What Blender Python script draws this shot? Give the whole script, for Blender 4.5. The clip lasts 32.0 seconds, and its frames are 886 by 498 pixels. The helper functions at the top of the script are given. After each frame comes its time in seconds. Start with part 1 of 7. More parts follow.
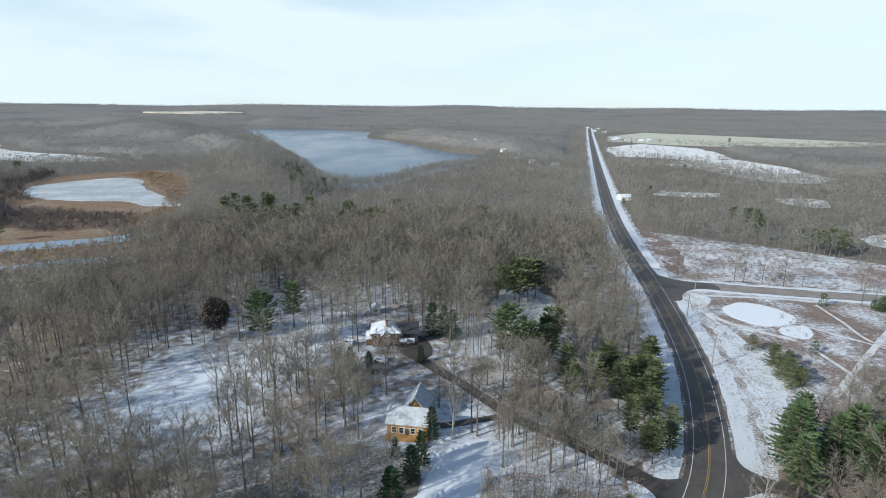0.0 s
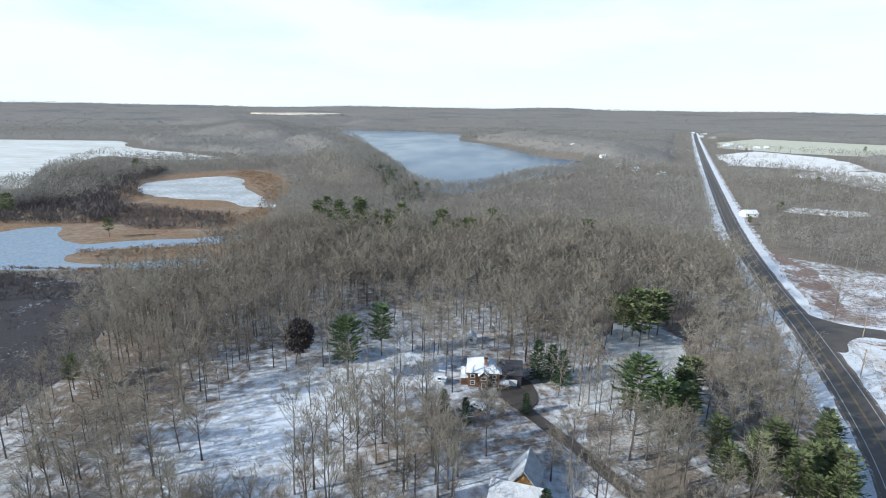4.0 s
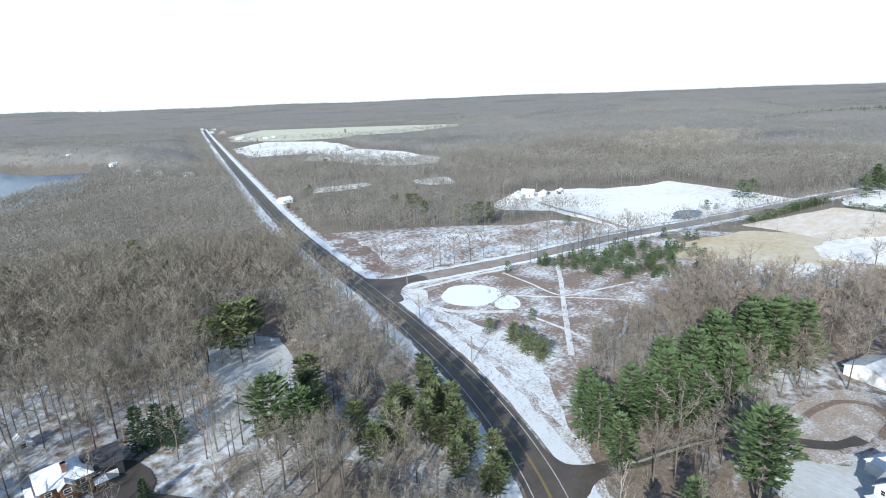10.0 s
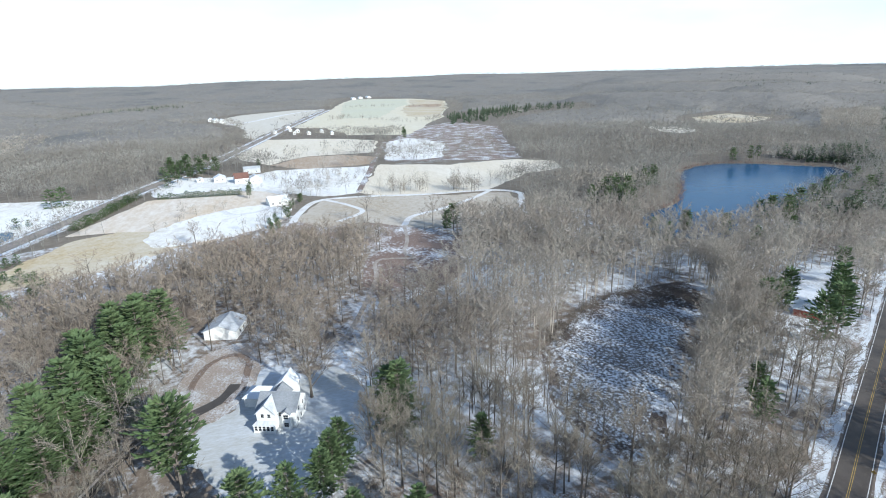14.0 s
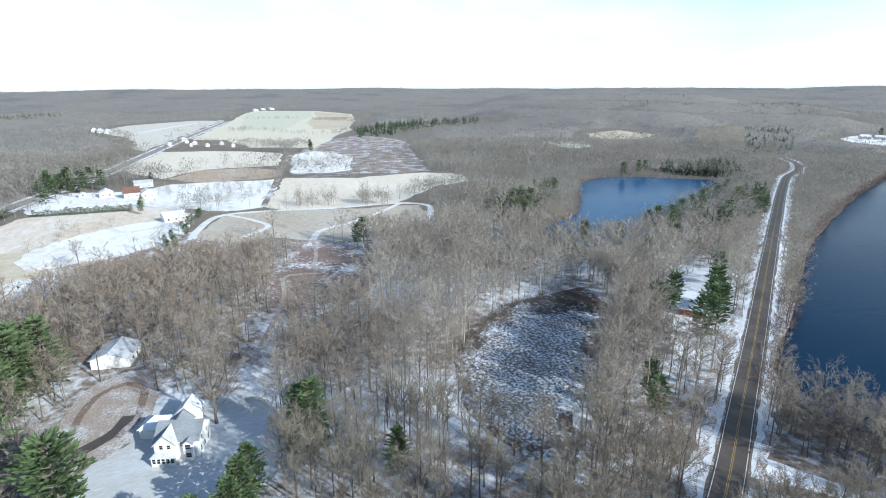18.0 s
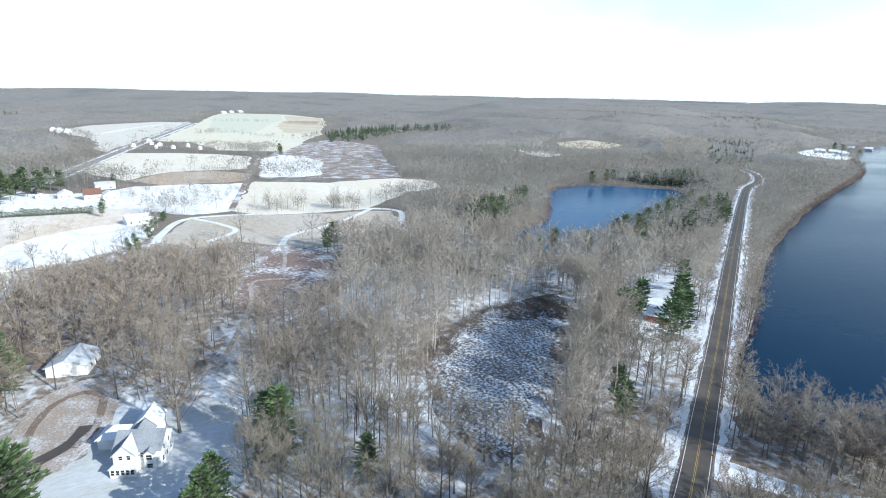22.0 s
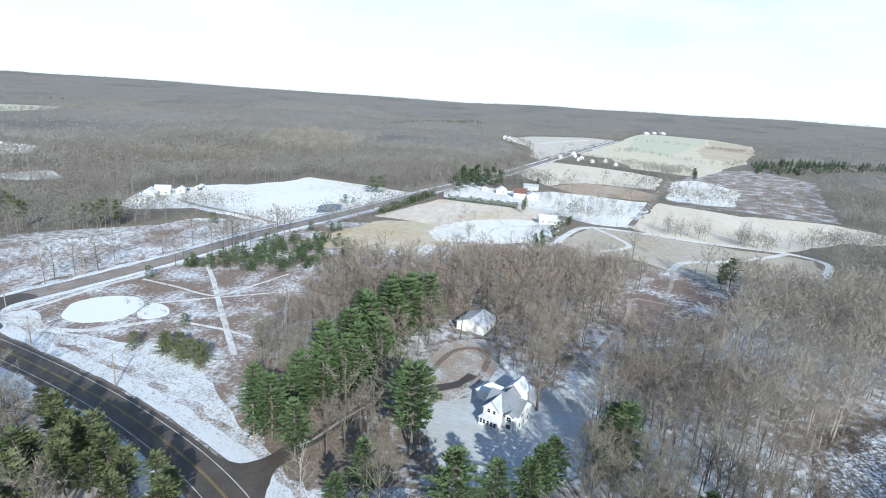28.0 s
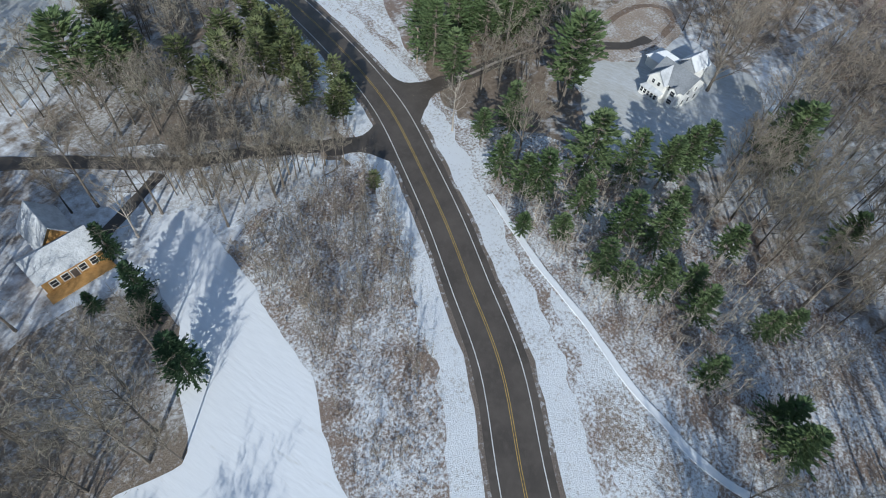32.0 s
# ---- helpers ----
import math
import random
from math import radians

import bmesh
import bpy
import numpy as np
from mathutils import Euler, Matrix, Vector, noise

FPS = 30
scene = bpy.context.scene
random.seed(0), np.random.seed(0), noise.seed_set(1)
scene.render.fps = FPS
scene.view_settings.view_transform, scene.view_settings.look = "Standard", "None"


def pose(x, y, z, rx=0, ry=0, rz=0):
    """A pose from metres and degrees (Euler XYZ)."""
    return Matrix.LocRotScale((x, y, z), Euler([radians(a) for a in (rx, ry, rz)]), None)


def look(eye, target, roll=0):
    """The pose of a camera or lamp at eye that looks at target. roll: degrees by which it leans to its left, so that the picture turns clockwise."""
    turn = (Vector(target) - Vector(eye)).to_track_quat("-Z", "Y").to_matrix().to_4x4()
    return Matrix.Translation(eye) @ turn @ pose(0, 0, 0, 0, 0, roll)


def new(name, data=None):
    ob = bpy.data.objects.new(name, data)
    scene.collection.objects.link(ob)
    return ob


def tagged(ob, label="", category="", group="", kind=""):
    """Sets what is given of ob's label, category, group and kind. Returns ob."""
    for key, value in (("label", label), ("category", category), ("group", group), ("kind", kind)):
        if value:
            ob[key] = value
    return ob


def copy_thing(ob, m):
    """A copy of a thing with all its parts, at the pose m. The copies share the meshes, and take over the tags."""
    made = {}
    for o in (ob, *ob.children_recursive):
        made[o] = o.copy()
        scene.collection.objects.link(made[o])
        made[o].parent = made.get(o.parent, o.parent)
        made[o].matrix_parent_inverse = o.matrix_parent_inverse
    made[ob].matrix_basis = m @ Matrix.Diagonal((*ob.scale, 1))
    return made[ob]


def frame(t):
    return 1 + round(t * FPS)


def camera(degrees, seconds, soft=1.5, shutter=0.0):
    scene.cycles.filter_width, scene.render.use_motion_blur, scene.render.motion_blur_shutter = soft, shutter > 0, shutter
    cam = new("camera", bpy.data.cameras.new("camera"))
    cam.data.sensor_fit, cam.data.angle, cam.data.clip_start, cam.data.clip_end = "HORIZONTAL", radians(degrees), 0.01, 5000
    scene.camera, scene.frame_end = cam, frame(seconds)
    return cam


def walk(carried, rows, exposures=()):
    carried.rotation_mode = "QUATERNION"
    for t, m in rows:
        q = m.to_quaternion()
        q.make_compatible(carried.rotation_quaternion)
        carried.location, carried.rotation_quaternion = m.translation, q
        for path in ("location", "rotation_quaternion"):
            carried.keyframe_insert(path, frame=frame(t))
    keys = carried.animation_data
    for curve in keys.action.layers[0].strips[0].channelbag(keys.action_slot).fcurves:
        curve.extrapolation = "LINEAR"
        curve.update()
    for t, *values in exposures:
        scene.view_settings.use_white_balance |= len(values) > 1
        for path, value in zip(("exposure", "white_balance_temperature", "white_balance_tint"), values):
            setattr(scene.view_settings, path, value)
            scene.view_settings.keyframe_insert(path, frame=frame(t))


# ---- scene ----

# camera: seconds, place, turn
cam = camera(79.0, 32.0, soft=1.0)
PATH = [
    (0.0, 0.00, -0.00, 76.20, 75.21, -0.56, 0.00),
    (0.5, -0.84, 2.94, 76.46, 75.21, -0.53, 0.02),
    (1.0, -1.77, 5.84, 76.68, 75.24, -0.47, -0.05),
    (1.5, -2.71, 8.75, 76.80, 75.24, -0.45, -0.04),
    (2.0, -3.65, 11.73, 76.86, 75.28, -0.43, 0.30),
    (2.5, -4.53, 14.86, 76.83, 75.28, -0.57, 4.19),
    (3.0, -5.48, 18.11, 76.69, 75.31, -0.79, 8.09),
    (3.5, -6.65, 21.37, 76.57, 75.31, -0.86, 9.37),
    (5.5, -12.67, 33.96, 76.76, 75.45, -0.58, 9.06),
    (6.0, -13.98, 36.35, 77.00, 75.54, -0.36, 6.70),
    (6.5, -14.95, 37.91, 77.29, 75.60, 0.00, 2.09),
    (7.0, -15.45, 38.71, 77.41, 75.56, 0.58, -5.24),
    (7.5, -15.85, 39.15, 77.44, 75.18, 1.59, -21.51),
    (8.0, -16.10, 39.18, 77.55, 74.99, 1.73, -25.47),
    (8.5, -15.94, 39.05, 77.67, 74.92, 1.65, -25.79),
    (9.0, -15.55, 38.99, 77.77, 74.75, 1.80, -29.54),
    (9.5, -15.08, 39.03, 77.79, 74.60, 1.98, -33.50),
    (10.0, -14.65, 39.23, 77.74, 74.37, 2.20, -39.15),
    (10.5, -14.51, 39.46, 77.66, 74.05, 2.34, -47.66),
    (11.0, -14.67, 39.68, 77.62, 73.61, 2.37, -58.37),
    (11.5, -14.84, 39.78, 77.71, 73.14, 2.32, -69.76),
    (12.0, -14.88, 39.84, 77.91, 72.71, 2.33, -80.99),
    (12.5, -14.93, 39.88, 78.12, 72.33, 2.16, -90.93),
    (13.0, -15.00, 39.83, 78.17, 72.08, 1.94, -99.80),
    (13.5, -15.10, 39.76, 78.09, 72.11, 1.72, -103.02),
    (14.0, -15.25, 39.72, 78.02, 72.19, 1.56, -105.05),
    (14.5, -15.43, 39.66, 78.05, 72.37, 1.43, -106.82),
    (16.5, -16.07, 39.95, 78.30, 73.04, 0.59, -108.51),
    (17.0, -16.04, 39.99, 78.31, 73.15, 0.33, -109.15),
    (17.5, -15.95, 40.02, 78.22, 73.29, 0.17, -111.72),
    (18.0, -15.88, 40.00, 78.10, 73.44, 0.14, -114.55),
    (18.5, -15.82, 40.01, 78.04, 73.54, -0.03, -116.03),
    (19.0, -15.76, 40.06, 78.02, 73.60, -0.23, -117.24),
    (19.5, -15.68, 40.09, 78.04, 73.69, -0.41, -118.14),
    (20.0, -15.63, 40.16, 78.06, 73.78, -0.59, -118.50),
    (20.5, -15.62, 40.17, 78.06, 73.91, -0.84, -118.51),
    (21.0, -15.70, 40.16, 78.01, 74.02, -0.96, -118.23),
    (21.5, -15.76, 40.18, 78.02, 74.07, -1.10, -117.83),
    (22.0, -15.74, 40.20, 77.99, 74.14, -1.18, -117.42),
    (22.5, -15.71, 40.22, 77.91, 74.24, -1.28, -117.00),
    (23.0, -15.71, 40.27, 77.79, 74.35, -1.34, -116.61),
    (23.5, -15.64, 40.38, 77.73, 74.37, -1.66, -112.87),
    (24.0, -15.66, 40.48, 77.70, 74.30, -2.08, -106.42),
    (24.5, -15.73, 40.58, 77.70, 74.24, -2.39, -101.64),
    (25.0, -15.88, 40.73, 77.68, 74.22, -2.73, -97.11),
    (25.5, -16.12, 40.77, 77.64, 74.31, -2.94, -93.06),
    (27.5, -18.04, 40.39, 77.30, 74.52, -3.59, -79.59),
    (28.0, -18.14, 40.24, 77.25, 74.50, -3.58, -75.40),
    (28.5, -18.05, 40.01, 77.17, 74.46, -3.62, -71.10),
    (29.0, -17.87, 39.74, 77.12, 74.37, -3.59, -66.51),
    (29.5, -17.70, 39.51, 77.07, 74.38, -3.55, -63.71),
    (30.0, -17.57, 39.39, 77.00, 74.32, -3.50, -60.69),
    (30.5, -17.67, 39.36, 76.84, 73.91, -3.52, -58.02),
    (31.0, -17.95, 39.47, 76.71, 62.26, -3.73, -56.72),
    (31.5, -18.08, 39.66, 76.79, 50.10, -3.75, -56.22),
    (32.0, -18.02, 39.87, 76.99, 36.79, -3.69, -56.08),
]
walk(cam, [(r[0], pose(*r[1:])) for r in PATH], [(0.0, 0.14, 6040, 4), (2.0, 0.28, 6050, 5), (3.0, 0.34, 6030, 5), (6.0, 0.44, 5890, 6), (8.0, 0.35, 5880, 5), (9.0, 0.45, 5880, 5), (10.0, 0.56, 5920, 5), (11.0, 0.62, 5940, 5), (12.0, 0.5, 5900, 5), (13.0, 0.52, 5900, 5), (18.0, 0.59, 5830, 4), (20.0, 0.71, 5790, 4), (23.0, 0.78, 5790, 4), (25.0, 0.64, 5830, 4), (28.0, 0.48, 5850, 4), (30.5, 0.40, 6000, 4), (31.2, 0.40, 6000, 4), (32.0, 0.0, 6000, 5)])

# ---------------------------------------------------------------- light
SUN_AZ, SUN_EL = radians(240), radians(26)      # clockwise from +y, height
sun = new("sun", bpy.data.lights.new("sun", "SUN"))
sun.data.energy, sun.data.angle, sun.data.color = 4.7, radians(0.6), (1.0, 0.935, 0.845)
sun.matrix_world = look((0, 0, 300), (-math.sin(SUN_AZ) * math.cos(SUN_EL), -math.cos(SUN_AZ) * math.cos(SUN_EL), 300 - math.sin(SUN_EL)))

world = bpy.data.worlds.new("world")
scene.world = world
world.use_nodes = True
wn, wl = world.node_tree.nodes, world.node_tree.links
wn.clear()
sky = wn.new("ShaderNodeTexSky")
sky.sky_type, sky.sun_disc = "NISHITA", False
sky.sun_elevation, sky.sun_rotation = SUN_EL, SUN_AZ
sky.air_density, sky.dust_density, sky.ozone_density = 1.0, 0.4, 2.5
bg_sky = wn.new("ShaderNodeBackground")
bg_sky.inputs[1].default_value = 0.13
wl.new(sky.outputs[0], bg_sky.inputs[0])
bg_cloud = wn.new("ShaderNodeBackground")
bg_cloud.inputs[0].default_value = (0.875, 0.96, 1.0, 1)
bg_cloud.inputs[1].default_value = 0.90
wtc = wn.new("ShaderNodeTexCoord")
wsep = wn.new("ShaderNodeSeparateXYZ")
wl.new(wtc.outputs["Generated"], wsep.inputs[0])
wmap = wn.new("ShaderNodeMapping")
wmap.inputs["Scale"].default_value = (1.6, 2.4, 7.0)
wl.new(wtc.outputs["Generated"], wmap.inputs[0])
wnoise = wn.new("ShaderNodeTexNoise")
wnoise.inputs["Scale"].default_value, wnoise.inputs["Detail"].default_value = 1.6, 7
wl.new(wmap.outputs[0], wnoise.inputs["Vector"])
wr = wn.new("ShaderNodeMapRange")
wr.inputs["From Min"].default_value, wr.inputs["From Max"].default_value = 0.30, 0.56
wr.inputs["To Min"].default_value = 0.6
wl.new(wnoise.outputs[0], wr.inputs["Value"])
wr2 = wn.new("ShaderNodeMapRange")          # cloud deck thins out towards the zenith
wr2.inputs["From Min"].default_value, wr2.inputs["From Max"].default_value = 0.20, 0.42
wr2.inputs["To Min"].default_value, wr2.inputs["To Max"].default_value = 1.0, 0.08
wdot = wn.new("ShaderNodeVectorMath")       # and breaks up lower down in the south-east
wdot.operation = "DOT_PRODUCT"
wdot.inputs[1].default_value = (0.56, -0.83, 0.0)
wl.new(wtc.outputs["Generated"], wdot.inputs[0])
wr3 = wn.new("ShaderNodeMapRange")
wr3.inputs["From Min"].default_value, wr3.inputs["From Max"].default_value = 0.84, 0.99
wr3.inputs["To Min"].default_value, wr3.inputs["To Max"].default_value = 0.0, 0.13
wl.new(wdot.outputs["Value"], wr3.inputs["Value"])
wadd = wn.new("ShaderNodeMath")
wl.new(wsep.outputs[2], wadd.inputs[0])
wl.new(wr3.outputs[0], wadd.inputs[1])
wl.new(wadd.outputs[0], wr2.inputs["Value"])
wm = wn.new("ShaderNodeMath")
wm.operation = "MULTIPLY"
wl.new(wr.outputs[0], wm.inputs[0])
wl.new(wr2.outputs[0], wm.inputs[1])
wmix = wn.new("ShaderNodeMixShader")
wl.new(wm.outputs[0], wmix.inputs[0])
wl.new(bg_sky.outputs[0], wmix.inputs[1])
wl.new(bg_cloud.outputs[0], wmix.inputs[2])
wout = wn.new("ShaderNodeOutputWorld")
wl.new(wmix.outputs[0], wout.inputs[0])

# ---------------------------------------------------------------- materials
SNOW = (0.745, 0.775, 0.815, 1)


def base_mat(name, rough=0.9, spec=0.2):
    m = bpy.data.materials.new(name)
    m.use_nodes = True
    n, l = m.node_tree.nodes, m.node_tree.links
    b = n["Principled BSDF"]
    b.inputs["Roughness"].default_value = rough
    b.inputs["Specular IOR Level"].default_value = spec
    return m, n, l, b


def coords(n, l, stretch=None):
    tc = n.new("ShaderNodeTexCoord")
    if stretch is None:
        return tc.outputs["Object"]
    mp = n.new("ShaderNodeMapping")
    mp.inputs["Scale"].default_value = stretch[:3]
    if len(stretch) > 3:
        mp.inputs["Rotation"].default_value = (0, 0, stretch[3])
    l.new(tc.outputs["Object"], mp.inputs[0])
    return mp.outputs[0]


def noise_node(n, l, vec, scale, detail=4, rough=0.55):
    t = n.new("ShaderNodeTexNoise")
    t.inputs["Scale"].default_value, t.inputs["Detail"].default_value = scale, detail
    t.inputs["Roughness"].default_value = rough
    l.new(vec, t.inputs["Vector"])
    return t.outputs[0]


def ramp(n, l, fac, lo, hi, a=0.0, b=1.0):
    r = n.new("ShaderNodeMapRange")
    r.inputs["From Min"].default_value, r.inputs["From Max"].default_value = lo, hi
    r.inputs["To Min"].default_value, r.inputs["To Max"].default_value = a, b
    l.new(fac, r.inputs["Value"])
    return r.outputs[0]


def mix(n, l, fac, a, b):
    m = n.new("ShaderNodeMix")
    m.data_type = "RGBA"
    for sock, v in ((0, fac), (6, a), (7, b)):
        if hasattr(v, "links"):
            l.new(v, m.inputs[sock])
        elif sock == 0:
            m.inputs[0].default_value = v
        else:
            m.inputs[sock].default_value = (*v[:3], 1)
    return m.outputs[2]


def arith(n, l, op, a, b):
    m = n.new("ShaderNodeMath")
    m.operation = op
    for k, v in enumerate((a, b)):
        if hasattr(v, "links"):
            l.new(v, m.inputs[k])
        else:
            m.inputs[k].default_value = v
    return m.outputs[0]


def bump(n, l, b, height, strength=0.5, dist=0.1):
    k = n.new("ShaderNodeBump")
    k.inputs["Strength"].default_value, k.inputs["Distance"].default_value = strength, dist
    l.new(height, k.inputs["Height"])
    l.new(k.outputs[0], b.inputs["Normal"])


def land(name, c1, c2, cover, big=0.03, small=0.6, soft=0.05, stretch=None, mixed=0.5, snow=SNOW, drifts=(), relief=0.5):
    """Bare ground or grass under broken snow. cover: the share of snow; big, small: sizes of the patches in 1/m; drifts: (x, y, radius, gain) of places where more of it lies."""
    m, n, l, b = base_mat(name)
    vec = coords(n, l, stretch)
    n1, n2 = noise_node(n, l, vec, big, 5), noise_node(n, l, vec, small, 6, 0.7)
    n3 = noise_node(n, l, vec, small * 3.1, 3)
    bare = mix(n, l, ramp(n, l, n3, 0.35, 0.65), c1, c2)
    bare = mix(n, l, ramp(n, l, n1, 0.4, 0.62, 0, 0.6), bare, [(u + v) * 0.42 for u, v in zip(c1, c2)])
    k = arith(n, l, "ADD", arith(n, l, "MULTIPLY", n1, 1 - mixed), arith(n, l, "MULTIPLY", n2, mixed))
    for x, y, radius, gain in drifts:
        dv = n.new("ShaderNodeVectorMath")
        dv.operation = "DISTANCE"
        l.new(vec, dv.inputs[0])
        dv.inputs[1].default_value = (x, y, 0)
        k = arith(n, l, "ADD", k, ramp(n, l, dv.outputs["Value"], radius * 0.35, radius * 1.15, gain, 0.0))
    edge = 0.5 + (0.5 - cover) * 0.38
    fac = ramp(n, l, k, edge - soft, edge + soft)
    white = mix(n, l, n3, [0.90 * v for v in snow[:3]], snow)
    l.new(mix(n, l, fac, bare, white), b.inputs["Base Color"])
    bump(n, l, b, arith(n, l, "ADD", n2, n3), relief, 0.25)
    return m


def plain(name, c1, c2, scale=2.0, rough=0.85, spec=0.3, stretch=None, strength=0.3, dist=0.02, metal=0.0):
    m, n, l, b = base_mat(name, rough, spec)
    vec = coords(n, l, stretch)
    n1, n2 = noise_node(n, l, vec, scale, 5, 0.65), noise_node(n, l, vec, scale * 0.13, 3)
    col = mix(n, l, ramp(n, l, n1, 0.32, 0.68), c1, c2)
    l.new(mix(n, l, ramp(n, l, n2, 0.45, 0.7, 0, 0.45), col, [0.6 * v for v in c1]), b.inputs["Base Color"])
    b.inputs["Metallic"].default_value = metal
    bump(n, l, b, n1, strength, dist)
    return m


def foliage(name, c1, c2, spread=0.07, rough=0.75, c3=None, thin=0.0):
    """Twigs or needles: colour changes from tree to tree and from sprig to sprig."""
    m, n, l, b = base_mat(name, rough, 0.15)
    geo = n.new("ShaderNodeNewGeometry")
    info = n.new("ShaderNodeObjectInfo")
    n1 = noise_node(n, l, geo.outputs["Position"], spread, 2)
    f = arith(n, l, "ADD", arith(n, l, "MULTIPLY", ramp(n, l, n1, 0.34, 0.66), 0.75), arith(n, l, "MULTIPLY", geo.outputs["Random Per Island"], 0.25))
    f2 = arith(n, l, "ADD", arith(n, l, "MULTIPLY", f, 0.75), arith(n, l, "MULTIPLY", info.outputs["Random"], 0.25))
    col = mix(n, l, f2, c1, c2)
    if c3:          # a second kind of tree in loose stands
        n2 = noise_node(n, l, geo.outputs["Position"], 0.11, 3, 0.7)
        n3 = noise_node(n, l, geo.outputs["Position"], 0.013, 3)
        col = mix(n, l, ramp(n, l, arith(n, l, "ADD", arith(n, l, "MULTIPLY", n2, 0.6), arith(n, l, "MULTIPLY", n3, 0.4)), 0.42, 0.56, 0, 0.85), col, c3)
    l.new(col, b.inputs["Base Color"])
    if not thin:
        return m
    tr = n.new("ShaderNodeBsdfTranslucent")
    l.new(col, tr.inputs["Color"])
    ms = n.new("ShaderNodeMixShader")
    ms.inputs[0].default_value = thin
    l.new(b.outputs[0], ms.inputs[1])
    l.new(tr.outputs[0], ms.inputs[2])
    l.new(ms.outputs[0], n["Material Output"].inputs["Surface"])
    return m


DRIFTS = ((-48, 128, 48, 0.058), (-38, 192, 40, 0.09), (-67, 130, 26, 0.05), (28, 134, 24, 0.03), (-95, 86, 56, 0.035), (8, 112, 34, 0.07), (24, 172, 34, 0.075), (105, 48, 42, 0.03), (150, 5, 60, 0.04), (84, 8, 40, 0.04), (340, 345, 60, 0.14), (30, 140, 40, 0.02), (60, 120, 30, 0.02), (190, -60, 60, 0.05), (105, -105, 45, 0.08), (140, -140, 40, 0.06), (118, 34, 10, 0.10), (132, 33, 9, 0.08), (147, 29, 8, 0.06), (162, 23, 8, 0.05), (452, 378, 30, 0.10), (415, 428, 24, 0.09))
M_ground = land("woodland_floor", (0.15, 0.118, 0.094), (0.24, 0.195, 0.155), 0.33, 0.016, 0.30, 0.075, mixed=0.5, snow=(0.735, 0.775, 0.83), drifts=DRIFTS)
M_ground_far = land("far_woodland_floor", (0.16, 0.138, 0.112), (0.23, 0.20, 0.165), 0.0, 0.006, 0.06, 0.1)
M_leafy = land("leaf_litter_snow", (0.16, 0.13, 0.105), (0.25, 0.21, 0.17), 0.34, 0.06, 1.3, 0.09)
M_openwood = land("open_wood_snow", (0.17, 0.14, 0.11), (0.26, 0.22, 0.18), 0.62, 0.06, 1.3, 0.10, snow=(0.735, 0.775, 0.83))
M_lawn = land("snowy_lawn", (0.30, 0.27, 0.19), (0.36, 0.33, 0.22), 1.0, 0.04, 0.5, 0.12, (1, 0.22, 1, -0.55), snow=(0.76, 0.785, 0.82), relief=0.14)
M_thinlawn = land("thinly_snowed_lawn", (0.27, 0.25, 0.19), (0.35, 0.32, 0.25), 0.58, 0.07, 1.2, 0.24, (1, 0.3, 1, 0.25), snow=(0.66, 0.705, 0.765), relief=0.25)
M_snowfield = land("snow_field", (0.34, 0.29, 0.2), (0.42, 0.36, 0.26), 0.86, 0.012, 0.16, 0.14, (1, 1.4, 1, 0.4), snow=(0.79, 0.783, 0.77))
M_stubble = land("stubble_field", (0.46, 0.39, 0.27), (0.58, 0.51, 0.39), 0.50, 0.010, 0.11, 0.30, (0.5, 2.2, 1, 0.5), snow=(0.82, 0.775, 0.70))
M_pasture = land("thin_snow_pasture", (0.50, 0.395, 0.285), (0.60, 0.495, 0.375), 0.36, 0.018, 0.16, 0.16, (0.6, 1.6, 1, 0.3), snow=(0.80, 0.77, 0.73))
M_westfield = land("west_snow_field", (0.42, 0.42, 0.36), (0.52, 0.52, 0.46), 0.52, 0.010, 0.05, 0.16, (0.5, 1.6, 1, 0.2), snow=(0.76, 0.78, 0.78))
M_hay = land("dry_hay_meadow", (0.30, 0.245, 0.18), (0.43, 0.365, 0.28), 0.34, 0.02, 0.25, 0.2, snow=(0.62, 0.59, 0.54))
M_tan = land("tan_pasture", (0.40, 0.315, 0.19), (0.50, 0.415, 0.275), 0.30, 0.02, 0.2, 0.2, snow=(0.68, 0.65, 0.58))
M_green = land("pale_green_field", (0.46, 0.45, 0.31), (0.54, 0.52, 0.40), 0.34, 0.006, 0.05, 0.3, snow=(0.62, 0.62, 0.54))
M_yellowfield = land("yellowish_stubble_field", (0.53, 0.47, 0.33), (0.62, 0.56, 0.42), 0.36, 0.006, 0.05, 0.3, (0.4, 2.0, 1, 0.5), snow=(0.70, 0.67, 0.58))
M_duskfield = land("grey_tan_field", (0.45, 0.40, 0.32), (0.54, 0.49, 0.41), 0.40, 0.006, 0.05, 0.3, (0.5, 2.0, 1, -0.4), snow=(0.68, 0.66, 0.61))
M_brownfield = land("brown_ploughed_field", (0.30, 0.21, 0.14), (0.40, 0.30, 0.21), 0.22, 0.012, 0.16, 0.2, (0.4, 2.0, 1, 0.5), snow=(0.6, 0.55, 0.48))
M_meadow = land("brown_meadow_snow", (0.18, 0.14, 0.12), (0.31, 0.255, 0.215), 0.50, 0.035, 0.5, 0.07)
M_garden = land("garden_scrub_snow", (0.18, 0.135, 0.115), (0.28, 0.22, 0.185), 0.37, 0.07, 0.7, 0.07)
M_verge = land("snowy_verge", (0.18, 0.145, 0.11), (0.31, 0.26, 0.20), 0.80, 0.12, 1.9, 0.09, mixed=0.65, relief=0.8)
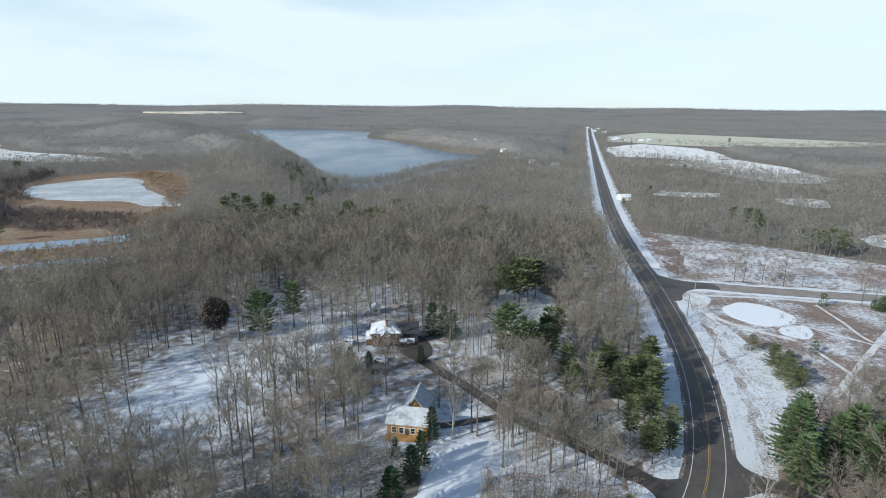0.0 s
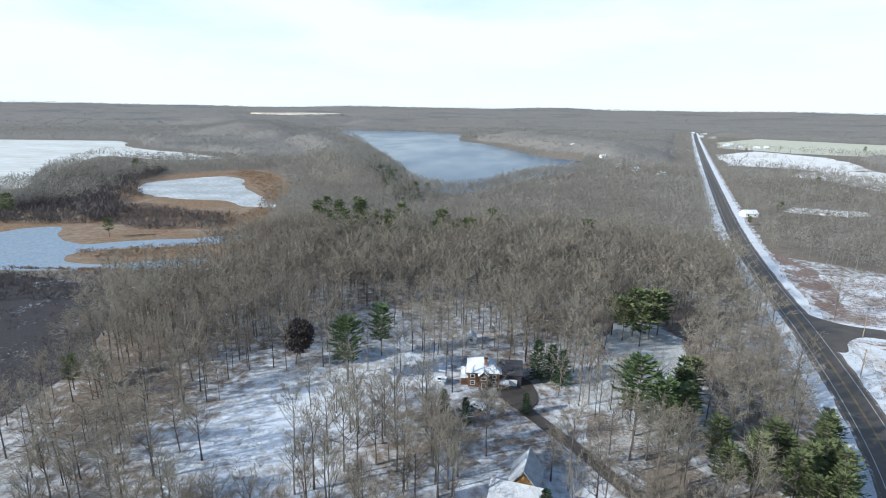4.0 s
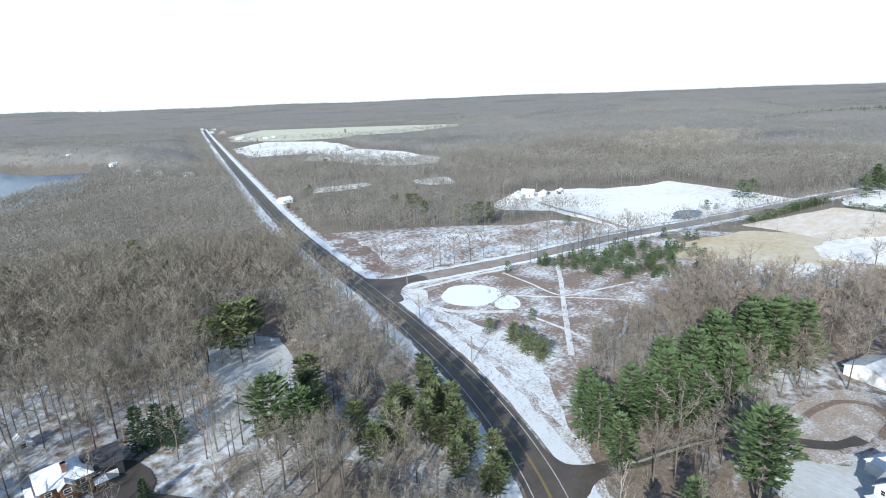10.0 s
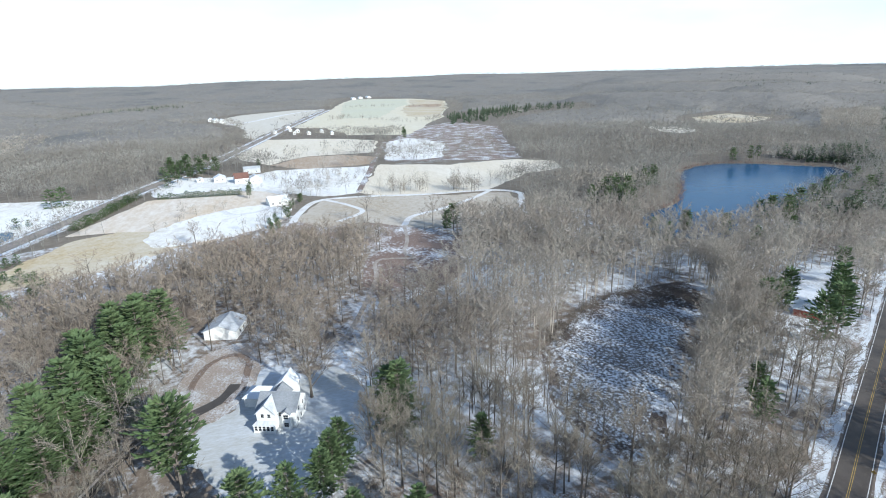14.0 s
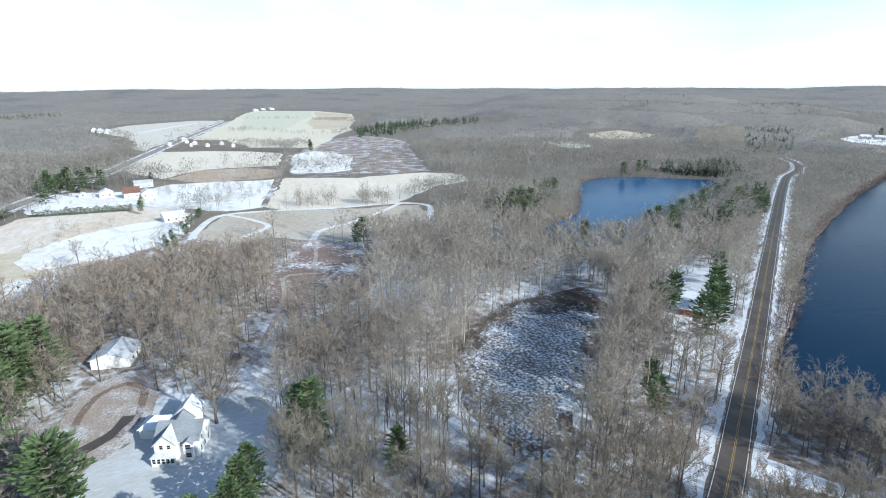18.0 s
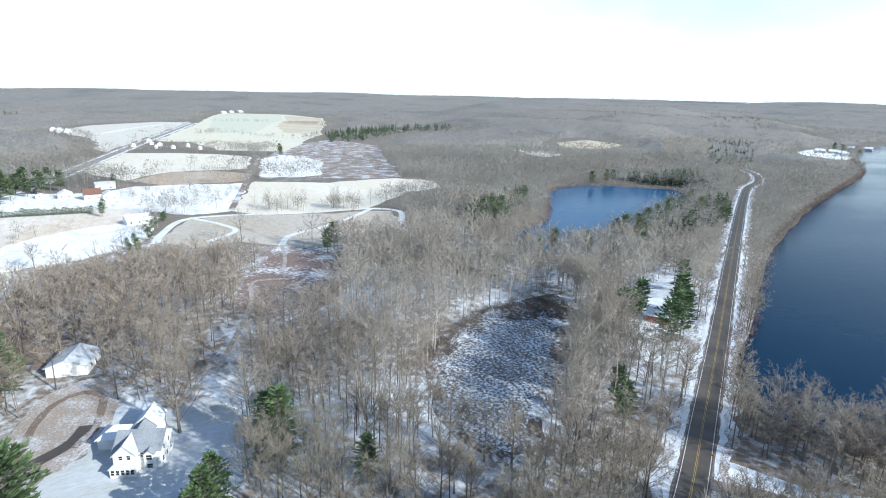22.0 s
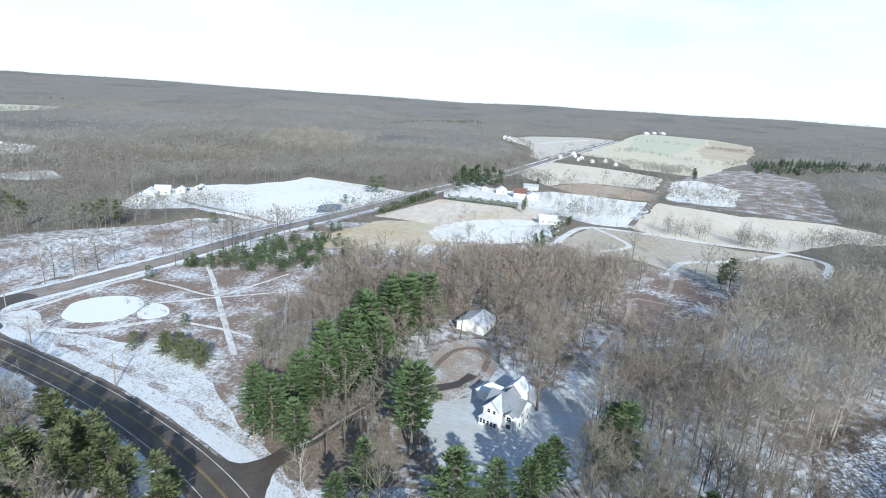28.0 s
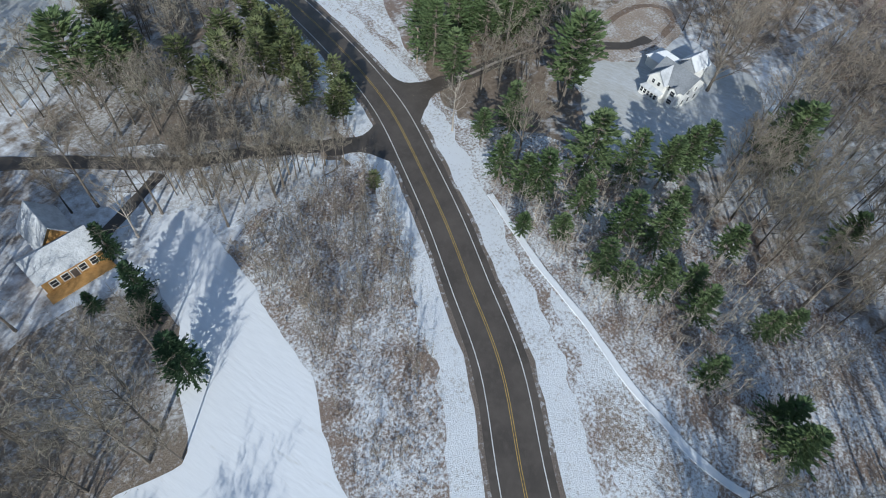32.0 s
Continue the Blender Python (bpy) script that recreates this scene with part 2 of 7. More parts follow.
M_bank = land("grassy_snow_bank", (0.19, 0.15, 0.115), (0.33, 0.275, 0.21), 0.66, 0.10, 1.3, 0.09, mixed=0.65)
M_rough = land("rough_grass_snow", (0.165, 0.12, 0.095), (0.30, 0.24, 0.20), 0.49, 0.13, 2.1, 0.06, mixed=0.6)
M_roughsnow = land("rough_verge_snow", (0.20, 0.16, 0.13), (0.33, 0.275, 0.225), 0.58, 0.12, 1.9, 0.06, mixed=0.6, relief=0.9)
M_trail = land("trodden_snow_trail", (0.17, 0.135, 0.11), (0.27, 0.22, 0.18), 0.44, 0.10, 0.9, 0.16, snow=(0.52, 0.50, 0.48))
M_bog = land("snowy_bog", (0.10, 0.088, 0.08), (0.19, 0.165, 0.145), 0.46, 0.06, 1.1, 0.05, mixed=0.8)
# near-black ground colour that stands for the shade in the ravine
M_ravine_shade = land("dark_ravine_shade", (0.036, 0.034, 0.038), (0.075, 0.068, 0.07), 0.20, 0.05, 0.5, 0.06, snow=(0.66, 0.70, 0.76))
M_peat = land("dark_bog_edge", (0.065, 0.052, 0.046), (0.14, 0.11, 0.095), 0.40, 0.06, 0.7, 0.05)
M_reed = land("rusty_reeds", (0.165, 0.105, 0.065), (0.29, 0.195, 0.12), 0.24, 0.02, 0.14, 0.12, snow=(0.36, 0.30, 0.24))
M_redbrush = land("red_brush", (0.15, 0.11, 0.095), (0.26, 0.195, 0.165), 0.34, 0.05, 0.5, 0.06)
M_packed = land("packed_snow_path", (0.36, 0.31, 0.26), (0.46, 0.41, 0.35), 0.74, 0.08, 0.7, 0.16, snow=(0.72, 0.725, 0.735))
M_gravel = land("gravel_drive", (0.27, 0.22, 0.18), (0.41, 0.35, 0.30), 0.30, 0.12, 1.6, 0.10)
M_shoulder = land("gravel_shoulder", (0.13, 0.105, 0.09), (0.22, 0.185, 0.16), 0.30, 0.15, 1.6, 0.06)
M_ice = land("pond_ice", (0.31, 0.335, 0.34), (0.42, 0.435, 0.43), 0.40, 0.035, 0.3, 0.10, snow=(0.66, 0.69, 0.72))
M_beige_ice = land("frozen_channel", (0.20, 0.26, 0.33), (0.30, 0.37, 0.44), 0.10, 0.03, 0.2, 0.2, snow=(0.4, 0.45, 0.5))


def asphalt(name, tone):
    m, n, l, b = base_mat(name, 0.62, 0.45)
    vec = coords(n, l)
    n1, n2, n3 = noise_node(n, l, vec, 0.18, 4), noise_node(n, l, vec, 9, 3), noise_node(n, l, vec, 1.2, 4)
    c = mix(n, l, ramp(n, l, n1, 0.35, 0.65), [0.8 * v for v in tone], [1.35 * v for v in tone])
    c = mix(n, l, ramp(n, l, n3, 0.5, 0.72, 0, 0.5), c, [1.6 * v for v in tone])
    l.new(mix(n, l, ramp(n, l, n2, 0.4, 0.7, 0, 0.4), c, [1.7 * v for v in tone]), b.inputs["Base Color"])
    bump(n, l, b, n2, 0.3, 0.01)
    return m


M_asphalt = asphalt("asphalt", (0.072, 0.061, 0.052))
M_drive = asphalt("old_drive_asphalt", (0.058, 0.05, 0.044))
M_sideroad = asphalt("side_road_asphalt", (0.225, 0.19, 0.165))
M_white = plain("road_paint_white", (0.5, 0.5, 0.5), (0.75, 0.75, 0.74), 3)
M_yellow = plain("road_paint_yellow", (0.36, 0.25, 0.07), (0.52, 0.36, 0.11), 3)


def water(name, c, wave, gloss=0.14):
    m, n, l, b = base_mat(name, 0.12, gloss)
    vec = coords(n, l, (1.0, 0.45, 1.0, 0.6))
    n1, n2 = noise_node(n, l, vec, wave, 4, 0.6), noise_node(n, l, vec, 0.012, 4)
    l.new(mix(n, l, ramp(n, l, n2, 0.38, 0.62), c, [1.2 * v for v in c]), b.inputs["Base Color"])
    l.new(ramp(n, l, n2, 0.4, 0.62, 0.14, 0.22), b.inputs["Roughness"])
    bump(n, l, b, n1, 0.3, 0.3)
    return m


M_lake = water("lake_water", (0.03, 0.075, 0.145), 0.25, 0.03)
M_deep = water("dark_lake_water", (0.004, 0.019, 0.044), 0.25, 0.05)
M_pond = water("pond_water", (0.012, 0.062, 0.14), 0.3, 0.05)

M_bark = foliage("grey_bark", (0.08, 0.07, 0.06), (0.20, 0.175, 0.15))
M_pale = foliage("pale_bark", (0.25, 0.225, 0.195), (0.43, 0.39, 0.34))
M_twig = foliage("bare_twigs", (0.225, 0.206, 0.168), (0.385, 0.355, 0.29), c3=(0.25, 0.212, 0.17), thin=0.35)
M_twig_mid = foliage("light_bare_twigs", (0.275, 0.252, 0.217), (0.44, 0.404, 0.345), c3=(0.25, 0.212, 0.175), thin=0.35)
M_twig_far = foliage("far_bare_twigs", (0.243, 0.233, 0.21), (0.365, 0.35, 0.312), 0.012, c3=(0.212, 0.192, 0.166), thin=0.35)


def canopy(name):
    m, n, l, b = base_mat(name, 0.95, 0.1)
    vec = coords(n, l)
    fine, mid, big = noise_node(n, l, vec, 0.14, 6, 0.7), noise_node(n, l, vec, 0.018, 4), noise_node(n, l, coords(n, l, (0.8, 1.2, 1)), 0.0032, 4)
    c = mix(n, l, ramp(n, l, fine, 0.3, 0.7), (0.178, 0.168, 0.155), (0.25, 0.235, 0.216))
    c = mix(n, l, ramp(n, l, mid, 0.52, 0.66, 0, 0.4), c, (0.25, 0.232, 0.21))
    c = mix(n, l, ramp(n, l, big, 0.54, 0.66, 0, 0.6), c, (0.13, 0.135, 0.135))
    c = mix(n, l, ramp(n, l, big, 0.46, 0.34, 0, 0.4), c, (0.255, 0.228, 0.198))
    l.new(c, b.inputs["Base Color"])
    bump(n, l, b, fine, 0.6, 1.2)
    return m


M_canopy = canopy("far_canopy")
M_twig_pale = foliage("pale_bare_twigs", (0.325, 0.30, 0.26), (0.50, 0.46, 0.395), c3=(0.27, 0.235, 0.20), thin=0.35)
M_twig_brown = foliage("warm_brown_twigs", (0.26, 0.215, 0.17), (0.43, 0.36, 0.29), c3=(0.30, 0.26, 0.215), thin=0.35)
M_twig_dark = foliage("dark_marsh_twigs", (0.085, 0.072, 0.07), (0.17, 0.145, 0.14), 0.02)
M_twig_red = foliage("reddish_twigs", (0.15, 0.105, 0.088), (0.265, 0.195, 0.16))
M_oakleaf = foliage("dry_oak_leaves", (0.042, 0.036, 0.034), (0.085, 0.07, 0.062))
M_russet = foliage("russet_leaves", (0.20, 0.115, 0.07), (0.33, 0.21, 0.13))
M_needle = foliage("pine_needles", (0.062, 0.105, 0.045), (0.155, 0.205, 0.098), 0.12, thin=0.22)
M_needle2 = foliage("spruce_needles", (0.025, 0.055, 0.032), (0.075, 0.12, 0.06), 0.12, thin=0.22)
M_needle3 = foliage("olive_needles", (0.088, 0.112, 0.05), (0.20, 0.225, 0.11), 0.12, thin=0.25)
M_needle4 = foliage("far_stand_needles", (0.05, 0.08, 0.052), (0.12, 0.155, 0.098), 0.05, thin=0.22)
M_reedblade = foliage("reed_blades", (0.22, 0.145, 0.085), (0.35, 0.25, 0.16), 0.03)
M_grass = foliage("dry_grass", (0.20, 0.158, 0.125), (0.34, 0.285, 0.235), 0.1)


# ---------------------------------------------------------------- mesh helpers
def mesh_from(name, verts, faces, mats, index=None, smooth=False):
    """A mesh out of arrays: verts (n, 3), triangles (m, 3)."""
    verts, faces = np.asarray(verts, np.float32), np.asarray(faces, np.int32)
    me = bpy.data.meshes.new(name)
    me.vertices.add(len(verts))
    me.vertices.foreach_set("co", verts.ravel())
    me.loops.add(faces.size)
    me.loops.foreach_set("vertex_index", faces.ravel())
    me.polygons.add(len(faces))
    me.polygons.foreach_set("loop_start", np.arange(0, faces.size, 3, dtype=np.int32))
    if index is not None:
        me.polygons.foreach_set("material_index", np.asarray(index, np.int32))
    me.polygons.foreach_set("use_smooth", np.full(len(faces), smooth))
    for m in mats:
        me.materials.append(m)
    me.update(calc_edges=True)
    return me


def part(name, bm, material, parent, label=""):
    me = bpy.data.meshes.new(name)
    bm.normal_update()
    bm.to_mesh(me)
    bm.free()
    me.materials.append(material)
    ob = new(name, me)
    ob.parent = parent
    if label:
        tagged(ob, label)
    return ob


def spline(pts, step, closed=False):
    """Catmull-Rom through the points of the plan, evenly stepped."""
    p = np.asarray(pts, float)
    n = len(p)
    if not closed:
        p = np.vstack([2 * p[0] - p[1], p, 2 * p[-1] - p[-2]])
    out = []
    for i in range(n if closed else n - 1):
        if closed:
            a, b, c, d = p[(i - 1) % n], p[i], p[(i + 1) % n], p[(i + 2) % n]
        else:
            a, b, c, d = p[i], p[i + 1], p[i + 2], p[i + 3]
        # centripetal knots keep long and short spans from overshooting
        ta = 0.0
        tb = ta + max(np.linalg.norm(b - a), 1e-6) ** 0.5
        tcn = tb + max(np.linalg.norm(c - b), 1e-6) ** 0.5
        td = tcn + max(np.linalg.norm(d - c), 1e-6) ** 0.5
        k = max(2, int(np.linalg.norm(c - b) / step))
        for t in np.linspace(tb, tcn, k, endpoint=False):
            a1 = (tb - t) / (tb - ta) * a + (t - ta) / (tb - ta) * b
            a2 = (tcn - t) / (tcn - tb) * b + (t - tb) / (tcn - tb) * c
            a3 = (td - t) / (td - tcn) * c + (t - tcn) / (td - tcn) * d
            b1 = (tcn - t) / (tcn - ta) * a1 + (t - ta) / (tcn - ta) * a2
            b2 = (td - t) / (td - tb) * a2 + (t - tb) / (td - tb) * a3
            out.append((tcn - t) / (tcn - tb) * b1 + (t - tb) / (tcn - tb) * b2)
    if not closed:
        out.append(p[-2])
    return np.array(out)


def outline(pts, rough, straight=False):
    """A closed bank line with small bays and points."""
    size = np.ptp(np.asarray(pts, float), axis=0).max()
    if straight:
        a = np.asarray(pts, float)
        p = np.vstack([u + (v - u) * np.linspace(0, 1, max(2, int(np.linalg.norm(v - u) / max(1.5, size / 60))), endpoint=False)[:, None] for u, v in zip(a, np.roll(a, -1, 0))])
    else:
        p = spline(pts, max(1.5, size / 60), True)
    q = p.copy()
    for i, v in enumerate(p):
        w = noise.noise_vector(Vector((v[0] / (6 * rough + 1), v[1] / (6 * rough + 1), 3.3))) + 0.5 * noise.noise_vector(Vector((v[0] / (2 * rough + 0.5), v[1] / (2 * rough + 0.5), 9.1)))
        q[i] = v + rough * np.array(w[:2])
    return q


def inside(poly, xy):
    x, y = xy[:, 0], xy[:, 1]
    r = np.zeros(len(xy), bool)
    j = len(poly) - 1
    for i in range(len(poly)):
        xi, yi, xj, yj = *poly[i], *poly[j]
        hit = ((yi > y) != (yj > y)) & (x < (xj - xi) * (y - yi) / (yj - yi + 1e-12) + xi)
        r ^= hit
        j = i
    return r


OPEN = []           # outlines on which no wood grows


def patch(name, pts, material, z, label, category, rough=1.5, wood_free=True, drape=False, straight=False):
    q = outline(pts, rough, straight)
    me = bpy.data.meshes.new(name)
    n = len(q)
    lift = [float(ground_height(x, y)) if drape else 0.0 for x, y in q]
    top = [(x, y, z + h) for (x, y), h in zip(q, lift)]
    skirt = [(x, y, h - 0.3) for (x, y), h in zip(q, lift)]
    faces = [list(range(n))] + [[(i + 1) % n, i, n + i, n + (i + 1) % n] for i in range(n)]
    if sum(q[i][0] * q[(i + 1) % n][1] - q[(i + 1) % n][0] * q[i][1] for i in range(n)) < 0:
        faces[0].reverse()
    me.from_pydata(top + skirt, [], faces)
    me.materials.append(material)
    if wood_free:
        OPEN.append(q)
    return tagged(new(name, me), label, category, kind="structure")


def ribbon(name, pts, half, z, material, step=3.0, offset=0.0, skirt=True, parent=None, uneven=0.0, dash=None):
    """A band along a line of the plan; offset: metres to its right."""
    p = spline(pts, step)
    d = np.gradient(p, axis=0)
    d /= np.linalg.norm(d, axis=1)[:, None] + 1e-9
    nrm = np.stack([d[:, 1], -d[:, 0]], 1)
    wob = np.array([[noise.noise(Vector((v[0] / 4, v[1] / 4, s))) for s in (1.7, 8.3)] for v in p]) * uneven
    le = p + nrm * (offset - half + wob[:, :1])
    ri = p + nrm * (offset + half + wob[:, 1:])
    k = len(p)
    verts = [(*v, z) for v in le] + [(*v, z) for v in ri]
    faces = [(i, k + i, k + i + 1, i + 1) for i in range(k - 1) if dash is None or i % dash[0] < dash[1]]
    if skirt:
        verts += [(*v, -0.3) for v in le] + [(*v, -0.3) for v in ri]
        faces += [(2 * k + i, i, i + 1, 2 * k + i + 1) for i in range(k - 1)] + [(k + i, 3 * k + i, 3 * k + i + 1, k + i + 1) for i in range(k - 1)]
    me = bpy.data.meshes.new(name)
    me.from_pydata(verts, [], faces)
    me.materials.append(material)
    ob = new(name, me)
    ob.parent = parent
    return ob, np.vstack([le, ri[::-1]])

# ---------------------------------------------------------------- ground
# wooded rises: crest line from a to b, reach to the sides, height
HILLS = (((-178, 552), (-236, 668), 56, 12.0), ((-236, 668), (-332, 892), 58, 14.0), ((-332, 892), (-470, 1120), 60, 12.0), ((20, 1270), (120, 1010), 125, 20.0), ((-30, 1420), (20, 1270), 120, 18.0),
         ((900, -900), (1200, -700), 170, 22.0), ((1300, -1300), (1700, -1000), 250, 32.0), ((1000, -1500), (1200, -1200), 200, 28.0), ((1700, -1900), (2200, -1400), 300, 42.0), ((700, -1150), (850, -1000), 110, 18.0), ((450, -420), (560, -330), 80, 9.0),
         ((600, 480), (850, 620), 150, 14.0), ((900, 900), (1300, 700), 220, 22.0), ((1450, 1150), (1800, 850), 280, 32.0), ((1300, 420), (1700, 300), 130, 16.0), ((-700, 1300), (-900, 1700), 180, 24.0), ((-600, 2150), (-200, 2350), 250, 26.0), ((-1100, 1900), (-700, 2300), 260, 28.0), ((-560, 1150), (-660, 1300), 90, 14.0))


def ground_height(x, y):
    """Flat near by, with low wooded rises, climbing to ridges far off."""
    r = np.hypot(x + 16, y - 40)
    k = np.clip((r - 2300) / 2500, 0, 1)
    k = k * k * (3 - 2 * k)
    a = np.arctan2(x + 16, y - 40)
    ridge = 71 + 5 * np.sin(3 * a + 0.8) + 4 * np.sin(7 * a + 2.0) + 2.5 * np.sin(17 * a + 0.5) + 1.5 * np.sin(31 * a) + 5 * np.exp(-((a - 1.9) / 0.4) ** 2)
    h = k * ridge + 6 * k * np.sin(x / 240.0 + 1) * np.sin(y / 310.0)
    for (ax, ay), (bx, by), reach, top in HILLS:
        ux, uy = bx - ax, by - ay
        u = np.clip(((x - ax) * ux + (y - ay) * uy) / (ux * ux + uy * uy), 0, 1)
        d = np.hypot(x - ax - u * ux, y - ay - u * uy) / reach
        h = np.maximum(h, top * np.clip(1 - d * d, 0, 1) ** 2 + k * ridge)
    return h


def build_ground():
    rings = [0.0] + list(np.geomspace(40, 300, 10)) + list(np.arange(315, 1300, 16)) + list(np.geomspace(1320, 2200, 10)) + list(np.linspace(2400, 4940, 22))
    seg = 320
    verts, faces = [(-16, 40, 0)], []
    for r in rings[1:]:
        for i in range(seg):
            a = 2 * math.pi * i / seg
            x, y = -16 + r * math.sin(a), 40 + r * math.cos(a)
            verts.append((x, y, float(ground_height(x, y))))
    for i in range(seg):
        faces.append((0, 1 + (i + 1) % seg, 1 + i))
    for k in range(len(rings) - 2):
        for i in range(seg):
            a, b = 1 + k * seg + i, 1 + k * seg + (i + 1) % seg
            faces.append((a, b, b + seg, a + seg))
    me = bpy.data.meshes.new("ground")
    me.from_pydata(verts, [], faces)
    me.materials.append(M_ground)
    me.materials.append(M_ground_far)
    for f in me.polygons:
        f.use_smooth = True
        f.material_index = int(math.hypot(f.center[0] + 16, f.center[1] - 40) > (250 if f.center[0] < 110 and f.center[1] > 150 else 330))
    return tagged(new("ground", me), "woodland ground of leaf litter under thin broken snow", "ground", kind="structure")


build_ground()

# ---------------------------------------------------------------- water and marsh
patch("lake_north", [(-640, 1790), (-440, 1860), (-221, 1660), (-205, 1500), (-182, 1355), (-108, 1236), (-55, 1108), (7, 975), (78, 880), (46, 728), (-4, 664), (-28, 602), (-48, 550), (-75, 514), (-116, 540), (-166, 660), (-206, 755), (-326, 1047), (-450, 1370)], M_lake, 0.10, "long blue open lake between winter woods", "lake", 6)
patch("lake_east", [(560, -1500), (470, -1000), (418, -880), (330, -720), (289, -613), (240, -470), (211, -391), (157, -262), (128, -205), (98, -156), (80, -121), (60, -92), (40, -96), (20, -120), (-40, -210), (-200, -400), (-500, -900), (-300, -1500), (100, -1700)], M_deep, 0.10, "large dark blue lake beside the road", "lake", 4)
patch("pond_south", [(246, -150), (258, -178), (300, -215), (348, -251), (368, -290), (365, -322), (340, -352), (317, -372), (294, -361), (268, -316), (234, -250), (212, -204), (196, -168), (192, -142), (213, -130)], M_pond, 0.10, "blue woodland pond ringed by pines", "pond", 3)
patch("marsh_reeds", [(-385, 470), (-420, 560), (-388, 610), (-350, 645), (-300, 610), (-262, 563), (-220, 465), (-190, 375), (-168, 330), (-160, 300), (-168, 255), (-200, 236), (-250, 230), (-330, 240), (-380, 300), (-350, 380)], M_reed, 0.05, "rusty orange reed marsh round a frozen pool", "marsh", 5)
patch("marsh_ice", [(-338, 441), (-385, 500), (-376, 535), (-345, 571), (-311, 556), (-285, 510), (-250, 470), (-205, 412), (-230, 410), (-262, 430), (-299, 431)], M_ice, 0.10, "pale frozen pool with drifted snow in the marsh", "ice", 4, False)
patch("marsh_channel", [(-420, 200), (-420, 262), (-340, 268), (-318, 306), (-302, 314), (-288, 300), (-270, 284), (-253, 280), (-239, 289), (-222, 297), (-205, 305), (-180, 320), (-170, 318), (-185, 295), (-202, 286), (-221, 278), (-238, 267), (-243, 257), (-232, 248), (-216, 246), (-201, 254), (-185, 262), (-170, 268), (-167, 258), (-181, 245), (-199, 242), (-215, 237), (-234, 232), (-300, 222)], M_beige_ice, 0.11, "half-frozen grey-blue creek through the reeds", "creek", 2, False)
patch("far_ice", [(3300, -3900), (3000, -4000), (2600, -3850), (2500, -3650), (2900, -3600)], M_ice, 4, "distant frozen lake", "lake", 20, drape=True)

# ---------------------------------------------------------------- fields
patch("field_west", [(-470, 440), (-545, 548), (-604, 662), (-640, 732), (-516, 728), (-455, 757), (-584, 840), (-716, 890), (-846, 1030), (-1050, 1010), (-1400, 900), (-1400, 500), (-800, 330), (-600, 340)], M_westfield, 0.06, "open snow-covered field in the woods", "field", 12)
patch("field_far_west", [(-1700, 3130), (-1430, 3280), (-1220, 3280), (-1150, 3210), (-1400, 3110)], M_stubble, 6, "distant strip of snowy farmland", "field", 20, drape=True)
patch("field_north", [(279, 890), (328, 1099), (443, 1236), (518, 1110), (500, 985), (470, 880), (393, 838), (334, 880)], M_snowfield, 0.06, "snow-covered field beside the long road", "field", 8, straight=True)
patch("field_north", [(313, 764), (361, 832), (463, 861), (478, 766), (454, 619), (406, 580), (360, 593), (346, 640), (338, 741)], M_snowfield, 0.06, "broken snowy field with scattered trees", "field", 7, straight=True)
patch("field_green", [(400, 1330), (470, 1560), (668, 1830), (890, 1620), (1105, 1350), (980, 1190), (696, 1140), (503, 1200)], M_green, 0.06, "pale green winter field", "field", 8, straight=True)
patch("field_farm", [(260, 324), (253, 307), (272, 277), (265, 242), (258, 210), (275, 202), (328, 190), (380, 178), (413, 171), (420, 202), (431, 243), (437, 283), (405, 287), (370, 302), (360, 320), (340, 329), (322, 333), (318, 349), (286, 337)], M_snowfield, 0.06, "snow-white farm field with a small pond", "field", 2.5, straight=True)
patch("meadow", [(113, 300), (154, 300), (200, 268), (249, 258), (262, 218), (256, 212), (185, 224), (142, 234), (113, 241), (108, 262)], M_meadow, 0.05, "brown scrubby meadow under patchy snow", "meadow", 2)
patch("scrub_strip", [(104, 262), (108, 300), (116, 345), (128, 350), (134, 306), (126, 270), (114, 246)], M_redbrush, 0.07, "red-brown brush strip beside the road", "brush", 2)
patch("garden", [(104, 226), (134, 220), (161, 208), (212, 192), (258, 183), (232, 142), (187, 136), (139, 128), (107, 124), (88, 112), (73, 100), (66, 102), (70, 119), (81, 153), (92, 195)], M_garden, 0.05, "scrubby garden slope crossed by paths, patchy snow", "garden", 1.5)
patch("garden_bank", [(100, 222), (112, 214), (104, 196), (104, 172), (106, 150), (92, 128), (80, 112), (70, 99), (63, 101), (66, 116), (74, 140), (81, 165), (91, 205)], M_bank, 0.07, "snowy grass bank beside the road bend", "bank", 1)
patch("field_margin", [(186, 162), (199, 138), (208, 118), (222, 102), (262, 97), (272, 112), (238, 140), (228, 162), (216, 182), (200, 180)], M_meadow, 0.045, "brushy field margin under patchy snow", "meadow", 3)
patch("pasture_tan", [(226, 164), (250, 174), (272, 168), (300, 160), (312, 142), (302, 112), (270, 101), (248, 118), (232, 144)], M_tan, 0.06, "tan dry pasture", "field", 2, straight=True)
patch("pasture", [(311, 168), (397, 147), (420, 106), (400, 66), (364, 45), (304, 52), (268, 92), (300, 112), (312, 142)], M_pasture, 0.07, "pale pasture with thin snow", "field", 2, straight=True)
patch("pasture_snow", [(271, 111), (293, 61), (333, 50), (348, 58), (352, 75), (340, 95), (320, 112), (300, 125)], M_snowfield, 0.10, "snowy hollow in the pasture", "field", 5)
patch("field_strip", [(445, 156), (490, 140), (474, 90), (500, 60), (488, -28), (366, 3), (363, 25), (381, 46), (384, 78), (399, 109), (408, 145)], M_snowfield, 0.06, "narrow snowy field with scattered trees", "field", 3, straight=True)
